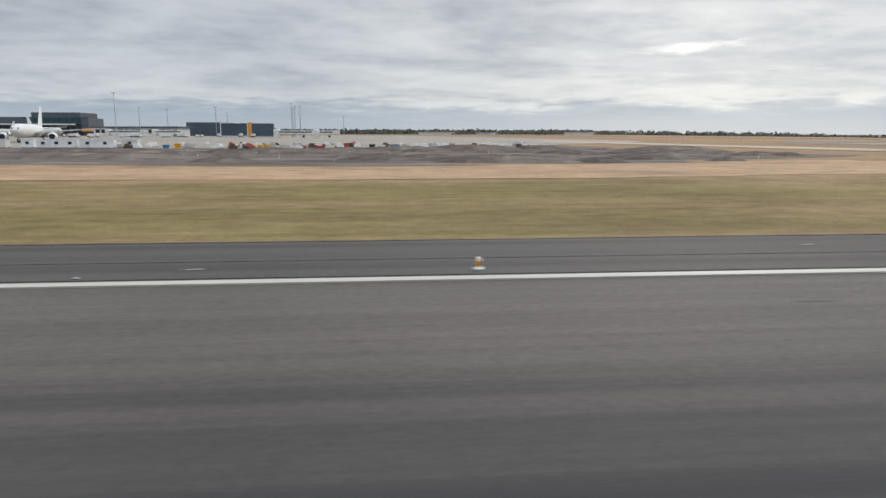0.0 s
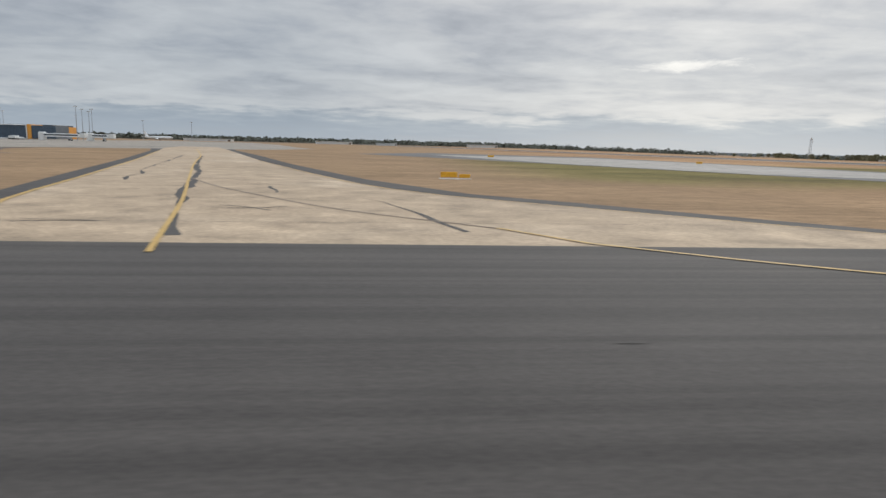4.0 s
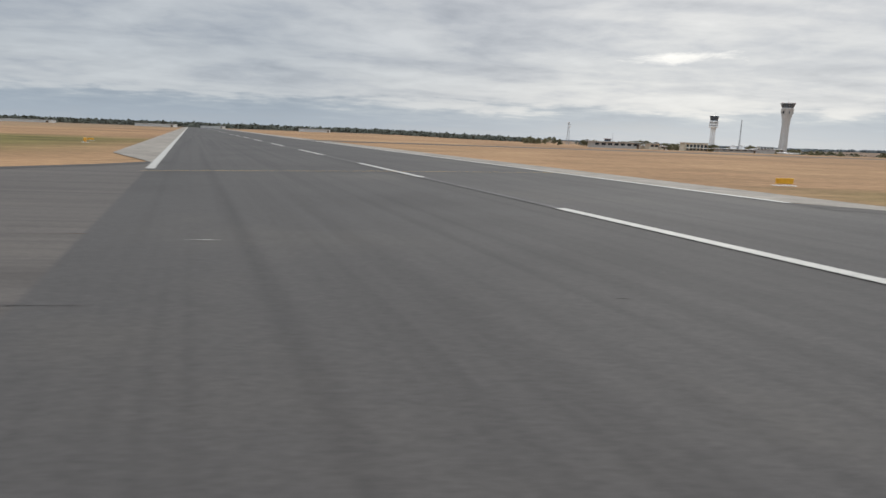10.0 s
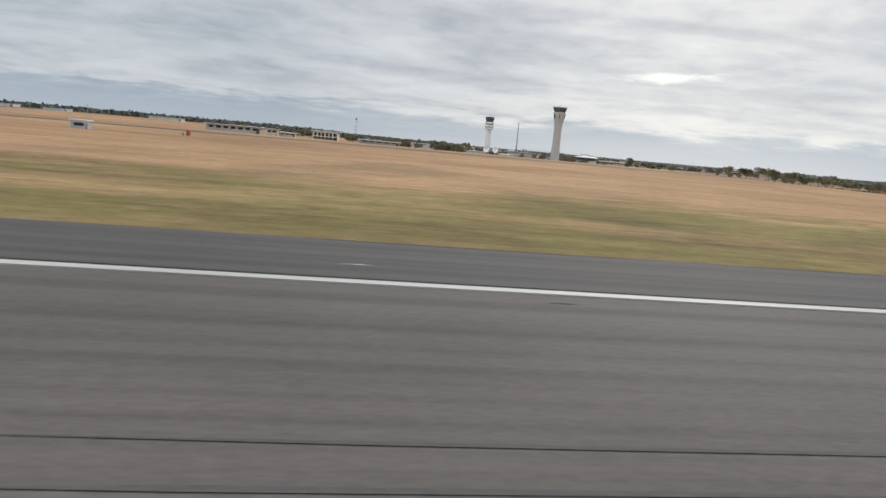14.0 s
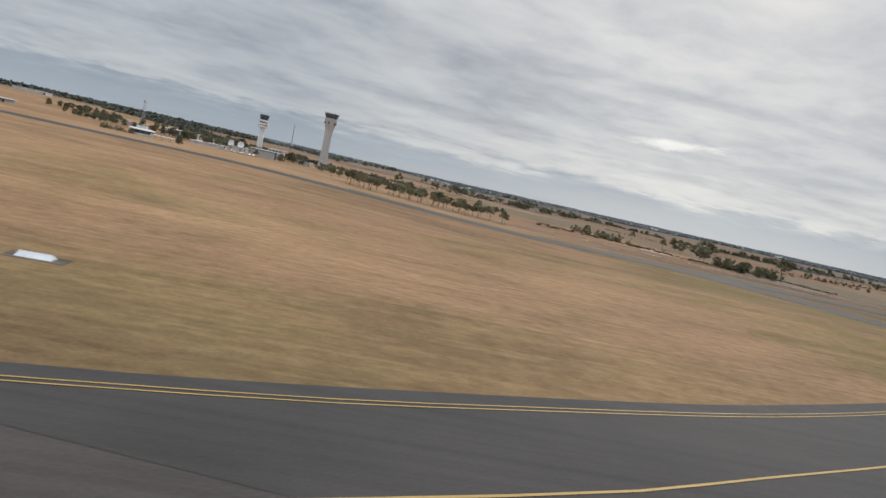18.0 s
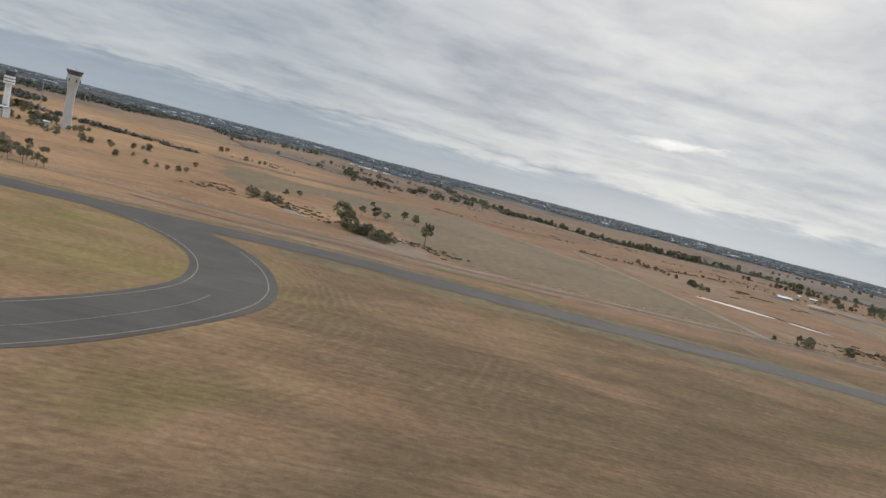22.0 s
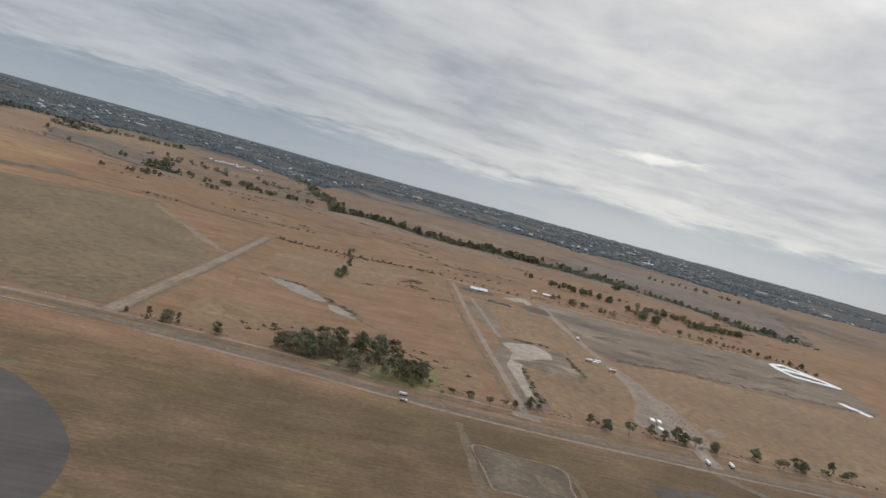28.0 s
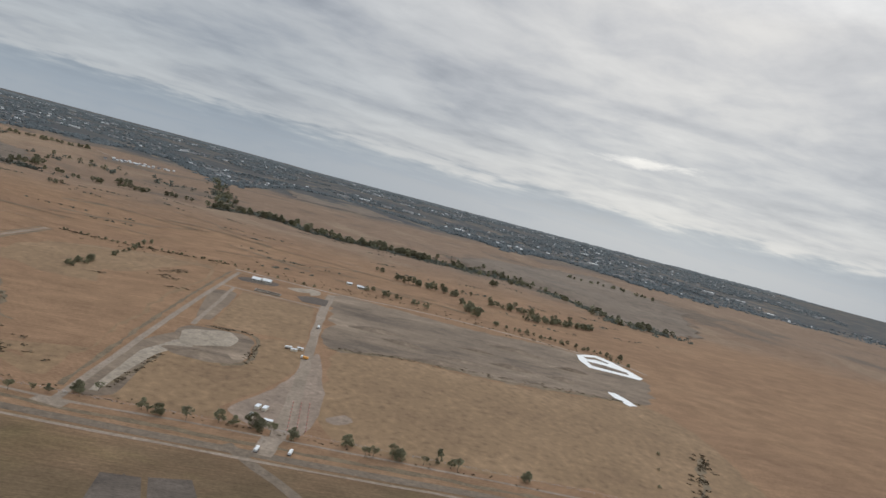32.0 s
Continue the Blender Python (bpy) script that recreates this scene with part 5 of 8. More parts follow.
def pasture():
    """Fields that differ in colour, and rank weeds along ditches and banks."""
    b = Build()
    drape(b, [(740, 203), (790, 199), (843, 200), (849, 250), (853, 310), (838, 358), (820, 396), (804, 424), (788, 448), (780, 474), (738, 428), (701, 402), (673, 390), (645, 403), (625, 402), (632, 336), (655, 296), (668, 302), (684, 340), (716, 306), (725, 250), (733, 217)], 0.05, 3.0, 4.0)
    lay("olive_field", b, OLIVE, "dull olive pasture between the tracks", "ground")
    b = Build()
    cover(b, [(1053, 190), (1054, 280), (1068, 284), (1090, 291), (1135, 287), (1186, 294), (1222, 298), (1230, 250), (1210, 190), (1120, 184)], 0.012, 5, 4)
    cover(b, [(986, 190), (989, 236), (1000, 235), (1012, 236), (1020, 244), (1021, 276), (1038, 280), (1038, 246), (1030, 220), (1018, 195), (1022, 188)], 0.012, 3, 1)
    cover(b, [(998, 284), (1000, 358), (1041, 357), (1040, 284)], 0.012, 5, 0, False)
    cover(b, [(866, 200), (872, 300), (890, 410), (972, 412), (970, 300), (966, 198), (948, 204), (930, 222), (900, 216), (880, 200)], 0.012, 5, 7)
    lay("straw_field", b, STRAW, "fields of short straw-coloured grass", "ground")
    b = Build()
    ribbon(b, [(1049, 284), (1068, 287), (1090, 294), (1135, 290), (1186, 297), (1221, 302)], 3.0, 0.037, 4, 2)
    ribbon(b, [(973, 190), (977, 300), (985, 410)], 1.6, 0.034, 5, 1.0)
    ribbon(b, [(996, 280), (1015, 281), (1020, 270), (1019.6, 242), (1011, 234)], 2.2, 0.036, 3, 1.2)
    ribbon(b, [(1000, 360), (1040, 358)], 1.6, 0.034, 3, 1.0)
    ribbon(b, [(852.5, 194), (858, 275), (861, 329), (867, 440)], 1.8, 0.03, 6, 0.8)
    ribbon(b, [(845.5, 194), (851, 275), (854, 329), (860, 440)], 1.2, 0.03, 6, 0.8)
    ribbon(b, [(818, 574), (826, 578), (844, 588), (852, 590)], 5.0, 0.06, 4, 4.0)
    ribbon(b, [(836, 527), (850, 528), (863, 527), (886, 536), (905, 538)], 3.0, 0.06, 4, 2.4)
    ribbon(b, [(984, 194), (987, 210), (990, 232)], 1.4, 0.048, 3, 0.8)
    ribbon(b, [(1214, 236), (1196, 206), (1182, 184)], 3.0, 0.03, 4, 3)
    ribbon(b, [(868, 302), (881, 307), (900, 300), (911, 285), (912.6, 274), (918, 271.5), (925, 259), (926, 249), (937, 239)], 1.8, 0.026, 3, 2.0)
    ribbon(b, [(640, 204.6), (683, 197), (726, 192), (800, 190.6), (860, 189.2), (938, 180), (980, 175.4), (1040, 173.6), (1110, 171.8), (1250, 165)], 2.4, 0.042, 6, 1.2)
    ribbon(b, [(951.4, 162), (950.5, 140), (950, 116), (949, 60)], 2.0, 0.03, 4, 1.2)
    ribbon(b, [(976.5, 146), (977, 134), (974, 118)], 1.8, 0.04, 3, 0.8)
    cover(b, [(966, 139), (972, 137.5), (972, 130), (967, 131)], 0.05, smooth=False)
    ribbon(b, [(672, 182), (690, 187), (708, 188)], 1.6, 0.03, 3, 1.2)
    lay("weed_strips", b, WEEDS, "dark rank weeds along ditches and track edges", "ground")


pasture()


def green_verges():
    """Rank green-brown grass along the near edge of the parallel taxiway."""
    b = Build()
    ribbon(b, [(690, 164), (748, 155), (800, 147), (822, 142), (845, 134), (857, 124), (864, 111), (866, 98), (860, 70), (846, 30)], 7.5, 0.02, 4, 4.0, 11.5)
    ribbon(b, [(560, 164), (658, 163.5), (702, 164), (748, 155), (800, 147), (822, 142), (845, 134)], 4.5, 0.02, 4, 2.5, -9.5)
    cover(b, [(905, 190), (918, 206), (940, 212), (948, 196), (940, 186), (920, 183)], 0.025, 3, 5)
    lay("green_verge", b, OLIVEGRASS, "rough greenish verge along the taxiway edge", "ground")


green_verges()


def hill_lines():
    """Gullies, stock paths and faint tracks wandering over the rolling paddocks."""
    rnd = random.Random(41)

    def wander(x, y, a, n, step=26.0):
        p = [(x, y)]
        for _ in range(n):
            a += rnd.uniform(-0.5, 0.5)
            p.append((p[-1][0] + step * math.cos(a), p[-1][1] + step * 0.6 * math.sin(a)))
        return p
    b = Build()
    for i in range(20):
        ribbon(b, wander(rnd.uniform(560, 1250), rnd.uniform(445, 700), rnd.choice((0.2, 0.5, 2.7, -0.4)), rnd.randint(3, 7)), rnd.uniform(1.0, 2.6), 0.16 + 0.005 * i, 5, 2.0)
    lay("gully_lines", b, WEEDS, "darker weedy gullies across rolling paddocks", "ground")
    b = Build()
    for i in range(9):
        ribbon(b, wander(rnd.uniform(600, 1200), rnd.uniform(440, 680), rnd.choice((0.1, 0.6, 2.6)), rnd.randint(4, 8)), 0.7, 0.28 + 0.005 * i, 5, 0.3)
    lay("stock_paths", b, TRACK, "pale stock paths over the hills", "track")


hill_lines()


def far_slopes():
    """Duller grass on the creek slopes with valley shade put into its colour, a bare pit and a pale road beyond."""
    b = Build()
    drape(b, [(592, 466), (606, 440), (650, 434), (690, 442), (726, 474), (716, 494), (685, 462), (650, 452), (616, 456)], 0.12, 3.0, 4.0)
    drape(b, [(1211, 856), (1312, 1025), (1464, 1171), (1593, 1233), (1590, 1040), (1587, 883), (1500, 680), (1406, 616), (1354, 623), (1359, 726), (1332, 785), (1251, 825)], 0.5, 8.0, 16.0)
    drape(b, [(930, 1500), (1121, 1560), (1210, 1440), (1100, 1370), (960, 1330)], 0.5, 10.0, 20.0)
    drape(b, [(560, 800), (640, 740), (700, 700), (690, 800), (640, 900), (570, 960), (520, 900)], 0.5, 8.0, 16.0)
    lay("dull_slope", b, DULL, "dull brown grass on creek slopes, valley shade in its colour", "ground")
    b = Build()
    cover(b, [(98, 2260), (130, 2230), (185, 2127), (160, 2110), (100, 2190)], 0.6, 12, 6)
    ribbon(b, [(660, 1490), (696, 1511), (745, 1542), (799, 1565), (860, 1590)], 6.0, 0.6, 8, 1)
    ribbon(b, [(625, 1184), (680, 1130), (760, 1150)], 2.6, 0.5, 8, 1)
    lay("bare_pit", b, PALETRACK, "pale bare pit and road in far country", "ground")


far_slopes()


def stock_pen():
    """A banked square of bare ground beside the road, inside a worn bank."""
    b = Build()
    cover(b, [(953, 149), (975.4, 144.2), (973, 125.6), (953, 127.4)], 0.036, 2, 0, False)
    lay("pen_ground", b, PEN, "bare trampled ground inside a banked pen", "ground")
    b = Build()
    ribbon(b, [(953, 127.4), (952.8, 138), (953, 149.2), (964, 147), (975.6, 144.4), (974.4, 135), (973, 125.4), (963, 126.4), (953, 127.2)], 0.45, 0.06, 2, 0.3)
    lay("pen_bank", b, YARD, "pale worn bank and wheel tracks round a pen", "track")


stock_pen()

# ---- trees ----


def crown(seed, clumps, spread, height, base, leaf, dense=34):
    """Leaf sprays in uneven clumps with gaps between."""
    rnd = random.Random(seed)
    vs, fs = [], []
    for _ in range(clumps):
        a, u = rnd.uniform(0, 2 * math.pi), math.sqrt(rnd.random())
        z = base + (height - base) * rnd.random() ** 0.8
        k = math.sin(math.pi * min(1, max(0.12, (z - base) / (height - base) * 0.8 + 0.15))) ** 0.6
        c = Vector((math.cos(a) * u * spread * k, math.sin(a) * u * spread * k, z))
        r = rnd.uniform(0.22, 0.42) * spread
        for _ in range(dense):
            d = Vector((rnd.gauss(0, 1), rnd.gauss(0, 1), rnd.gauss(0, 0.62))).normalized() * r * rnd.random() ** 0.45
            p = c + d
            ax = Vector((rnd.gauss(0, 1), rnd.gauss(0, 1), rnd.gauss(0, 1))).normalized() * leaf * rnd.uniform(0.6, 1.4)
            bx = ax.orthogonal().normalized() * leaf * rnd.uniform(0.35, 0.8)
            n = len(vs)
            vs += [p - ax, p - bx * 0.8, p + ax, p + bx]
            fs.append((n, n + 1, n + 2, n + 3))
    b = Build()
    b.v, b.f = [tuple(v) for v in vs], fs
    return b


def trunk(seed, height, r, forks, spread, base):
    rnd = random.Random(seed)
    b = Build()
    bend = Vector((rnd.uniform(-0.06, 0.06), rnd.uniform(-0.06, 0.06), 0)) * height
    p = [Vector((0, 0, -0.2)), Vector(bend * 0.4) + Vector((0, 0, base * 0.6)), bend + Vector((0, 0, base))]
    b.tube(p[0], p[1], r * 1.25, r, 7, False)
    b.tube(p[1], p[2], r, r * 0.75, 7, False)
    for i in range(forks):
        a = 2 * math.pi * (i + rnd.random() * 0.6) / forks
        q = p[2] + Vector((math.cos(a), math.sin(a), 0)) * spread * rnd.uniform(0.35, 0.7) + Vector((0, 0, (height - base) * rnd.uniform(0.4, 0.8)))
        m = (p[2] + q) / 2 + Vector((0, 0, rnd.uniform(0, 0.1) * height))
        b.tube(p[2], m, r * 0.6, r * 0.42, 5, False)
        b.tube(m, q, r * 0.42, r * 0.15, 5, False)
    return b


def make_tree(seed, name, label, height, spread, base, clumps, leaf=0.16, mat=None, group="trees on the field edge", forks=5, dense=34):
    t = thing(name, label, "tree", group)
    part("trunk", trunk(seed, height, 0.035 * height * 0.6, forks, spread, base), BARK, t)
    part("crown", crown(seed + 50, clumps, spread, height, base, leaf, dense), mat or LEAF, t)
    return t


# unit trees, one metre tall, scaled where they stand
KINDS = [
    make_tree(1, "gum_tree", "spreading dark green gum tree with a bare forked trunk", 1.0, 0.46, 0.30, 26, 0.058, dense=40),
    make_tree(2, "gum_tree", "tall open gum tree with clumped grey-green leaves", 1.0, 0.34, 0.52, 20, 0.054, dense=36),
    make_tree(3, "gum_tree", "leaning gum tree with a flat layered crown", 1.0, 0.46, 0.56, 18, 0.056, dense=36),
    make_tree(4, "round_tree", "dense round dark green tree on dry grass", 1.0, 0.48, 0.14, 34, 0.060, dense=42),
    make_tree(5, "bushy_tree", "low broad dark shrub in dry grass", 1.0, 0.62, 0.06, 22, 0.065, dense=40),
    make_tree(6, "pine_tree", "upright dark pine tree with dense boughs", 1.0, 0.26, 0.10, 26, 0.048, dense=38),
]
used = [False] * len(KINDS)


def tree(kind, x, y, h, turn=0.0):
    if used[kind]:
        return again(KINDS[kind], x, y, None, turn, h)
    used[kind] = True
    return place(KINDS[kind], x, y, None, turn, h)


def plant():
    rnd = random.Random(5)

    def some(rows, kinds, spin=True):
        for x, y, h in rows:
            tree(rnd.choice(kinds), x, y, h * rnd.uniform(0.92, 1.08), rnd.uniform(0, 360))
    # open gums in front of the new tower, in ragged rows
    for n, x0, x1, y0, y1, lo, hi in ((20, 558, 606, 198, 203, 3.2, 4.6), (17, 556, 606, 207, 216, 3.2, 4.6), (14, 550, 600, 220, 240, 2.6, 4.2)):
        for i in range(n):
            some([(x0 + (x1 - x0) * (i + rnd.random()) / n, rnd.uniform(y0, y1), rnd.uniform(lo, hi))], (1, 2, 2))
    some([(610, 200.5, 4.6), (611.4, 202, 3.2)], (1,))
    for i in range(22):
        y = rnd.uniform(325, 398)
        some([(459 + 0.33 * (y - 323) + rnd.gauss(0, 3), y, rnd.uniform(2.6, 4.2))], (0, 3))
    for i in range(16):
        some([(rnd.uniform(438, 470), rnd.uniform(318, 346), rnd.uniform(2.6, 4.0))], (0, 3))
    # trees and thickets round the creek pool
    some([(731, 227, 8.6)], (1,))
    some([(700, 231, 8.0), (703, 240, 5.4)], (0,))
    some([(707, 281, 4.6), (713, 281, 5.4), (718, 284, 4.0), (727, 298, 5.0), (733, 300, 4.6), (712, 327, 4.4)], (1, 0))
    some([(599, 289, 2.6), (601, 304, 2.2), (615, 279, 2.6), (620, 277, 2.4), (624, 278, 2.6), (626, 287, 2.4), (629, 288, 2.6), (624, 322, 2.8), (672, 292, 3.0), (677, 302, 2.8), (590, 528, 4.2), (594, 531, 4.0), (619, 478, 3.6), (629, 477, 3.0), (633, 475, 3.4)], (0, 3))
    for x0, y0, x1, y1, n, h in ((660, 271, 674, 256, 10, 2.7), (702, 226, 717, 211, 18, 3.6), (676, 256, 688, 246, 4, 1.4)):
        for i in range(n):
            u = (i + rnd.random()) / n
            some([(x0 + (x1 - x0) * u + rnd.uniform(-1.5, 1.5), y0 + (y1 - y0) * u + rnd.uniform(-2, 2), h * rnd.uniform(0.7, 1.2))], (3, 4, 4))
    # by the towers
    for i in range(24):
        some([(rnd.uniform(500, 590), rnd.uniform(318, 372), rnd.uniform(2.4, 4.2))], (0, 3, 4))
    for i in range(16):
        some([(rnd.uniform(425, 500), rnd.uniform(385, 440), rnd.uniform(2.8, 4.6))], (0, 3))
    for x0, x1, y0, y1, n, h in ((378, 398, 386, 437, 14, 3.6), (412, 418, 374, 399, 9, 3.8), (458, 474, 404, 418, 8, 4.4), (467, 480, 438, 463, 9, 4.8), (493, 499, 380, 396, 4, 4.2), (513, 527, 364, 420, 11, 4.6), (540, 549, 366, 397, 5, 3.0), (506, 509, 197, 199, 2, 2.8), (428, 446, 300, 330, 12, 2.8)):
        for i in range(n):
            some([(rnd.uniform(x0, x1), rnd.uniform(y0, y1), h * rnd.uniform(0.8, 1.15))], (0, 3))
    for i in range(7):
        some([(485.5 + 1.3 * i, 199.5 + rnd.uniform(-0.6, 0.6), rnd.uniform(0.9, 1.5))], (4,))
    # road side trees further on
    some([(853, 196, 1.6), (860, 193, 3.8), (865, 194.5, 3.8), (868, 196, 3.0)], (5, 3))
    some([(880, 193, 3.6)], (3,))
    some([(903, 192, 5.7), (907, 195, 6.2), (911, 197, 5.5), (908, 191, 5.2), (913, 193, 4.9), (917, 188, 4.7), (922, 186, 4.4), (905, 201, 5.2), (911, 206, 5.7), (917, 208, 6.0),
          (924, 206, 6.8), (930, 202, 7.3), (935, 208, 6.0), (914, 202, 4.4), (926, 190, 3.9), (933, 190, 5.5), (937, 188, 6.0), (943, 189, 5.7), (929, 196, 4.6), (921, 193, 4.4), (936, 197, 5.0), (915, 197, 4.6), (941, 194, 4.8), (931, 185, 3.6), (901, 198, 4.4), (920, 199, 3.6), (909, 188, 4.2), (926, 211, 3.9), (899, 194, 4.4)], (0, 1, 3))
    some([(946, 188, 2.0), (952, 183, 2.2), (958, 182, 2.6), (964, 180, 2.8), (969, 182, 2.4), (973, 183, 2.6), (940, 184, 1.8), (949, 181, 1.6)], (0, 4, 2))
    some([(979, 187, 3.2), (984, 190, 3.0), (981, 184, 2.6), (998, 183, 3.6), (1003, 181, 3.6), (1000, 182, 2.4), (1011, 181, 4.0), (1019.7, 183.5, 3.8), (1024, 182.5, 3.2), (1029, 183.6, 4.4), (1031.5, 183, 3.6), (1035, 181.6, 3.8),
          (1041.7, 181.3, 3.4), (1058, 183, 3.8), (1063.5, 178, 3.4), (1066, 179, 3.6), (1072, 181, 4.4), (1074, 180, 3.8), (1082, 180, 3.0), (1093, 180, 3.8), (1091, 181, 3.0), (1116, 181, 3.4)], (0, 3, 2))
    some([(1087, 183, 5.0)], (5,))
    for i in range(3):
        some([(1172 + 9 * i, 196 + 17 * i, rnd.uniform(1.0, 1.6))], (4,))
    # hedges and rows among the paddocks
    for x0, y0, x1, y1, n, h in ((914, 342, 917, 372, 9, 3.4), (918, 388, 922, 466, 9, 2.8), (868, 447, 985, 430, 26, 1.7), (1104, 548, 1160, 528, 16, 5.6), (1156, 492, 1158, 440, 7, 6.6), (1186, 520, 1230, 518, 12, 5.4), (1210, 482, 1282, 514, 20, 5.0), (1165, 428, 1262, 404, 22, 3.0),
                                (1070, 452, 1120, 434, 9, 4.0), (990, 424, 1050, 418, 9, 1.6), (1244, 400, 1256, 386, 5, 2.6), (1080, 580, 1290, 520, 16, 4.6)):
        for i in range(n):
            u = (i + rnd.uniform(0.1, 0.9)) / n
            some([(x0 + (x1 - x0) * u + rnd.uniform(-2, 2), y0 + (y1 - y0) * u + rnd.uniform(-2, 2), h * rnd.uniform(0.7, 1.15))], (0, 3, 4))
    # scattered over the hills and along the creek
    for i in range(150):
        x = 892 + rnd.random() ** 1.15 * 420
        some([(x, creek_line(x) + rnd.gauss(0, 9 if x < 1180 else 20), rnd.uniform(5, 9) if x < 1180 else rnd.uniform(3.5, 6))], (0, 3, 3))
    for x0, y0, x1, y1, n in ((905, 850, 864, 1035, 18), (864, 1035, 808, 1290, 16), (515, 1120, 625, 1175, 22), (1251, 828, 1332, 790, 14), (1332, 790, 1354, 623, 22), (1354, 623, 1410, 610, 14), (1470, 1080, 1580, 960, 16)):
        for i in range(n):
            u = (i + rnd.random()) / n
            some([(x0 + (x1 - x0) * u + rnd.gauss(0, 7), y0 + (y1 - y0) * u + rnd.gauss(0, 9), rnd.uniform(4, 7))], (0, 3, 4))
    some([(683, 774, 7.0), (687, 782, 8.6), (690, 790, 8.2), (693, 802, 8.6), (692, 815, 7.6), (695, 824, 6.6), (714, 784, 6.4), (723, 797, 6.6), (727, 800, 5.2)], (3, 0))
    some([(710, 622, 4.2), (714, 624, 4.6), (719, 633, 5.6), (723, 636, 6.2), (727, 646, 5.4), (731, 650, 4.6), (695, 598, 4.6), (697, 600, 3.8), (776, 649, 4.8), (780, 652, 4.6), (784, 655, 4.0), (685, 829, 8.6)], (0, 3))
    some([(648, 785, 6.0), (652, 789, 5.4), (745, 785, 5.4), (750, 787, 5.0), (763, 794, 6.6), (767, 797, 7.0), (771, 796, 6.0), (793, 790, 6.6), (798, 793, 7.2), (803, 798, 6.8), (808, 799, 5.6), (817, 784, 6.8), (821, 785, 6.2), (826, 786, 6.8),
          (840, 816, 6.2), (845, 819, 6.4), (850, 820, 5.4), (864, 813, 6.4), (870, 815, 6.0), (604, 752, 5.0), (684, 860, 6.4), (524, 883, 6.0)], (0, 3))
    for cx, cy, n, r in ((668, 940, 6, 40), (790, 830, 5, 16), (1231, 677, 3, 6)):
        for i in range(n):
            some([(cx + rnd.gauss(0, r), cy + rnd.gauss(0, r * 0.5), rnd.uniform(4, 7))], (0, 3, 4))


plant()


def tussocks():
    """Low shrubs and weed clumps on banks, ditches and rough paddocks."""
    rnd = random.Random(77)
    b = Build()

    def tuft(x, y, r, h):
        z = hgt(x, y)
        for _ in range(9):
            a = rnd.uniform(0, 6.28)
            d = r * rnd.random() ** 0.6
            px, py = x + math.cos(a) * d, y + math.sin(a) * d
            t2 = rnd.uniform(0, 6.28)
            w = r * rnd.uniform(0.35, 0.6)
            hh = h * rnd.uniform(0.2, 0.5)
            ca, sa = math.cos(t2) * w, math.sin(t2) * w
            b.add([(px - ca, py - sa, z), (px + ca, py + sa, z), (px + ca * 0.5 - sa * 0.4, py + sa * 0.5 + ca * 0.4, z + hh), (px - ca * 0.6 - sa * 0.2, py - sa * 0.6 + ca * 0.2, z + hh * 0.8)], [(0, 1, 2, 3)])

    def line(x0, y0, x1, y1, n, j, r=0.7, h=0.6):
        for i in range(n):
            u = rnd.random()
            tuft(x0 + (x1 - x0) * u + rnd.gauss(0, j), y0 + (y1 - y0) * u + rnd.gauss(0, j), r * rnd.uniform(0.6, 1.5), h * rnd.uniform(0.6, 1.4))
    for k in range(14):
        cx, cy = rnd.uniform(898, 972), rnd.uniform(335, 420)
        line(cx - 4, cy - 1, cx + 4, cy + 1, 14, 1.6, 1.0, 0.5)
    line(868, 447, 984, 430, 80, 1.0, 1.0, 1.0)
    line(1052, 285, 1090, 294, 50, 1.6, 0.8, 0.4)
    line(1090, 294, 1221, 300, 110, 1.8, 0.8, 0.4)
    line(1182, 184, 1214, 236, 50, 2.4, 1.2, 1.0)
    line(998, 280, 1016, 281, 26, 0.8, 0.8, 0.6)
    line(1020, 268, 1019, 240, 26, 0.8, 0.8, 0.6)
    line(985, 194, 990, 232, 40, 0.5, 0.7, 0.6)
    line(878, 305, 900, 300, 30, 1.4, 0.8, 0.5)
    line(909, 283, 924, 258, 40, 1.4, 0.8, 0.5)
    line(896, 210, 950, 214, 130, 7.0, 1.0, 0.8)
    line(850, 195, 1120, 178, 120, 1.2, 0.5, 0.4)
    line(676, 250, 742, 216, 110, 4.0, 0.9, 0.8)
    line(640, 262, 690, 256, 90, 6.0, 1.0, 0.8)
    line(870, 440, 1060, 432, 50, 6.0, 1.0, 0.6)
    line(1060, 440, 1260, 400, 80, 7.0, 1.0, 0.7)
    tagged(new("weed_clumps", b.mesh("weed_clumps", WEEDS)), "dark weed clumps and low shrubs in rough pasture", "shrubs", "", "stuff")


def turf_edges():
    """A thin dark line where the turf meets the pavement."""
    b = Build()
    for pts in ([(-700, 15.62), (-40, 15.62), (51, 15.68), (92, 15.92)], [(131, 16.44), (178, 15.98)], [(206, 33), (208, 27), (210.4, 22.6), (213.6, 19.4), (217.6, 17.2), (223, 16), (230, 15.65), (237, 15.7), (241, 16.7), (246.8, 19.9), (252.8, 25.7), (259, 33.6), (264.2, 42)], [(352, 15.93), (420, 15.97), (488, 16.03), (500, 15.82), (511, 14.74)]):
        ribbon(b, pts, 0.10, 0.052, 1.5, 0.05)
    lay("soil_lip", b, STUBBLE, "thin dark line along the pavement edge", "ground")


tussocks()
turf_edges()


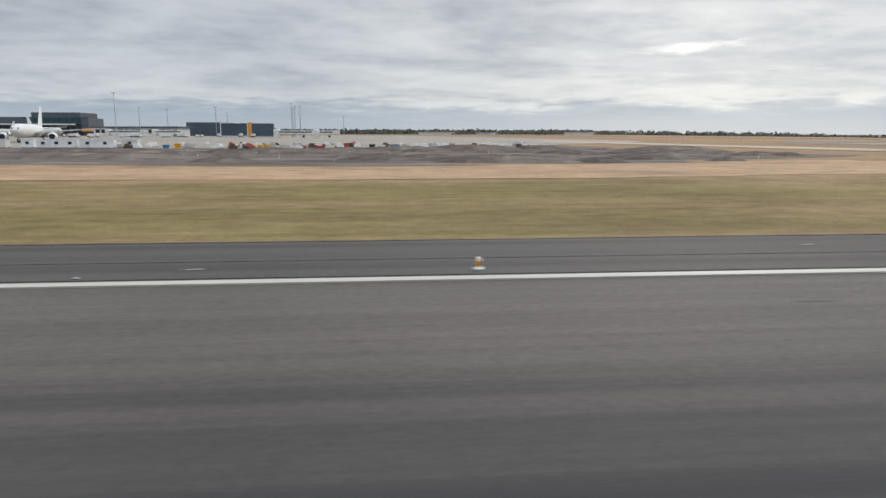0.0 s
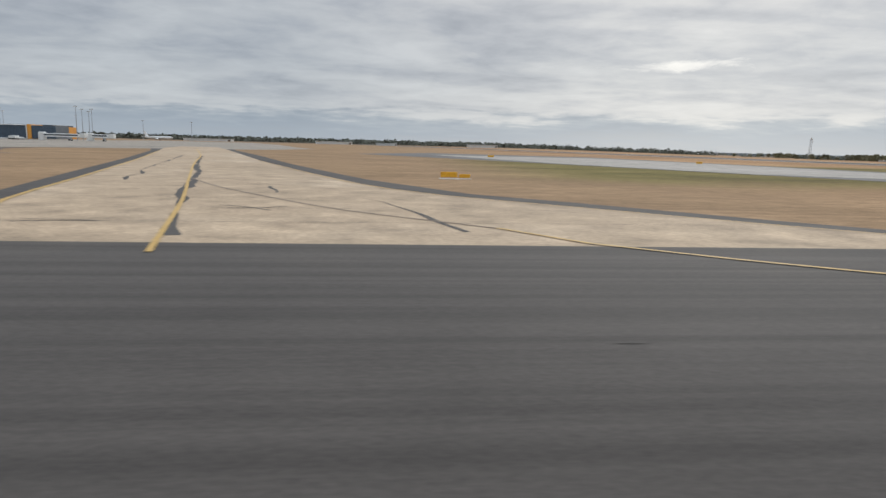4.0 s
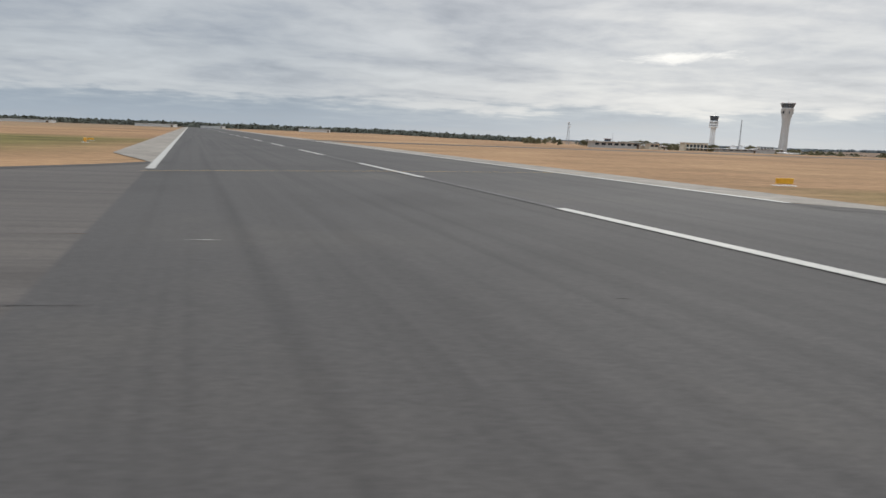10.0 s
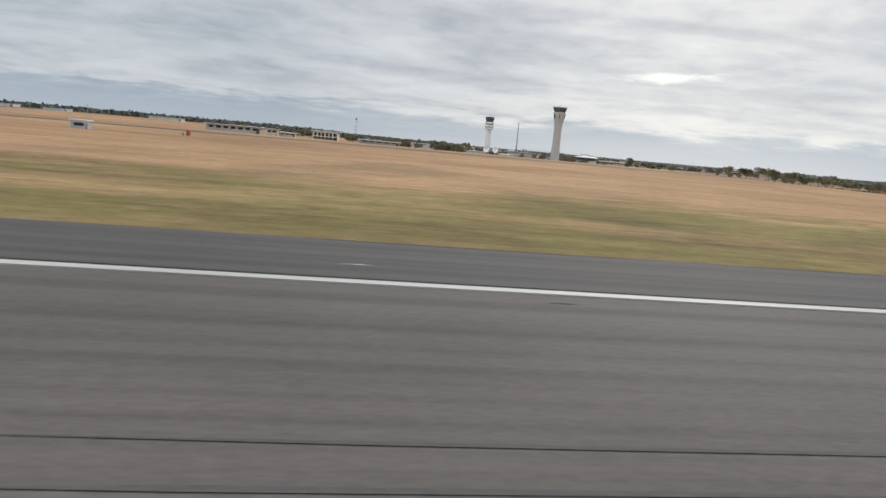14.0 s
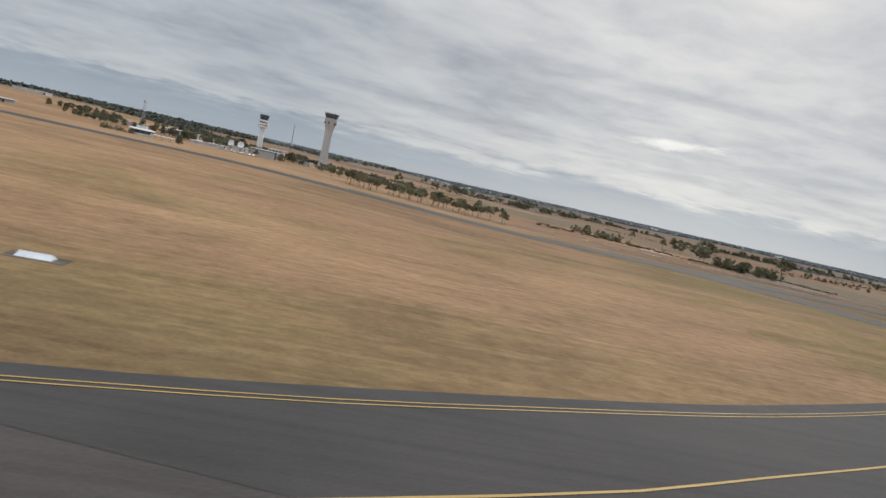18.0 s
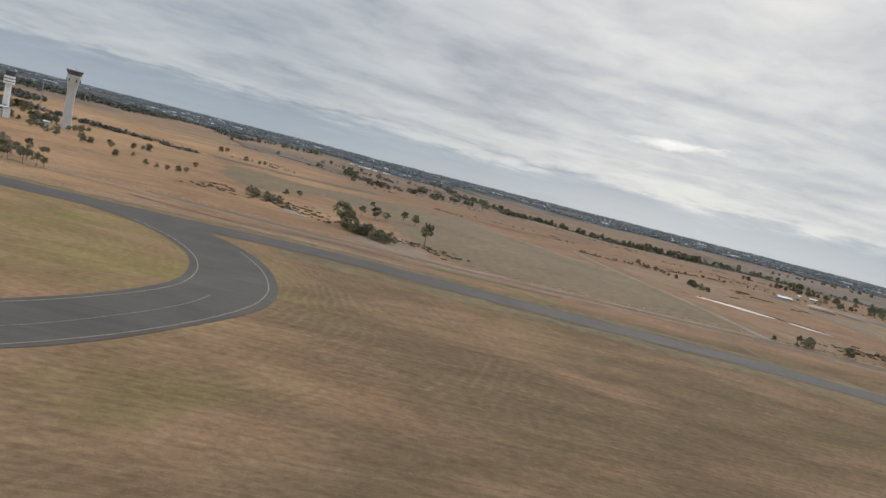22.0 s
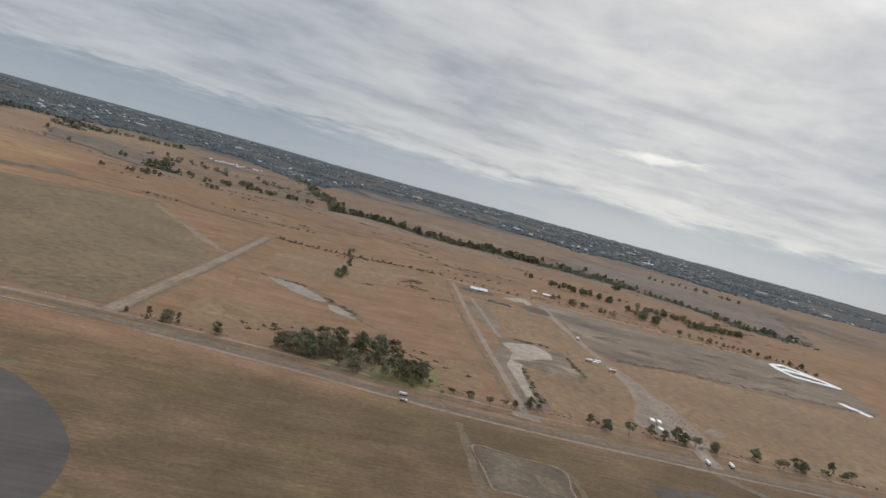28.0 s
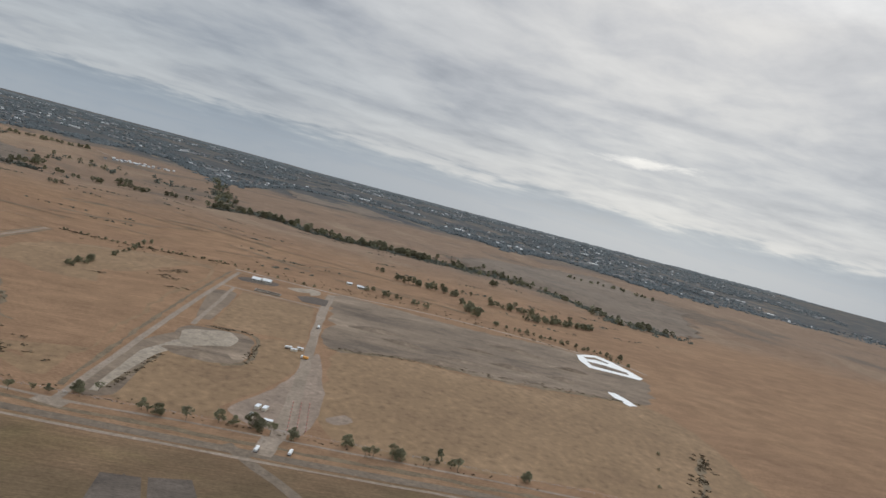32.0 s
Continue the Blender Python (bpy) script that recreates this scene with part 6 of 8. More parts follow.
def far_woods():
    """Joined low clumps: wood belts, suburb gardens and hedgerows out to the horizon."""
    rnd = random.Random(9)
    base = [(0, 0, 1), (0.72, 0, 0.62), (0.22, 0.7, 0.55), (-0.6, 0.42, 0.66), (-0.58, -0.44, 0.5), (0.24, -0.7, 0.7), (0.95, 0.4, 0.05), (0.0, 1.0, 0.0), (-0.95, 0.4, 0.05), (-0.6, -0.85, 0.0), (0.6, -0.85, 0.05)]
    faces = [(0, 1, 2), (0, 2, 3), (0, 3, 4), (0, 4, 5), (0, 5, 1), (1, 6, 2), (2, 6, 7), (2, 7, 3), (3, 7, 8), (3, 8, 4), (4, 8, 9), (4, 9, 5), (5, 9, 10), (5, 10, 1), (1, 10, 6)]
    b, far = Build(), Build()

    def bough(x, y, w, h):
        """A tree of leaf sprays, seen from afar."""
        z = hgt(x, y)
        for _ in range(15):
            a, d = rnd.uniform(0, 6.28), w * rnd.random() ** 0.5
            px, py, pz = x + math.cos(a) * d, y + math.sin(a) * d, z + h * rnd.uniform(0.12, 1.0) * (1 - 0.45 * (d / w) ** 2)
            ux, uy, uz = rnd.gauss(0, 1), rnd.gauss(0, 1), rnd.gauss(0, 0.7)
            k = w * rnd.uniform(0.22, 0.46) / math.sqrt(ux * ux + uy * uy + uz * uz)
            q = Vector((ux, uy, uz)) * k
            r = q.orthogonal() * rnd.uniform(0.5, 0.9)
            c = Vector((px, py, pz))
            b.add([c - q, c - r * 0.8, c + q, c + r], [(0, 1, 2, 3)])

    def clump(x, y, w, h):
        if y < 1150:
            return bough(x, y, w * 0.8, h)
        a = rnd.uniform(0, 6.28)
        ca, sa = math.cos(a), math.sin(a)
        z = hgt(x, y) - 0.3
        vs = []
        for p in base:
            k = rnd.uniform(0.75, 1.25)
            vs.append((x + (p[0] * ca - p[1] * sa) * w * k, y + (p[0] * sa + p[1] * ca) * w * k, z + p[2] * h * rnd.uniform(0.8, 1.2)))
        # clumps beyond y 1000 go to the mesh with haze in its colour
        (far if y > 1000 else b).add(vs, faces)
    # belt of woods behind the airfield, thick to the left
    for i in range(2500):
        x = rnd.uniform(-900, 385)
        y = rnd.gauss(925 + 0.12 * x + 0.9 * max(0.0, x - 270), 34 if x < 60 else 62)
        clump(x, y, rnd.uniform(4, 9), rnd.uniform(3.5, 7.5))
    for i in range(190):
        u = rnd.random()
        x = 440 + 156 * u
        clump(x, between(((440, 486), (495, 477), (519, 466), (538, 465), (565, 454), (583, 435), (600, 440)), x) + rnd.gauss(0, 6 - 4.5 * u), rnd.uniform(2.2, 4) * (1.2 - 0.6 * u), rnd.uniform(2.2, 4) * (1.2 - 0.6 * u))
    for i in range(40):
        x = rnd.uniform(640, 900)
        clump(x, rnd.gauss(930 + 0.3 * (x - 700), 22), rnd.uniform(3, 6), rnd.uniform(3, 6))
    # dark belt beyond the service sheds
    for i in range(170):
        u = rnd.random()
        clump(296 + 128 * u + rnd.gauss(0, 7), 704 - 116 * u + rnd.gauss(0, 9), rnd.uniform(3, 6), rnd.uniform(3.4, 6))
    # suburb gardens
    for i in range(27000):
        u = rnd.random()
        x0 = rnd.uniform(-1, 1)
        y = 1200 + 2900 * u ** 1.5
        x = 750 + x0 * (950 + 0.62 * y)
        over = y - suburb_edge(x) - 90 * noise.noise(Vector((x / 60, y / 90, 1.7)))
        if over > 0 and (over < 200 or noise.noise(Vector((x / 260, y / 420, 0.3))) > -0.16):
            clump(x, y, rnd.uniform(2.8, 6) * (1 + u), rnd.uniform(2.0, 4.4) * (1 + 0.4 * u))
    # wooded fringe in folds of the land before the suburb
    for i in range(900):
        x = rnd.uniform(360, 1900)
        clump(x, suburb_edge(x) + rnd.gauss(10, 26), rnd.uniform(4, 8), rnd.uniform(3.5, 6.5))
    for cx, cy, rx, ry, n in ((438, 1133, 26, 12, 40), (497, 1074, 22, 10, 36), (504, 1000, 14, 8, 22), (373, 1449, 40, 30, 60), (707, 750, 16, 6, 22)):
        for i in range(n):
            clump(cx + rnd.gauss(0, rx), cy + rnd.gauss(0, ry), rnd.uniform(3, 6), rnd.uniform(3, 5.5))
    # creek side scrub
    for i in range(900):
        x = rnd.uniform(892, 1300)
        clump(x, creek_line(x) + rnd.gauss(0, 9), rnd.uniform(2.0, 4.0), rnd.uniform(1.6, 3.4))
    for x0, y0, x1, y1, n in ((905, 850, 864, 1035, 110), (864, 1035, 808, 1290, 110), (1332, 790, 1354, 623, 120), (1354, 623, 1430, 610, 80)):
        for i in range(n):
            u = rnd.random()
            clump(x0 + (x1 - x0) * u + rnd.gauss(0, 8), y0 + (y1 - y0) * u + rnd.gauss(0, 10), rnd.uniform(2, 4.5), rnd.uniform(1.5, 3.5))
    # shrubs in the gullies of the hills
    for k in range(60):
        cx, cy, a = rnd.uniform(560, 1330), rnd.uniform(450, 900), rnd.uniform(-0.6, 0.6)
        for i in range(9):
            u = rnd.gauss(0, 11)
            bough(cx + math.cos(a) * u + rnd.gauss(0, 1.5), cy + math.sin(a) * u + rnd.gauss(0, 1.5), rnd.uniform(0.6, 1.5), rnd.uniform(0.5, 1.4))
    # horizon belt
    for i in range(2000):
        x = rnd.uniform(-3400, 4600)
        y = rnd.uniform(4200, 4650) - abs(x - 500) * 0.06
        clump(x, y, rnd.uniform(20, 40), rnd.uniform(5, 9))
    tagged(new("far_woods", b.mesh("far_woods", WOODS)), "dark belts of far trees and leafy suburbs", "woods", "", "stuff")
    tagged(new("hazy_woods", far.mesh("hazy_woods", HAZEWOODS)), "woods and leafy suburbs towards the horizon, haze in their bluish colour", "woods", "", "stuff")
    # houses between the gardens
    r, w, pale = Build(), Build(), Build()
    for i in range(3800):
        u = rnd.random()
        y = 1230 + 2700 * u ** 1.4
        x = 750 + rnd.uniform(-1, 1) * (900 + 0.62 * y)
        hamlet = i < 40
        if hamlet:
            x, y = 683 + 63 * u + rnd.gauss(0, 5), 1074 + 114 * u + rnd.gauss(0, 16)
        if hamlet or (y > suburb_edge(x) + 25 and noise.noise(Vector((x / 260, y / 420, 0.3))) > -0.16 and noise.noise(Vector((x / 90, y / 160, 5.3))) > -0.08):
            z = hgt(x, y)
            lx, ly, h = rnd.uniform(2.6, 4.6), rnd.uniform(2.0, 3.2), rnd.uniform(1.8, 2.6)
            big = rnd.random() < 0.07
            if hamlet:
                lx, ly, h, big = lx * 0.5, ly * 0.5, h * 0.6, False
            if big:
                lx, ly, h = lx * 4, ly * 3, h * 1.6
            w.box(x - lx, y - ly, z - 1, x + lx, y + ly, z + h)
            (pale if i % 5 == 0 or (hamlet and i % 2) else r).gable(x - lx, y - ly, z + h + 0.02, x + lx, y + ly, z + h + (0.8 if big else 1.2), 0.3)
    for i in range(40):
        x, y = rnd.uniform(-1500, 3600), rnd.uniform(3400, 4150)
        z, lx = hgt(x, y), rnd.uniform(8, 30)
        w.box(x - lx, y - 9, z - 1, x + lx, y + 9, z + rnd.uniform(3.0, 5.0))
    tagged(new("pale_house_roofs", pale.mesh("pale_house_roofs", OFFWHITE)), "pale tin roofs of a far suburb", "houses", "", "stuff")
    tagged(new("far_house_roofs", r.mesh("far_house_roofs", TILE)), "pale and terracotta roofs of a far suburb", "houses", "", "stuff")
    tagged(new("far_house_walls", w.mesh("far_house_walls", GREYWALL)), "grey walls of a far suburb", "houses", "", "stuff")


far_woods()

# ---- airfield furniture ----


def edge_lights():
    t = thing("runway_light", "elevated yellow runway edge light on a white base plate", "light", "runway edge lights")
    part("base_plate", Build().lathe([(0.25, 0.0), (0.25, 0.04), (0.21, 0.06)], 12), OFFWHITE, t, "weathered white base plate")
    part("stem", Build().lathe([(0.07, 0.07), (0.06, 0.22), (0.10, 0.24)], 8), YELLOW, t)
    part("body", Build().lathe([(0.10, 0.24), (0.15, 0.28), (0.15, 0.38), (0.11, 0.40)], 10), ORANGE, t)
    part("lens", Build().lathe([(0.10, 0.40), (0.11, 0.46), (0.08, 0.53), (0.03, 0.56)], 10), WHITE, t, "clear dome lens")
    xs = [1.8, 34.4, 66.9, -30.7, 352.3, 380.4, 408.6, 436.0, 463.4, 490.5]
    place(t, xs[0], 12.2, 0.042, 0, 0.43)
    for x in xs[1:]:
        again(t, x, 12.2, 0.042)
    i = thing("inset_light", "flat steel light fitting set into the asphalt", "light", "inset lights")
    part("rim", Build().lathe([(0.24, 0.0), (0.24, 0.015), (0.18, 0.025)], 12), STEEL, i)
    part("lens", Build().box(-0.10, -0.06, 0.02, 0.10, 0.06, 0.035, 0.01), GREYWALL, i, "clear glass lens")
    first = True
    for x, y in ((-5.6, 11.9), (22.8, 11.9), (36.7, 11.9), (50.4, 11.9), (77, 11.9), (197.3, 12.6), (208.9, 12.8), (200.4, 9.9), (203.7, 7.5), (230.2, 13.6), (230.9, 9.5), (231.8, 9.9), (231.4, 7.3), (236.7, 12.9), (80.1, 6.4), (80.2, 5.6), (80.3, 4.8), (396, 11.95), (372, 11.95), (507, 14.2)):
        if first:
            place(i, x, y, 0.06, 0, 0.25)
            first = False
        else:
            again(i, x, y, 0.06)


edge_lights()


def sign(name, label, w, h, face, rows=2, legs=2, bar=None, group="airfield signs"):
    """A guidance sign: cabinet, face panel with unreadable bars, legs on a concrete pad."""
    t = thing(name, label, "sign", group)
    part("pad", Build().box(-w * 0.6, -0.35, 0, w * 0.6, 0.35, 0.05, 0.01), OFFWHITE, t, "concrete pad")
    for k in range(legs):
        x = (-0.5 + (k + 0.5) / legs) * w
        part("leg", Build().tube((x, 0, 0.04), (x, 0, 0.2), 0.035, n=6), STEEL, t)
    part("cabinet", Build().box(-w / 2, -0.1, 0.18, w / 2, 0.1, 0.18 + h, 0.02), face, t)
    p = part("face", Build().box(-w / 2 + 0.04, -0.112, 0.22, w / 2 - 0.04, -0.1, 0.14 + h), face, t)
    for r in range(rows):
        x = -w * 0.3 + w * 0.6 * r / max(1, rows - 1)
        part("bar", Build().box(x - w * 0.09, -0.12, 0.18 + h * 0.3, x + w * 0.09, -0.112, 0.18 + h * 0.7), bar or BLACK, p)
    return t


def signs():
    y = sign("taxi_sign", "plain yellow taxiway guidance sign in the grass", 1.6, 0.5, YELLOW, 0, 3)
    place(y, 111.0, 49.7, None, 0, 0.82)
    for x, yy, r, k in ((112.3, 50.2, 0, 0.55), (200.3, 53.4, 0, 0.86), (202.2, 54.1, 0, 0.62), (160.6, 55, 0, 0.86), (255.6, 40.2, 12, 0.72), (309.4, 40.6, 0, 0.78), (241.5, 96, 0, 0.5), (168, 120, 0, 0.8), (130, 140, 0, 0.8)):
        again(y, x, yy, None, r, k)
    b = sign("runway_sign", "dark brown runway sign with pale bars in dry grass", 1.15, 0.72, BROWN, 2, 2, CREAM)
    place(b, 246.9, 28.4, None, -52, 0.62)
    r = sign("stop_sign", "orange-red runway hold sign on a wide pale pad", 1.0, 0.9, ORANGE, 2, 2, RED)
    place(r, 327.5, 21.4, None, 82, 0.58)
    # two slanted boards on one slab beside the runway end
    t = thing("marker_boards", "two orange marker boards on a concrete slab", "sign")
    part("slab", Build().box(-2.6, -0.55, 0, 2.6, 0.55, 0.07, 0.02), KERB, t, "stained concrete slab")
    for k in (-1.25, 1.25):
        p = part("board", Build().box(k - 0.95, -0.08, 0.1, k + 0.95, 0.08, 0.62, 0.02), ORANGE, t)
        for q in (-0.7, 0.7):
            part("post", Build().box(k + q - 0.05, -0.05, 0.07, k + q + 0.05, 0.05, 0.12), STEEL, p)
    place(t, 647.7, 35.8, None, -36, 0.66)
    t = thing("concrete_lid", "square concrete pit lid in the grass", "pit lid")
    part("rim", Build().box(-1.1, -0.8, 0, 1.1, 0.8, 0.08, 0.02), KERB, t)
    part("lid", Build().box(-0.9, -0.6, 0.08, 0.9, 0.6, 0.11, 0.01), STEEL, t)
    place(t, 634.3, 36.6, None, -36, 0.55)
    # striped posts
    t = thing("marker_post", "orange marker post on a pale concrete foot", "post", "marker posts")
    part("foot", Build().box(-0.34, -0.2, 0, 0.34, 0.2, 0.05, 0.02), OFFWHITE, t)
    part("post", Build().box(-0.10, -0.05, 0.05, 0.10, 0.05, 0.62, 0.02), ORANGE, t)
    for k in (-0.24, 0.24):
        part("panel", Build().box(-0.05, k - 0.17, 0.2, 0.05, k + 0.17, 0.62, 0.02), YELLOW, t, "yellow side panel")
    place(t, 223.0, 21.0)
    for x, yy in ((245, 86),):
        again(t, x, yy)


signs()


def gable_markers():
    t = thing("strip_marker", "white gable-shaped runway strip marker lying in grass", "marker", "strip markers")
    b = Build()
    b.add([(-0.95, -0.42, 0.02), (0.95, -0.42, 0.02), (0.95, 0.42, 0.02), (-0.95, 0.42, 0.02), (-0.85, 0, 0.29), (0.85, 0, 0.29)], [(0, 1, 5, 4), (2, 3, 4, 5), (0, 4, 3), (1, 2, 5), (3, 2, 1, 0)])
    part("body", b, WHITE, t)
    part("ridge", Build().tube((-0.86, 0, 0.28), (0.86, 0, 0.28), 0.025, n=6), OFFWHITE, t)
    part("foot", Build().box(-1.5, -0.75, 0, 1.7, 0.7, 0.022), EARTH, t, "bare earth-stained footing")
    place(t, 53.4, 36.9, None, 0, 0.95)
    for x, y, r in ((244.4, 33.7, 4), (321.9, 35.2, 78), (323.9, 35.6, 2), (468.2, 34.6, 4), (549.3, 29.8, 4)):
        again(t, x, y, None, r, 0.84 if x > 500 else None)


gable_markers()


def strip_fittings():
    """A fitting box on legs and flat concrete pit covers in the grass of the island."""
    t = thing("equipment_box", "small weathered equipment box on legs in dry grass", "box")
    part("body", Build().box(-0.36, -0.12, 0.12, 0.36, 0.12, 0.46, 0.02), CREAM, t)
    part("panel", Build().box(-0.29, -0.13, 0.18, 0.29, -0.115, 0.40), TRACK, t, "faded brown front panel")
    for x in (-0.28, 0.28):
        part("leg", Build().box(x - 0.03, -0.04, 0, x + 0.03, 0.04, 0.13), STEEL, t)
    place(t, 233.5, 29.4, None, 3)
    c = thing("pit_cover", "flat concrete pit cover in grass", "cover", "pit covers")
    part("slab", Build().box(-0.5, -0.3, 0, 0.5, 0.3, 0.05, 0.02), PALE, c)
    part("lid", Build().box(-0.3, -0.2, 0.05, 0.3, 0.2, 0.065, 0.01), STEEL, c)
    place(c, 223.1, 17.5, None, 4, 0.5)
    for x, y, k in ((229.6, 46.4, 1.3), (231.6, 46.0, 1.6), (227.8, 50.6, 1.2)):
        again(c, x, y, None, 3, k)


strip_fittings()


def cones():
    t = thing("traffic_cone", "red and white hazard cone across the closed taxiway", "cone", "row of hazard cones")
    part("base", Build().box(-0.26, -0.26, 0, 0.26, 0.26, 0.06, 0.02), WHITE, t, "white square base")
    part("cone", Build().lathe([(0.20, 0.06), (0.12, 0.26)], 10), WHITE, t)
    part("band", Build().lathe([(0.122, 0.26), (0.085, 0.36)], 10), RED, t, "red band")
    part("tip", Build().lathe([(0.085, 0.36), (0.04, 0.48)], 10), RED, t)
    xs = (172.3, 174.0, 175.4, 176.8, 178.0, 179.4, 181.2, 182.4, 184.1, 185.6, 187.0, 188.2, 189.3, 191.1, 192.3, 193.5, 194.8, 196.2, 197.9, 199.3, 200.8, 201.6, 202.5, 203.6, 204.8, 206.2)
    for i, x in enumerate(xs):
        y = 35.7 + 0.33 * (x - 172.3) if x < 180 else 38.2 - 1.9 * sstep(180, 200, x)
        if i == 0:
            place(t, x, y, 0.06, 0, 0.8)
        else:
            again(t, x, y, 0.06, (i * 47) % 90)


cones()

# ---- control towers and airfield buildings ----


def new_tower():
    t = thing("control_tower", "tall pale concrete control tower with a flared head", "tower")
    sh = Build()
    prof = [(3.0, -4.6), (2.9, -1.0), (2.6, 4), (2.3, 12), (2.25, 18), (2.6, 22), (3.3, 25.5), (3.75, 28.2)]
    n = 12
    vs = []
    for r, z in prof:
        for i in range(n):
            a = 2 * math.pi * (i + 0.5) / n
            rr = r * (1.0 if i % 3 else 0.92)
            vs.append((rr * math.cos(a), rr * math.sin(a), z))
    sh.add(vs, [(k * n + i, k * n + (i + 1) % n, k * n + n + (i + 1) % n, k * n + n + i) for k in range(len(prof) - 1) for i in range(n)] + [tuple(range(n * (len(prof) - 1), n * len(prof)))])
    part("shaft", sh, TOWER, t)
    for i in range(6):
        a = 2 * math.pi * i / 6 + 0.3
        c, s = math.cos(a), math.sin(a)
        part("slot_window", Build().box(2.95, -0.24, 25.2, 3.52, 0.24, 26.8, 0, pose(0, 0, 0, 0, 0, math.degrees(a))), GLASS, t, "dark slot window under the cab")
    part("neck", Build().lathe([(3.4, 28.2), (3.2, 28.7)], 16), GREYWALL, t)
    cab = part("cab", Build().lathe([(3.2, 28.7), (4.15, 31.2)], 16), CABGLASS, t, "dark outward-leaning glass cab")
    for i in range(16):
        a = 2 * math.pi * i / 16
        part("mullion", Build().tube((3.22 * math.cos(a), 3.22 * math.sin(a), 28.7), (4.17 * math.cos(a), 4.17 * math.sin(a), 31.2), 0.06, n=4), STEEL, cab)
    part("roof", Build().lathe([(4.3, 31.2), (4.3, 31.6), (3.0, 31.9)], 16), GREYWALL, t)
    part("antenna", Build().tube((0, 0, 31.9), (0, 0, 33.4), 0.06, n=5), STEEL, t)
    for i in range(6):
        a = math.pi * i / 3
        part("warning_lamp", Build().lathe([(0.18, 31.6), (0.22, 31.9), (0.1, 32.05)], 8, m=pose(3.9 * math.cos(a), 3.9 * math.sin(a), 0)), RED, t, "red warning lamp")
    part("entrance", Build().box(-5.5, -5, -4.4, 5.5, 5, -2.4, 0.05), OFFWHITE, t)
    place(t, 538.2, 379.5, -2.3)


def old_tower():
    t = thing("old_control_tower", "older white control tower with stacked round galleries", "tower")
    part("shaft", Build().lathe([(1.8, -4.6), (1.55, 14.2)], 16), WHITE, t)
    for z, r in ((14.2, 2.8), (15.8, 2.9), (17.5, 2.75)):
        part("gallery", Build().lathe([(r * 0.85, z), (r, z + 0.2), (r, z + 1.22), (r * 0.94, z + 1.27)], 18), WHITE, t)
        part("band", Build().lathe([(r * 0.86, z + 1.0), (r * 0.86, z + 1.62)], 18), GLASS, t, "dark window band")
    part("cab", Build().lathe([(2.3, 19.1), (2.75, 21.5)], 16), CABGLASS, t)
    part("roof", Build().lathe([(2.85, 21.5), (2.8, 21.75), (0.6, 22.0)], 16), PANEL, t)
    part("antenna", Build().tube((0.5, 0, 22), (0.5, 0, 24), 0.05, n=5), STEEL, t)
    place(t, 498.7, 394, -1.4)


new_tower()
old_tower()


def lattice(name, label, x, y, h, w, red=False):
    t = thing(name, label, "mast")
    for sx, sy in ((-1, -1), (1, -1), (1, 1), (-1, 1)):
        part("leg", Build().tube((sx * w, sy * w, -4.4), (sx * w * 0.35, sy * w * 0.35, h), 0.09, 0.05, 5), STEEL, t)
    n = 7
    b = Build()
    for k in range(n):
        z0, z1 = -3 + (h + 3) * k / n, -3 + (h + 3) * (k + 1) / n
        for (ax, ay), (cx, cy) in (((-1, -1), (1, -1)), ((1, -1), (1, 1)), ((1, 1), (-1, 1)), ((-1, 1), (-1, -1))):
            r0, r1 = w * (1 - 0.65 * k / n), w * (1 - 0.65 * (k + 1) / n)
            b.tube((ax * r0, ay * r0, z0), (cx * r1, cy * r1, z1), 0.04, n=4)
            b.tube((ax * r1, ay * r1, z1), (cx * r1, cy * r1, z1), 0.04, n=4)
    part("bracing", b, STEEL, t)
    return place(t, x, y, 0)


m = lattice("lattice_mast", "steel lattice radio mast with white dishes", 416.5, 437.6, 13.2, 1.0)
part("platform", Build().box(-1.0, -1.0, 12.4, 1.0, 1.0, 12.6), STEEL, m)
for k, z in enumerate((11.0, 12.8, 13.4)):
    part("dish", Build().lathe([(0.1, 0), (0.55, 0.25), (0.6, 0.3)], 12, m=pose(0.5 - k * 0.5, -0.7, z, 90, 0, 0)), WHITE, m, "white round dish")
lattice("slim_mast", "slim grey lattice mast behind the towers", 517, 393, 18.6, 0.42)


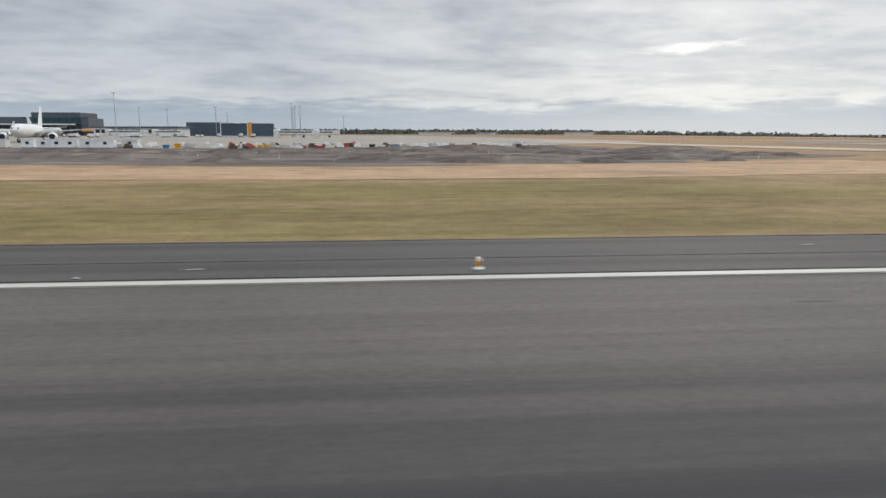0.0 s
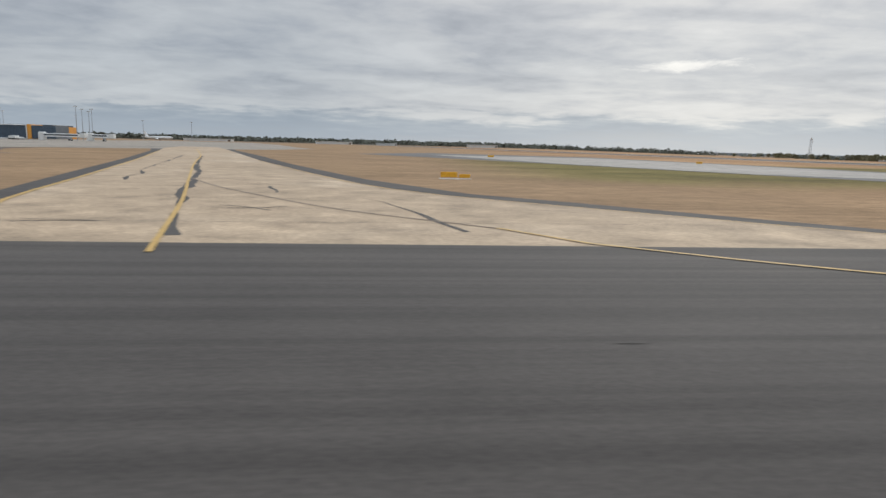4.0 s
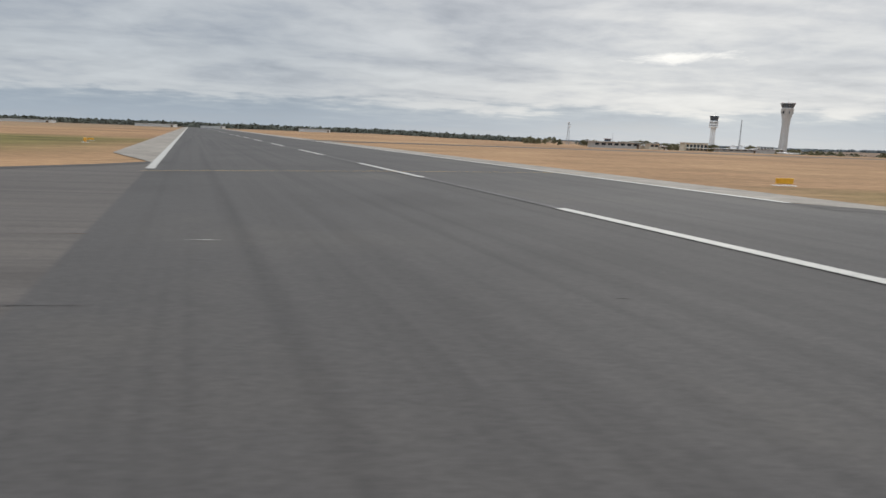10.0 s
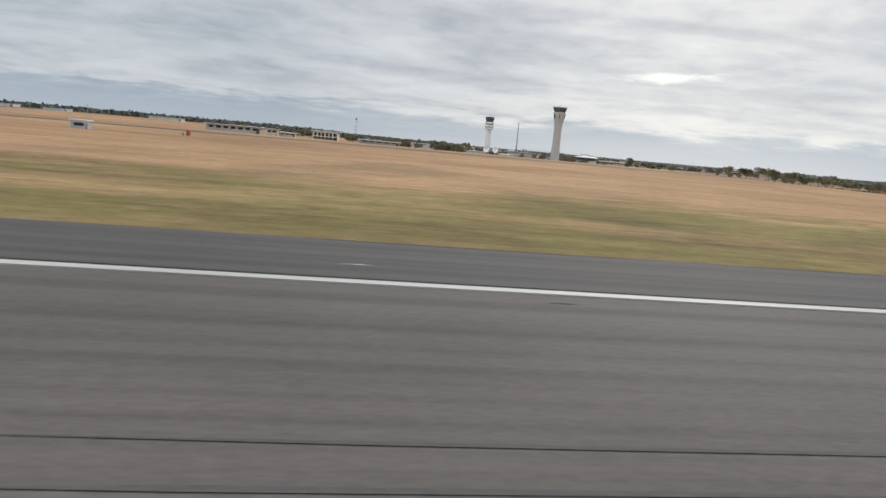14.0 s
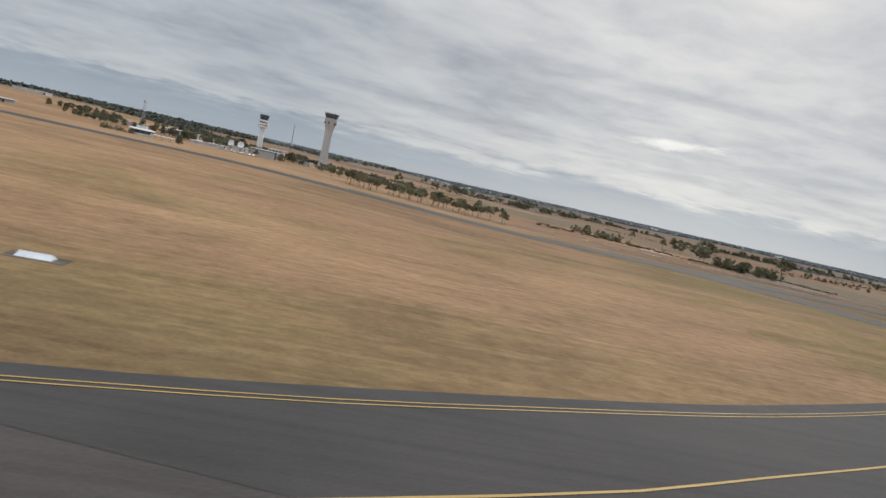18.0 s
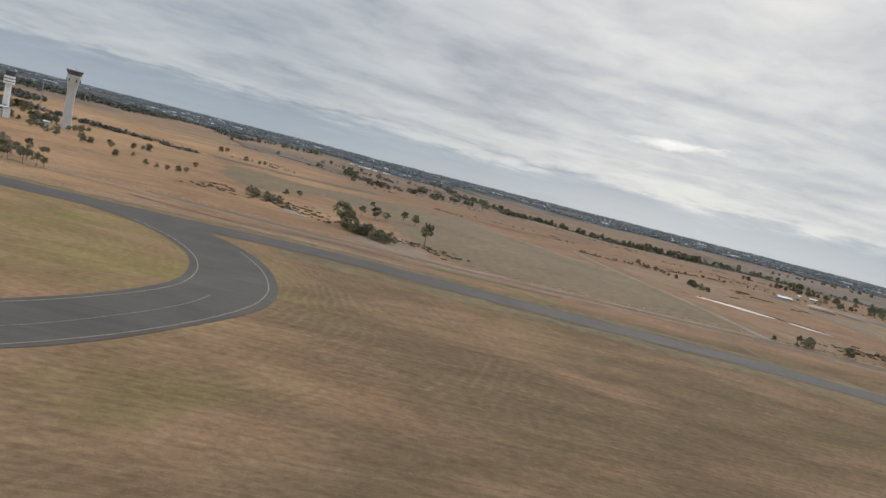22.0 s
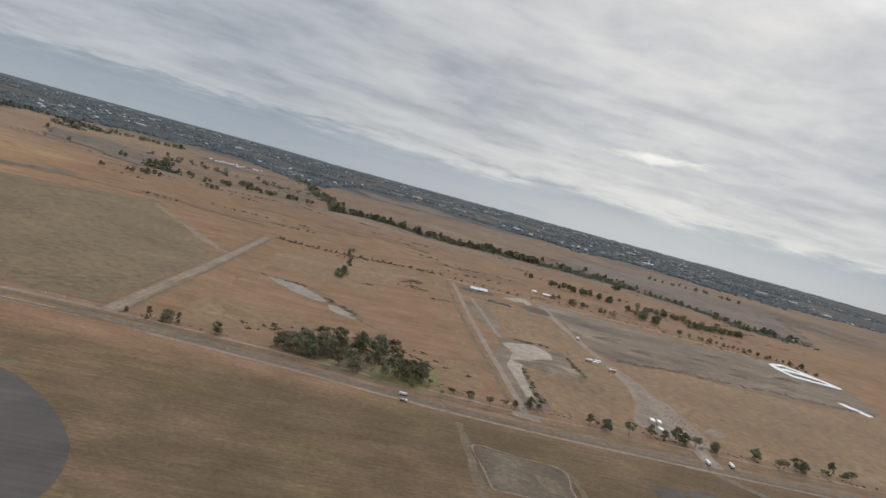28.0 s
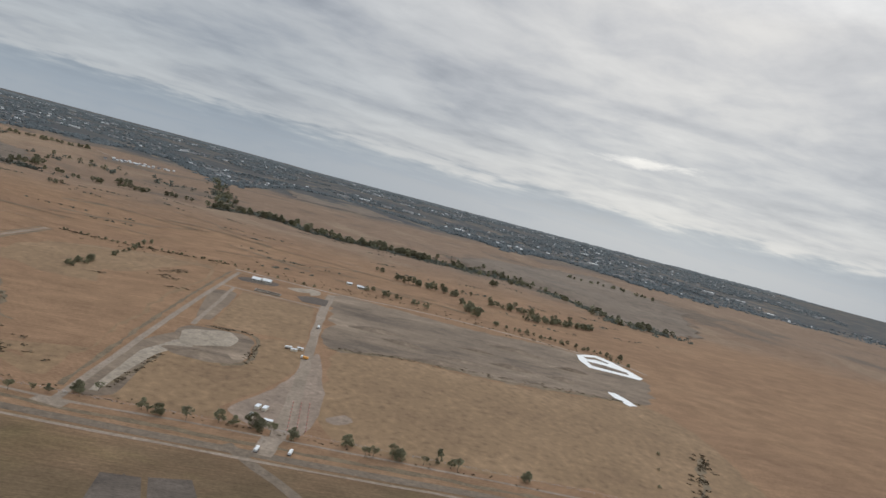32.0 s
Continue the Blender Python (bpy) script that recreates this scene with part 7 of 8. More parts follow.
def hall(name, label, x, y, rz, length, depth, height, wall=GREYWALL, roof=ROOFTIN, windows=5, pitched=False, category="building", over=0.6, group=""):
    """A low building: walls, roof, a row of windows with frames, a door."""
    t = thing(name, label, category, group)
    z0 = 0.0 if x < 600 else hgt(x, y)
    zb = hgt(x, y) - 0.4 - z0
    part("wall", Build().box(-length / 2, -depth / 2, zb, length / 2, depth / 2, height, 0.02), wall, t)
    if pitched:
        part("roof", Build().gable(-length / 2, -depth / 2, height + 0.01, length / 2, depth / 2, height + depth * 0.22, over), roof, t)
    else:
        part("roof", Build().box(-length / 2 - over, -depth / 2 - over, height, length / 2 + over, depth / 2 + over, height + 0.22, 0.03), roof, t)
    for i in range(windows):
        cx = -length / 2 + length * (i + 0.7) / (windows + 0.4)
        w = length / windows * 0.30
        g = part("window", Build().box(cx - w, -depth / 2 - 0.05, height * 0.38, cx + w, -depth / 2 + 0.05, height * 0.80), GLASS, t)
        part("frame", Build().box(cx - w - 0.06, -depth / 2 - 0.07, height * 0.80, cx + w + 0.06, -depth / 2 + 0.02, height * 0.80 + 0.08), OFFWHITE, g)
    part("door", Build().box(length / 2 - length * 0.07, -depth / 2 - 0.04, zb + 0.3, length / 2 - length * 0.02, -depth / 2 + 0.04, height * 0.72), BROWN, t)
    return place(t, x, y, z0, rz)


def airfield_buildings():
    t = hall("fire_station", "long grey fire station with open bays and flat pale roof", 375, 243, 0, 19, 6, 2.0, GREYWALL, ROOFTIN, 7, over=0.8)
    part("lookout", Build().box(-3.6, -0.9, 2.22, -1.6, 0.9, 3.0, 0.05), CABGLASS, t, "small glazed lookout room")
    part("lookout_roof", Build().box(-3.8, -1.1, 3.0, -1.4, 1.1, 3.25, 0.05), BRICKRED, t, "red-brown lookout roof")
    part("mast", Build().tube((-0.6, 0, 2.2), (-0.6, 0, 5.4), 0.05, n=5), STEEL, t)
    hall("station_wing", "low cream service wing beside the fire station", 392, 246, 0, 9, 5, 0.9, CREAM, ROOFTIN, 5)
    hall("workshop", "boxy tan workshop with a flat roof", 389, 239, 0, 4, 4, 1.9, CREAM, GREYWALL, 2)
    hall("drill_shed", "long low grey shed under a pale roof", 428, 247, -6, 15, 5, 0.8, GREYWALL, ROOFTIN, 5, over=0.7)
    u = hall("operations_block", "two-storey cream operations block with a flat roof", 408, 243, -6, 9, 6, 2.7, CREAM, ROOFTIN, 6, over=0.7)
    for i in range(6):
        cx = -4.5 + 9 * (i + 0.7) / 6.4
        part("window", Build().box(cx - 0.42, -3.05, 0.0, cx + 0.42, -2.95, 0.6), CABGLASS, u)
    part("awning", Build().box(-4.2, -4.6, 0.74, 5.6, -3.02, 0.86, 0.02), WHITE, u, "white awning over the lower windows")
    hall("long_shed", "long low white shed with an overhanging flat roof", 457, 379, -12, 20, 6, 0.6, OFFWHITE, WHITE, 6, over=0.7)
    hall("base_block", "white two-storey block at the foot of the old tower", 510, 352, -14, 15, 8, 0.7, GREYWALL, OFFWHITE, 7)
    hall("base_annex", "small white upper storey behind the base block", 514, 360, -14, 8, 5, 2.0, OFFWHITE, ROOFTIN, 4)
    hall("long_shed", "long low white shed beside a row of parked cars", 491, 305, 70, 20, 5, -0.7, OFFWHITE, WHITE, 6, over=0.5)
    for x, y, L, top in ((476, 398, 10, -0.6), (486, 386, 7, -1.0), (470, 412, 9, -0.2), (529, 372, 7, -1.2), (492, 376, 8, -1.0)):
        hall("service_shed", "low white-roofed service shed by the towers", x, y, -14, L, 5, top, OFFWHITE, WHITE, 3, False, "shed", 0.5, "service sheds")
    hall("grey_shed", "long low grey shed before the trees", 430, 372, -8, 22, 4, -0.6, GREYWALL, ROOFTIN, 6, False, "shed", 0.3)
    # round glazed lounge with its canopy, close behind the taxiway
    t = thing("round_lounge", "small round white lounge with a dark glass band", "building")
    part("plinth", Build().lathe([(3.3, -0.3), (3.3, 0.7), (3.2, 0.75)], 24), OFFWHITE, t)
    g = part("glass_band", Build().lathe([(3.15, 0.75), (3.3, 1.7)], 24), CABGLASS, t, "dark glass band all round")
    for i in range(12):
        a = 2 * math.pi * i / 12
        part("mullion", Build().tube((3.18 * math.cos(a), 3.18 * math.sin(a), 0.75), (3.33 * math.cos(a), 3.33 * math.sin(a), 1.7), 0.05, n=4), STEEL, g)
    part("roof", Build().lathe([(3.8, 1.7), (3.8, 1.95), (2.6, 2.15), (0.1, 2.2)], 24), WHITE, t)
    part("upper_room", Build().box(-1.6, -0.4, 2.1, 1.2, 1.6, 2.9, 0.05), OFFWHITE, t)
    place(t, 495, 204, None, 10)
    t = thing("canopy_walk", "low white flat canopy on posts beside the round lounge", "canopy")
    part("roof", Build().box(-4.3, -0.9, 1.0, 4.3, 0.9, 1.22, 0.04), WHITE, t)
    for k in (-3.8, -1.3, 1.3, 3.8):
        for q in (-0.7, 0.7):
            part("post", Build().tube((k, q, -0.1), (k, q, 1.0), 0.07, n=6), STEEL, t)
    place(t, 503, 201, None, -8)
    for x, y, L, top in ((56, 700, 38, 2.6), (112, 704, 22, 2.2), (218, 705, 32, 2.8), (-80, 720, 50, 2.4)):
        hall("far_hangar", "long white hangar far across the airfield", x, y, 0, L, 14, top, OFFWHITE, WHITE, 0, False, "hangar", 0.6, "far hangars")
    # pair of satellite dishes
    for k, (x, y) in enumerate(((490.7, 355), (495.7, 355))):
        t = thing("satellite_dish", "large white satellite dish on a short pedestal", "dish", "satellite dishes")
        part("pedestal", Build().lathe([(0.6, -4.0), (0.4, 0.2)], 10), STEEL, t)
        part("reflector", Build().lathe([(0.3, 0), (1.2, 0.3), (1.7, 0.8), (1.75, 0.9), (1.6, 0.86), (1.1, 0.5), (0.2, 0.25)], 20, m=pose(0, 0.3, 0.5, 68, 0, 0)), WHITE, t)
        part("feed", Build().tube((0, -0.2, 0.6), (0, -1.3, 1.0), 0.06, n=5), STEEL, t)
        place(t, x, y, 0, 20 * k - 20)
    # equipment hut in the grass and its red drum neighbours
    t = hall("equipment_hut", "small grey equipment hut standing in dry grass", 380, 101.8, 0, 2.4, 1.8, 1.1, GREYWALL, ROOFTIN, 1, category="hut", over=0.1)
    part("aerial", Build().tube((0.9, 0, 1.2), (0.9, 0, 3.8), 0.04, n=5), STEEL, t)
    t = thing("windsock_drum", "red marker drums standing in dry grass", "drum")
    part("drum", Build().lathe([(0.36, 0), (0.36, 0.9), (0.3, 0.95)], 12), RED, t)
    part("cabinet", Build().box(-1.0, -0.2, 0, -0.65, 0.2, 0.5, 0.03), STEEL, t, "small steel cabinet")
    place(t, 392.6, 112)
    # boundary kerb posts and far parked cars by the sheds
    rnd = random.Random(3)
    car = small_car()
    for i in range(16):
        again(car, 498 + 0.62 * i + rnd.uniform(-0.3, 0.3), 306 + 1.3 * i + rnd.uniform(-1, 1), None, rnd.choice((-20, 160)))


def small_car():
    """A parked car, with wheels and glass."""
    t = thing("car", "small pale parked car with dark windows", "car", "parked cars")
    s = UNIT
    b = Build()
    b.box(-2.1 * s, -0.85 * s, 0.3 * s, 2.1 * s, 0.85 * s, 0.95 * s, 0.15 * s)
    part("body", b, WHITE, t)
    b = Build()
    b.add([(x * s, y * s, z * s) for x, y, z in ((-1.5, -0.75, 0.93), (1.1, -0.75, 0.93), (1.1, 0.75, 0.93), (-1.5, 0.75, 0.93), (-1.0, -0.6, 1.45), (0.5, -0.6, 1.45), (0.5, 0.6, 1.45), (-1.0, 0.6, 1.45))],
          [(0, 1, 5, 4), (1, 2, 6, 5), (2, 3, 7, 6), (3, 0, 4, 7), (4, 5, 6, 7)])
    part("cabin", b, GLASS, t, "dark glazed cabin")
    part("roof", Build().box(-1.0 * s, -0.6 * s, 1.44 * s, 0.5 * s, 0.6 * s, 1.5 * s, 0.02), WHITE, t)
    for x in (-1.3, 1.3):
        for y in (-0.8, 0.8):
            part("wheel", Build().tube((x * s, (y - 0.1) * s, 0.32 * s), (x * s, (y + 0.1) * s, 0.32 * s), 0.32 * s, n=12), BLACK, t)
    return place(t, 497, 304, None, -20)


airfield_buildings()

# ---- terminal side ----


def satellite_pier():
    """Dark clad lounge on stilts, in three bays with orange fins between."""
    t = thing("gate_lounge", "dark clad gate lounge on stilts with an orange fin", "building")
    bays = [(-7.3, 6.2, 7.2, 8), (8.2, 19.1, 7.0, 12)]
    for x0, x1, h, deep in bays:
        p = part("bay", Build().box(x0, -8, 0.5, x1, deep, h, 0.08), PANEL, t)
        for k in range(5):
            x = x0 + (x1 - x0) * (k + 0.5) / 5
            part("pane", Build().box(x - (x1 - x0) * 0.096, -8.06, 0.7, x + (x1 - x0) * 0.096, -7.98, h - 0.3), BLUEGLASS, p)
    x0, x1, h, deep = bays[0]
    fr = Build()
    for a, c in (((x0, -8.6, 0.3), (x1, -8.0, 0.65)), ((x0, -8.6, h - 0.25), (x1, -8.0, h + 0.1)), ((x0, -8.6, 0.3), (x0 + 0.35, -8.0, h)), ((x1 - 0.35, -8.6, 0.3), (x1, -8.0, h))):
        fr.box(*a, *c)
    part("picture_frame", fr, WHITE, t, "white projecting frame")
    for x, h in ((7.2, 7.5),):
        part("fin", Build().box(x - 0.9, -8.3, 0.3, x + 0.9, 8, h, 0.05), ORANGE, t, "tall orange fin")
    for i in range(7):
        part("stilt", Build().tube((-7 + i * 4.2, -7, 0), (-7 + i * 4.2, -7, 0.5), 0.3, n=8), CREAM, t)
    place(t, -77.7, 348, 0, 8)
    w = thing("gate_block", "blue-grey glazed block behind the gate lounge", "building")
    part("wall", Build().box(-14, -12, 0, 14, 12, 8.6, 0.08), PANEL, w)
    for k in range(7):
        part("pane", Build().box(-13.8 + k * 4, -12.06, 0.4, -10.2 + k * 4, -11.98, 8.2), BLUEGLASS, w)
    part("corner", Build().box(14.05, -11.8, 0, 17.0, 10, 7.6, 0.05), ORANGE, w, "orange corner panel")
    place(w, -112, 438, 0, -4)


def terminal():
    t = thing("terminal", "long glass terminal with teal upper floor and white band", "building")
    part("wall", Build().box(-120, -10, -3, 0, 12, 11.4, 0.1), PANEL, t)
    part("upper_floor", Build().box(-29, -12, 7.4, 0, 12, 14.2, 0.1), PANEL, t, "dark clad upper floor")
    part("band", Build().box(-121, -12.6, 6.6, -3.5, -9.5, 7.3, 0.05), WHITE, t, "white floor band")
    for i in range(30):
        x = -119 + i * 4
        part("pane", Build().box(x, -10.12, 0.2, x + 3.2, -9.98, 5.8), GLASS, t)
    for i in range(8):
        x = -28.4 + i * 3.6
        part("pane", Build().box(x, -12.1, 8.0, x + 3.3, -11.98, 11.0), TEAL, t)
    part("end_wall", Build().box(0.05, -12, 4.6, 4.4, 10, 10.8, 0.08), PANEL, t, "dark end wall")
    part("end_panel", Build().box(0.1, -12.2, 2.6, 5.4, 9, 4.5, 0.05), ORANGE, t, "orange end panel")
    place(t, -188, 432, 0, 0)
    # linking concourse with a dark roof
    c = thing("concourse", "low white concourse with a long dark roof", "building")
    part("wall", Build().box(0, -5, -2.2, 60, 5, 4.6, 0.05), WHITE, c)
    part("roof", Build().box(-1, -6.4, 4.6, 61, 6.4, 5.6, 0.05), PANEL, c)
    for i in range(14):
        part("window", Build().box(1.5 + i * 4.2, -5.08, 1.8, 4.6 + i * 4.2, -4.98, 3.8), GLASS, c)
    place(c, -172, 408, 0, -21)


def air_bridge(x, y, rz, L=18):
    t = thing("air_bridge", "white boarding bridge on a wheeled support", "air bridge", "boarding bridges")
    part("tunnel", Build().box(0, -1.0, 1.7, L, 1.0, 3.3, 0.08), WHITE, t)
    part("window_strip", Build().box(0.8, -1.04, 2.3, L - 0.8, -0.98, 2.9), GLASS, t, "dark window strip")
    part("head", Build().box(L, -1.5, 1.5, L + 2.4, 1.5, 3.6, 0.15), OFFWHITE, t)
    part("rotunda", Build().lathe([(1.7, -0.3), (1.7, 3.6), (1.2, 3.9)], 14), OFFWHITE, t)
    part("support", Build().box(L * 0.72 - 0.4, -0.9, 0.4, L * 0.72 + 0.4, 0.9, 1.7, 0.05), STEEL, t)
    for y0 in (-1, 1):
        part("wheel", Build().tube((L * 0.72, y0 - 0.2, 0.45), (L * 0.72, y0 + 0.2, 0.45), 0.45, n=10), BLACK, t)
    return place(t, x, y, None, rz)


def jet(label, x, y, rz, s, z=None):
    """A parked airliner, nose to -y before turning."""
    t = thing("airliner", label, "aircraft", "parked airliners")
    prof = [(0.25, -33), (1.2, -31.6), (2.3, -29), (2.95, -25), (3.05, -18), (3.05, 14), (2.7, 20), (1.7, 27), (0.5, 33)]
    # fuselage takes the duller white to stand in for haze over the apron
    part("fuselage", Build().lathe([(r, z2) for r, z2 in prof], 18, m=pose(0, 0, 5.0, -90, 0, 0)), OFFWHITE, t, smooth=True)
    for sg in (-1, 1):
        w = Build()
        w.add([(sg * 2.4, -6, 4.0), (sg * 2.4, 6.5, 4.0), (sg * 30, 13.5, 6.4), (sg * 30, 11.3, 6.4), (sg * 2.4, -6, 4.7), (sg * 2.4, 6.5, 4.5), (sg * 30, 13.5, 6.6), (sg * 30, 11.3, 6.6)],
              [(0, 1, 2, 3), (7, 6, 5, 4), (0, 4, 5, 1), (1, 5, 6, 2), (2, 6, 7, 3), (3, 7, 4, 0)])
        part("wing", w, OFFWHITE, t)
        e = part("engine", Build().lathe([(1.35, -4), (1.75, -3.2), (1.8, 0), (1.3, 3)], 16, m=pose(sg * 9.6, -3.5, 2.6, -90, 0, 0)), WHITE, t, smooth=True)
        part("intake", Build().lathe([(1.25, -4.06), (0.9, -3.9)], 16, m=pose(sg * 9.6, -3.5, 2.6, -90, 0, 0)), BLACK, e)
        p = Build()
        p.add([(sg * 0.6, 25.5, 6.0), (sg * 0.6, 31.5, 6.0), (sg * 10.5, 33.4, 7.0), (sg * 10.5, 31.6, 7.0), (sg * 0.6, 25.5, 6.4), (sg * 0.6, 31.5, 6.4), (sg * 10.5, 33.4, 7.2), (sg * 10.5, 31.6, 7.2)],
              [(0, 1, 2, 3), (7, 6, 5, 4), (0, 4, 5, 1), (1, 5, 6, 2), (2, 6, 7, 3), (3, 7, 4, 0)])
        part("tailplane", p, OFFWHITE, t)
        part("main_gear", Build().tube((sg * 5, 2, 0), (sg * 4.4, 2, 4.2), 0.28, n=6), STEEL, t)
        part("wheel", Build().tube((sg * 5 - 0.7, 2, 0.7), (sg * 5 + 0.7, 2, 0.7), 0.7, n=12), BLACK, t)
    f = Build()
    f.add([(-0.25, 23, 7.4), (-0.25, 31.5, 6.6), (-0.12, 35.6, 17), (-0.12, 31.4, 17), (0.25, 23, 7.4), (0.25, 31.5, 6.6), (0.12, 35.6, 17), (0.12, 31.4, 17)],
          [(0, 1, 2, 3), (7, 6, 5, 4), (0, 4, 5, 1), (1, 5, 6, 2), (2, 6, 7, 3), (3, 7, 4, 0)])
    part("tail_fin", f, WHITE, t)
    part("cockpit_window", Build().box(-1.3, -31.2, 5.6, 1.3, -29.9, 6.3, 0.1), GLASS, t)
    part("nose_gear", Build().tube((0, -25, 0), (0, -25, 3), 0.3, n=6), STEEL, t)
    part("nose_wheel", Build().tube((-0.5, -25, 0.55), (0.5, -25, 0.55), 0.55, n=12), BLACK, t)
    return place(t, x, y, z, rz, s)


def flood_mast(x, y, h):
    t = thing("flood_mast", "tall slender floodlight mast on the apron", "mast", "floodlight masts")
    part("pole", Build().tube((0, 0, -2.2), (0, 0, h), 0.22, 0.11, 8), STEEL, t)
    part("crossbar", Build().box(-0.9, -0.12, h - 0.1, 0.9, 0.12, h + 0.1), STEEL, t)
    for k in (-0.7, 0, 0.7):
        part("lamp", Build().box(k - 0.25, -0.3, h - 0.35, k + 0.25, 0.1, h - 0.1), OFFWHITE, t)
    return place(t, x, y, 0)


def site_cabin(x, y, L, mat, label, rz=0.0, h=1.35):
    t = thing("site_cabin", label, "cabin", "site cabins")
    part("body", Build().box(-L / 2, -0.7, 0.08, L / 2, 0.7, h, 0.03), mat, t)
    part("roof", Build().box(-L / 2 - 0.05, -0.75, h, L / 2 + 0.05, 0.75, h + 0.06), ROOFTIN, t)
    for k in range(max(1, int(L / 2))):
        cx = -L / 2 + L * (k + 0.5) / max(1, int(L / 2))
        part("window", Build().box(cx - 0.28, -0.72, 0.6, cx + 0.28, -0.69, 1.05), GLASS, t)
    part("skid", Build().box(-L / 2, -0.6, 0, L / 2, 0.6, 0.08), BLACK, t)
    return place(t, x, y, None, rz)


def skip_bin(x, y, w, mat, label, h=0.9, rz=0):
    t = thing("skip_bin", label, "container", "site containers")
    b = Build()
    b.add([(-w / 2 + 0.25, -0.55, 0), (w / 2 - 0.25, -0.55, 0), (w / 2 - 0.25, 0.55, 0), (-w / 2 + 0.25, 0.55, 0), (-w / 2, -0.6, h), (w / 2, -0.6, h), (w / 2, 0.6, h), (-w / 2, 0.6, h)],
          [(3, 2, 1, 0), (0, 1, 5, 4), (1, 2, 6, 5), (2, 3, 7, 6), (3, 0, 4, 7), (4, 5, 6, 7)])
    part("body", b, mat, t)
    part("rim", Build().box(-w / 2 - 0.04, -0.64, h - 0.08, w / 2 + 0.04, -0.56, h + 0.02), mat, t)
    for k in range(3):
        x0 = -w / 2 + w * (k + 1) / 4
        part("rib", Build().box(x0 - 0.04, -0.66, 0.1, x0 + 0.04, -0.54, h - 0.05), mat, t)
    return place(t, x, y, None, rz, 0.62)


def digger(x, y, rz, mat=None, label="yellow excavator with a raised boom on tracks"):
    mat = mat or YELLOW
    t = thing("excavator", label, "excavator", "excavators")
    for s in (-0.62, 0.62):
        part("track", Build().box(-1.0, s - 0.17, 0, 1.0, s + 0.17, 0.45, 0.12), BLACK, t)
    part("house", Build().box(-0.95, -0.7, 0.5, 0.75, 0.7, 1.15, 0.06), mat, t)
    c = part("cab", Build().box(0.05, 0.1, 1.15, 0.75, 0.7, 1.75, 0.05), mat, t)
    part("cab_glass", Build().box(0.74, 0.16, 1.2, 0.77, 0.64, 1.7), GLASS, c)
    part("boom", Build().tube((0.6, -0.2, 1.0), (2.0, -0.2, 2.5), 0.16, 0.12, 6), mat, t)
    part("arm", Build().tube((2.0, -0.2, 2.5), (2.9, -0.2, 1.2), 0.11, 0.09, 6), mat, t)
    part("bucket", Build().box(2.7, -0.5, 0.7, 3.2, 0.1, 1.25, 0.1), BLACK, t)
    return place(t, x, y, None, rz, 0.45)


def truck(x, y, rz, mat=None, label="white tipper truck parked on the site", size=0.8):
    t = thing("truck", label, "truck", "site trucks")
    part("cab", Build().box(0.9, -0.65, 0.35, 1.9, 0.65, 1.55, 0.1), WHITE, t)
    part("windscreen", Build().box(1.88, -0.55, 0.95, 1.92, 0.55, 1.4), GLASS, t)
    part("tray", Build().box(-2.0, -0.68, 0.55, 0.8, 0.68, 1.45, 0.05), mat or OFFWHITE, t)
    part("chassis", Build().box(-2.0, -0.4, 0.35, 1.6, 0.4, 0.52), BLACK, t)
    for x0 in (-1.5, -0.8, 1.35):
        for s in (-0.6, 0.6):
            part("wheel", Build().tube((x0, s - 0.12, 0.29), (x0, s + 0.12, 0.29), 0.29, n=12), BLACK, t)
    return place(t, x, y, None, rz, size)


def mound(x, y, w, d, h, seed, mat=None, label="low mound of dark turned earth"):
    rnd = random.Random(seed)
    n, k = 20, 5
    b = Build()
    vs = []
    for j in range(k):
        r = 1 - j / (k - 1) * 0.92
        for i in range(n):
            a = 2 * math.pi * i / n
            q = 1 + 0.22 * noise.noise(Vector((math.cos(a) * 1.7, math.sin(a) * 1.7, seed)))
            vs.append((math.cos(a) * w * r * q, math.sin(a) * d * r * q, -0.05 + h * (1 - r * r) * rnd.uniform(0.8, 1.15)))
    b.add(vs, [(j * n + i, j * n + (i + 1) % n, (j + 1) * n + (i + 1) % n, (j + 1) * n + i) for j in range(k - 1) for i in range(n)] + [tuple(range((k - 1) * n, k * n))])
    o = part("earth_mound", b, mat or EARTH, None, label, True)
    tagged(o, "", "mound", "earth mounds")
    return place(o, x, y, None, rnd.uniform(-12, 12))


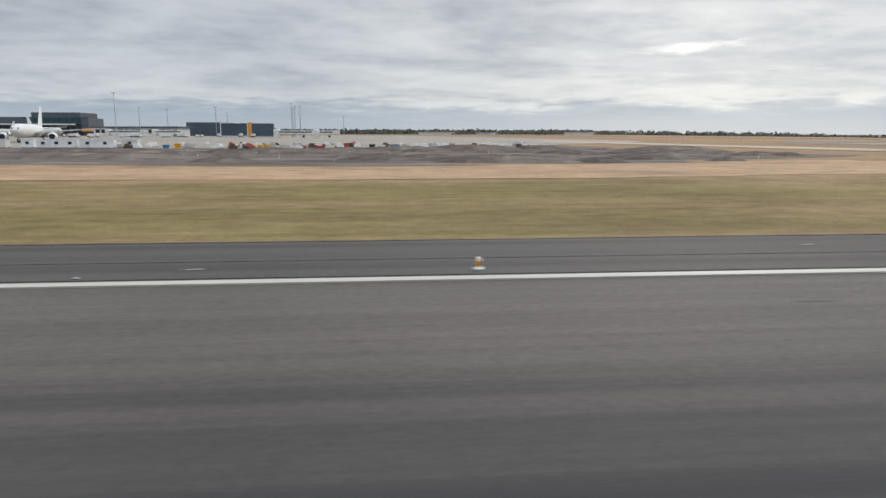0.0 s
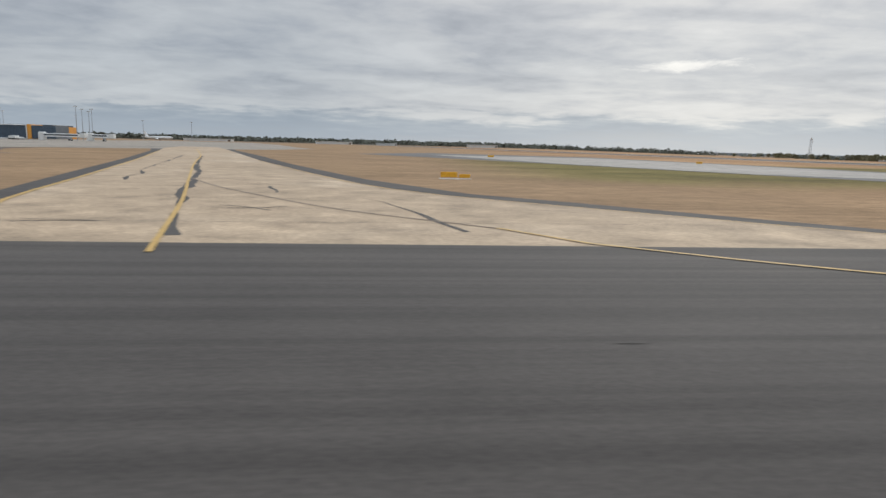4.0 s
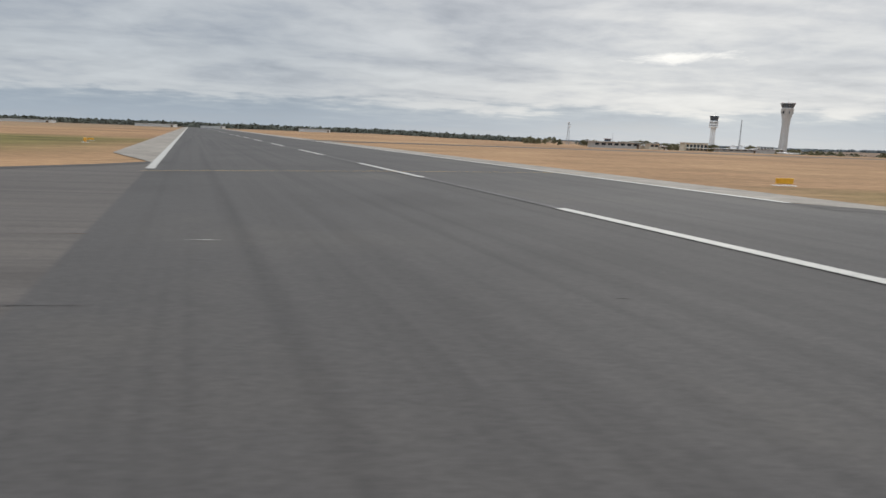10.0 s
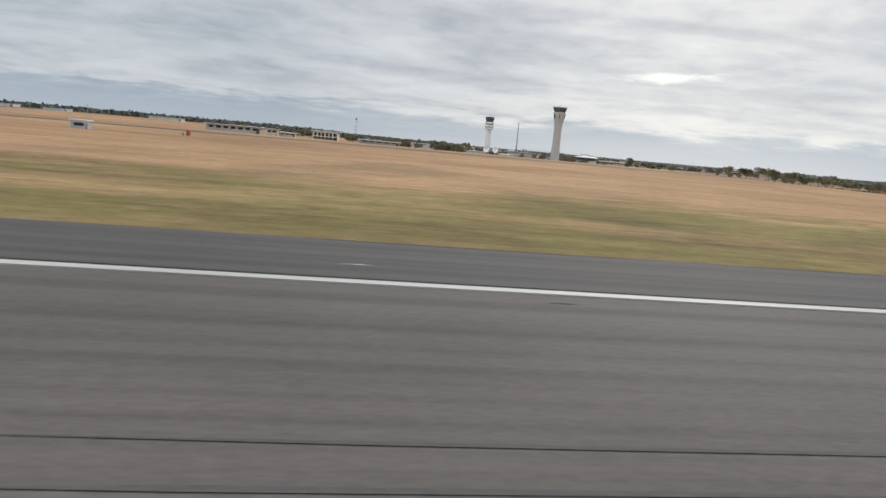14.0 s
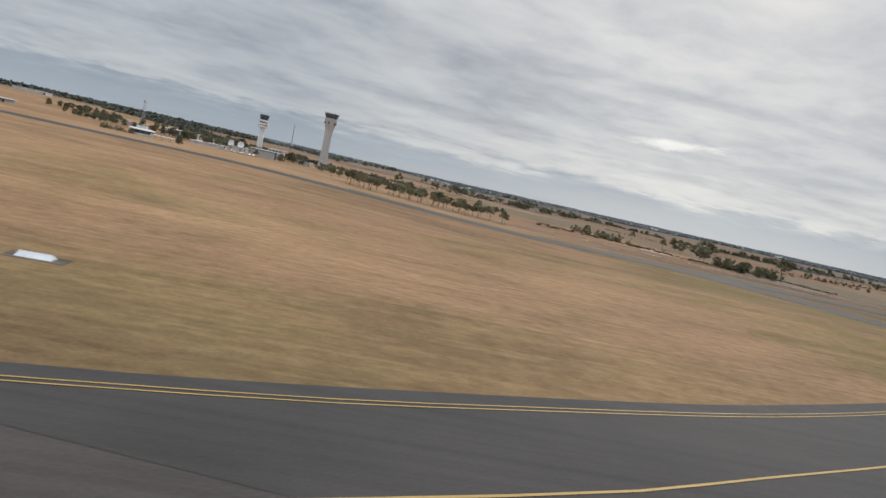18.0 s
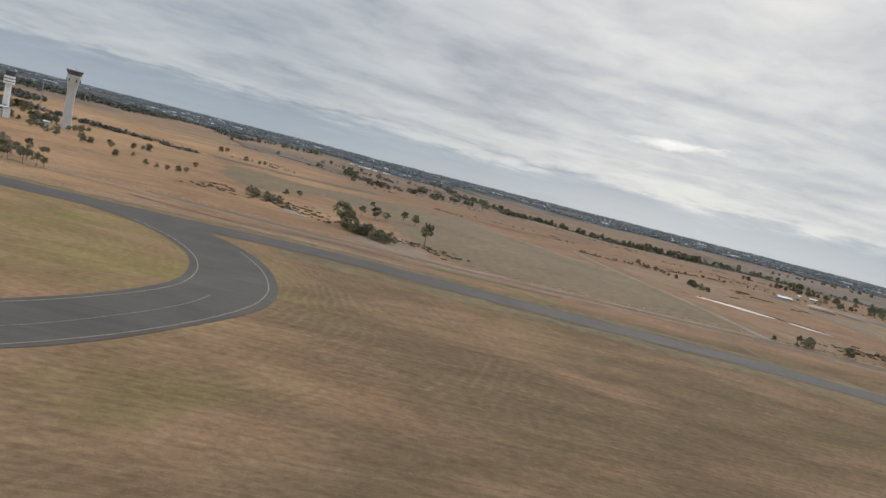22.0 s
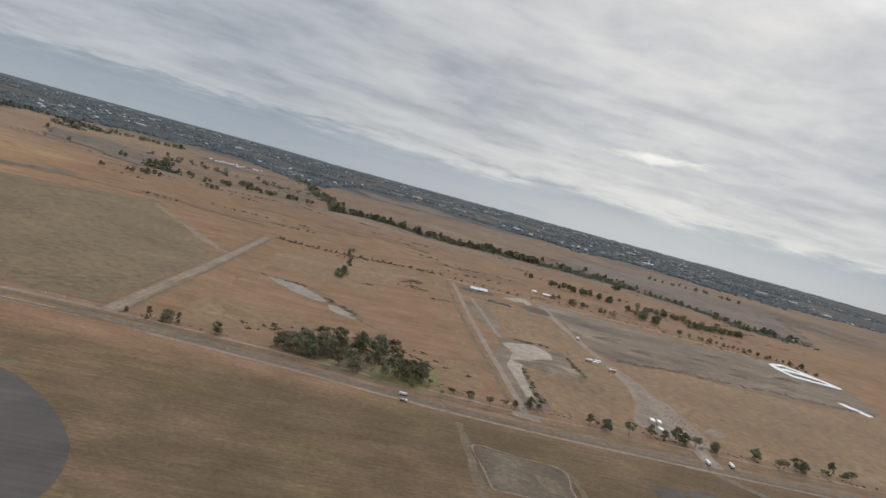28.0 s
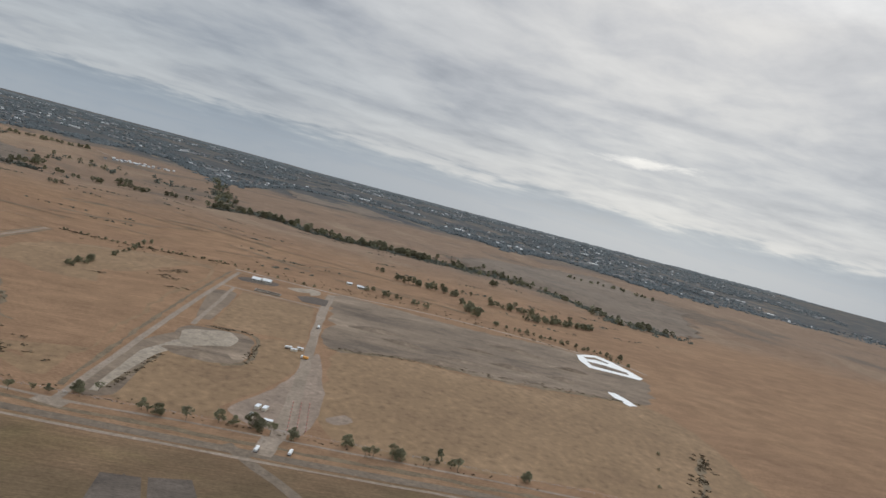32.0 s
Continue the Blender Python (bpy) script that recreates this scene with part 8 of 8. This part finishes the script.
def building_site():
    rnd = random.Random(21)
    for x, y, L, mt, lb in ((-52.7, 109.4, 6.2, WHITE, "white site cabin with square windows"), (-46.4, 109, 5.4, WHITE, "white site cabin with square windows"), (-62.6, 110, 3.6, OFFWHITE, "weathered white site cabin"), (-58.0, 111, 2.0, WHITE, "small white site hut"), (-41.6, 110, 2.6, OFFWHITE, "weathered white site cabin")):
        site_cabin(x, y, L, mt, lb)
    skip_bin(-35.6, 108.5, 1.6, BLUE, "blue steel skip bin on site")
    skip_bin(-33.4, 107.5, 1.7, YELLOW, "yellow steel skip bin on site", 1.25)
    skip_bin(-31.2, 108.5, 1.5, OFFWHITE, "pale steel skip bin on site")
    skip_bin(-19.6, 106.5, 3.2, YELLOW, "long yellow steel container on site", 1.0)
    skip_bin(-16.4, 107, 2.6, OFFWHITE, "pale steel container on site", 1.0)
    skip_bin(-13.4, 106.5, 2.2, RED, "red steel skip bin on site", 0.75)
    skip_bin(-10.6, 107, 2.6, RED, "red steel skip bin on site", 0.7)
    skip_bin(-2.2, 113.5, 1.8, TEAL, "dark green skip bin on site")
    skip_bin(1.8, 114, 2.8, BLUE, "blue steel container on site", 0.85)
    skip_bin(-24.6, 107, 2.4, RED, "red steel skip bin on site", 0.6)
    digger(-22.0, 104, 150, PANEL, "dark excavator with a raised boom on tracks")
    digger(-8.2, 113, 20)
    digger(-4.4, 112, 200, RED, "red excavator with a folded boom on tracks")
    truck(27.4, 131, 10, OFFWHITE, "white utility truck on the site track", 0.55)
    for i in range(22):
        x = -100 + i * 6.6 + rnd.uniform(-4, 4)
        y = rnd.uniform(62, 100)
        mound(x, y, rnd.uniform(5, 11), rnd.uniform(1.2, 3.4), rnd.uniform(0.4, 0.9), i + 1)
    for i in range(70):
        mound(rnd.uniform(-90, 48), rnd.uniform(56, 98), rnd.uniform(2, 5), rnd.uniform(0.6, 1.3), rnd.uniform(0.25, 0.6), 200 + i)
    mound(30, 66, 9, 2.2, 0.7, 40)
    mound(11, 60, 12, 2.0, 0.6, 41)
    mound(41, 90, 10, 3, 0.8, 42)
    # white barrier blocks and survey stakes
    bar = thing("barrier_block", "white plastic barrier block on turned earth", "barrier", "barrier blocks")
    part("block", Build().box(-0.55, -0.14, 0, 0.55, 0.14, 0.34, 0.05), WHITE, bar)
    part("stripe", Build().box(-0.3, -0.15, 0.12, 0.3, -0.138, 0.24), RED, bar)
    place(bar, 4.5, 112)
    for i in range(13):
        again(bar, 6.4 + i * 2.3 + rnd.uniform(-0.4, 0.4), 113 + i * 1.1, None, rnd.uniform(-15, 15))
    # stacks of building stuff along the far side of the earthworks
    first = {}
    for i in range(44):
        kind = rnd.choice(("white", "white", "grey", "red", "rust"))
        x, y = rnd.uniform(-78, 34), rnd.uniform(104, 121)
        if kind not in first:
            mt = {"white": WHITE, "grey": GREYWALL, "red": RED, "rust": BROWN}[kind]
            p = thing("material_stack", {"white": "white wrapped pallet stack on turned earth", "grey": "grey block stack on a pallet", "red": "red plastic barriers stacked on a pallet", "rust": "rust-brown formwork boards in a stack"}[kind], "stack", "building material stacks")
            part("pallet", Build().box(-0.7, -0.4, 0, 0.7, 0.4, 0.08), BROWN, p)
            part("load", Build().box(-0.66, -0.36, 0.08, 0.66, 0.36, 0.5, 0.04), mt, p)
            part("upper_load", Build().box(-0.5, -0.3, 0.5, 0.3, 0.3, 0.78, 0.04), mt, p)
            first[kind] = place(p, x, y, None, rnd.uniform(-20, 20))
        else:
            again(first[kind], x, y, None, rnd.uniform(-20, 20))
    for i in range(46):
        again(first[rnd.choice(("white", "white", "grey", "red", "rust"))], rnd.uniform(-58, 14), rnd.uniform(104, 138), None, rnd.uniform(-25, 25), rnd.uniform(0.4, 0.85))
    st = thing("survey_stake", "thin white survey stake with a red top", "stake", "survey stakes")
    part("stick", Build().box(-0.05, -0.05, 0, 0.05, 0.05, 0.5), OFFWHITE, st)
    part("flag", Build().box(-0.07, -0.06, 0.5, 0.07, 0.06, 0.62), RED, st)
    place(st, -12, 74, None, 0, 0.6)
    for i in range(30):
        again(st, rnd.uniform(-40, 46), rnd.choice((58, 66, 74, 82, 92)) + rnd.uniform(-2, 2))


satellite_pier()
terminal()
air_bridge(-150, 366, -20, 22)
air_bridge(-122, 356, -14, 16)
air_bridge(-52, 318, -5, 18)
air_bridge(-34, 326, -2, 9)
jet("white airliner parked nose-out at a gate", -89, 171, 18, 0.55)
jet("white airliner parked beside a boarding bridge", -150, 300, 46, 0.55)
jet("white airliner parked far across the apron", -92, 598, 68, 0.46)
jet("white airliner parked at the long pier", -221, 394, 5, 0.5)
for fx, fy, fh in ((-137.3, 345, 22), (-89, 352, 15.6), (-48.5, 345, 17.2), (-47.4, 349, 16), (-45.6, 356, 16.4), (-50.5, 364, 15.4), (-131.8, 362, 15.5), (-152, 470, 18), (-60, 470, 14), (-30, 480, 14), (-118, 500, 17)):
    flood_mast(fx, fy, fh)
building_site()


def service_vehicles():
    """Ground service trucks and trolleys in front of the terminal."""
    rnd = random.Random(52)
    a = truck(-118, 322, 20, OFFWHITE, "white catering truck on the apron")
    for i in range(11):
        again(a, -190 + i * 13 + rnd.uniform(-4, 4), rnd.uniform(296, 334), None, rnd.uniform(0, 180), 1.2)
    c = thing("baggage_trolley", "low dark baggage trolley with a pale load", "trolley", "baggage trolleys")
    part("deck", Build().box(-0.8, -0.45, 0.2, 0.8, 0.45, 0.3, 0.03), BLACK, c)
    part("load", Build().box(-0.7, -0.4, 0.3, 0.7, 0.4, 0.95, 0.06), WHITE, c)
    for x in (-0.55, 0.55):
        for y in (-0.42, 0.42):
            part("wheel", Build().tube((x, y - 0.05, 0.13), (x, y + 0.05, 0.13), 0.13, n=8), BLACK, c)
    place(c, -104, 318, None, 15, 1.3)
    for i in range(16):
        again(c, rnd.uniform(-180, -60), rnd.uniform(296, 330), None, rnd.uniform(0, 180), 1.3)


service_vehicles()


# ---- paddock works ----


def works():
    rnd = random.Random(31)
    for x, y, rz in ((1029, 200, 75), (1031.4, 199.6, 75), (1028, 192, 80), (1033.4, 190, -10), (1035.5, 269, 5), (1038, 272.6, -8)):
        site_cabin(x, y, 2.8, CREAM, "cream site cabin on the works pad", rz, 1.0)
    truck(1040.5, 261, 170, ORANGE, "orange tipper truck beside site cabins")
    truck(1033, 271, 10, OFFWHITE, "white truck beside site cabins")
    truck(1044.5, 316, 85, OFFWHITE, "white truck on the works track")
    truck(1032.5, 170.1, 80, OFFWHITE, "white truck waiting at the works gate", 0.7)
    truck(1041.8, 171.6, 80, OFFWHITE, "white truck on the field road", 0.7)
    truck(936.5, 174.4, 175, OFFWHITE, "white utility truck on the field road", 0.55)
    truck(936.4, 169.5, -5, STEEL, "grey utility truck on the field road", 0.5)
    p = thing("works_barrier", "faded red barrier block in rows on the works yard", "barrier", "works yard barriers")
    part("block", Build().box(-0.25, -0.7, 0, 0.25, 0.7, 0.55, 0.06), FADED, p)
    part("stripe", Build().box(-0.26, -0.3, 0.2, -0.245, 0.3, 0.38), WHITE, p, "white stripe")
    first = True
    for k in range(3):
        for i in range(9):
            x, y = 1039.6 + k * 2.8 + 0.02 * i, 187 + i * 2.9 + k * 0.8
            if first:
                place(p, x, y, None, 0, 0.7)
                first = False
            else:
                again(p, x, y, None, rnd.uniform(-8, 8))
    for x, y, L in ((1002.6, 400, 5.0), (1008.8, 401, 5.0)):
        hall("poly_shed", "white plastic-roofed shed on the works pad", x, y, -6, L, 5, 1.1, CREAM, OFFWHITE, 3, True, "shed", 0.3, "poly sheds")
    t = thing("wash_bay", "low pale concrete wash bay walls", "bay")
    for k, (a, c) in enumerate((((0, 0, 0), (15, 0.5, 0.8)), ((0, 4.5, 0), (15, 5, 0.8)), ((0, 0.5, 0), (0.5, 4.5, 0.8)), ((14.5, 0.5, 0), (15, 4.5, 0.8)), ((7, 0.5, 0), (7.4, 4.5, 0.7)))):
        part("wall", Build().box(*a, *c, 0.04), KERB, t)
    place(t, 1005, 369, None, -6)
    # white sheeting pegged over a slope
    def sheet(pts, holes):
        b = Build()
        cover(b, pts, 0.16, smooth=False)
        o = tagged(new("cover_sheet", b.mesh("cover_sheet", OFFWHITE)), "white plastic sheeting spread over stripped ground", "sheeting", "cover sheets")
        for h in holes:
            b = Build()
            cover(b, h, 0.18, smooth=False)
            part("bare_patch", b, QUARRY, o, "bare clay showing through")
    sheet([(1217, 391), (1227, 398), (1236, 402), (1240, 398), (1244, 391), (1249, 376), (1252, 362), (1247, 357), (1232, 359.5), (1214, 361), (1213, 376)], [[(1221, 389), (1232, 395), (1239, 386), (1236, 384), (1229, 388), (1222, 384)], [(1219, 378), (1231, 377), (1244, 370), (1243, 364), (1230, 366), (1219, 368)]])
    sheet([(1204, 312), (1209, 313), (1212, 305), (1214, 296), (1208, 293), (1206, 297), (1208, 300), (1204, 303)], [])
    mound(1002, 241, 15, 7, 1.4, 60, QUARRY, "low spoil heap of pale clay beside the pond")
    for i in range(9):
        mound(1075 + i * 15, 305 + rnd.uniform(-8, 60), rnd.uniform(10, 20), rnd.uniform(2, 5), rnd.uniform(0.7, 1.6), 70 + i, QUARRY, "long low heap of stripped clay")
    # farm house and shed beyond the works
    hall("farm_house", "white farm house with a tin roof among trees", 1071, 454, -10, 6, 3.4, 1.4, CREAM, ROOFTIN, 4, True, "house", 0.4)
    hall("farm_house", "small pale farm shed among trees", 1062, 459, 15, 3.6, 3, 1.4, CREAM, ROOFTIN, 2, True, "house", 0.3)
    # boundary fence along the road
    f = thing("boundary_fence", "thin wire boundary fence with steel posts", "fence")
    pts = spline([(560, 212), (640, 207), (694, 199), (760, 196), (860, 195.5), (940, 187), (985, 184.6), (1040, 184.8), (1110, 183), (1250, 175)], 5.0)
    post = Build().box(-0.035, -0.035, -0.1, 0.035, 0.035, 0.8).mesh("post", STEEL)
    for q in pts:
        o = new("post", post)
        o.parent = f
        o.matrix_basis = pose(q.x, q.y, hgt(q.x, q.y))
    for z in (0.3, 0.52, 0.74):
        w = Build()
        for a, c in zip(pts, pts[1:]):
            w.tube((a.x, a.y, hgt(a.x, a.y) + z), (c.x, c.y, hgt(c.x, c.y) + z), 0.009, n=3, cap=False)
        part("wire", w, STEEL, f)


works()
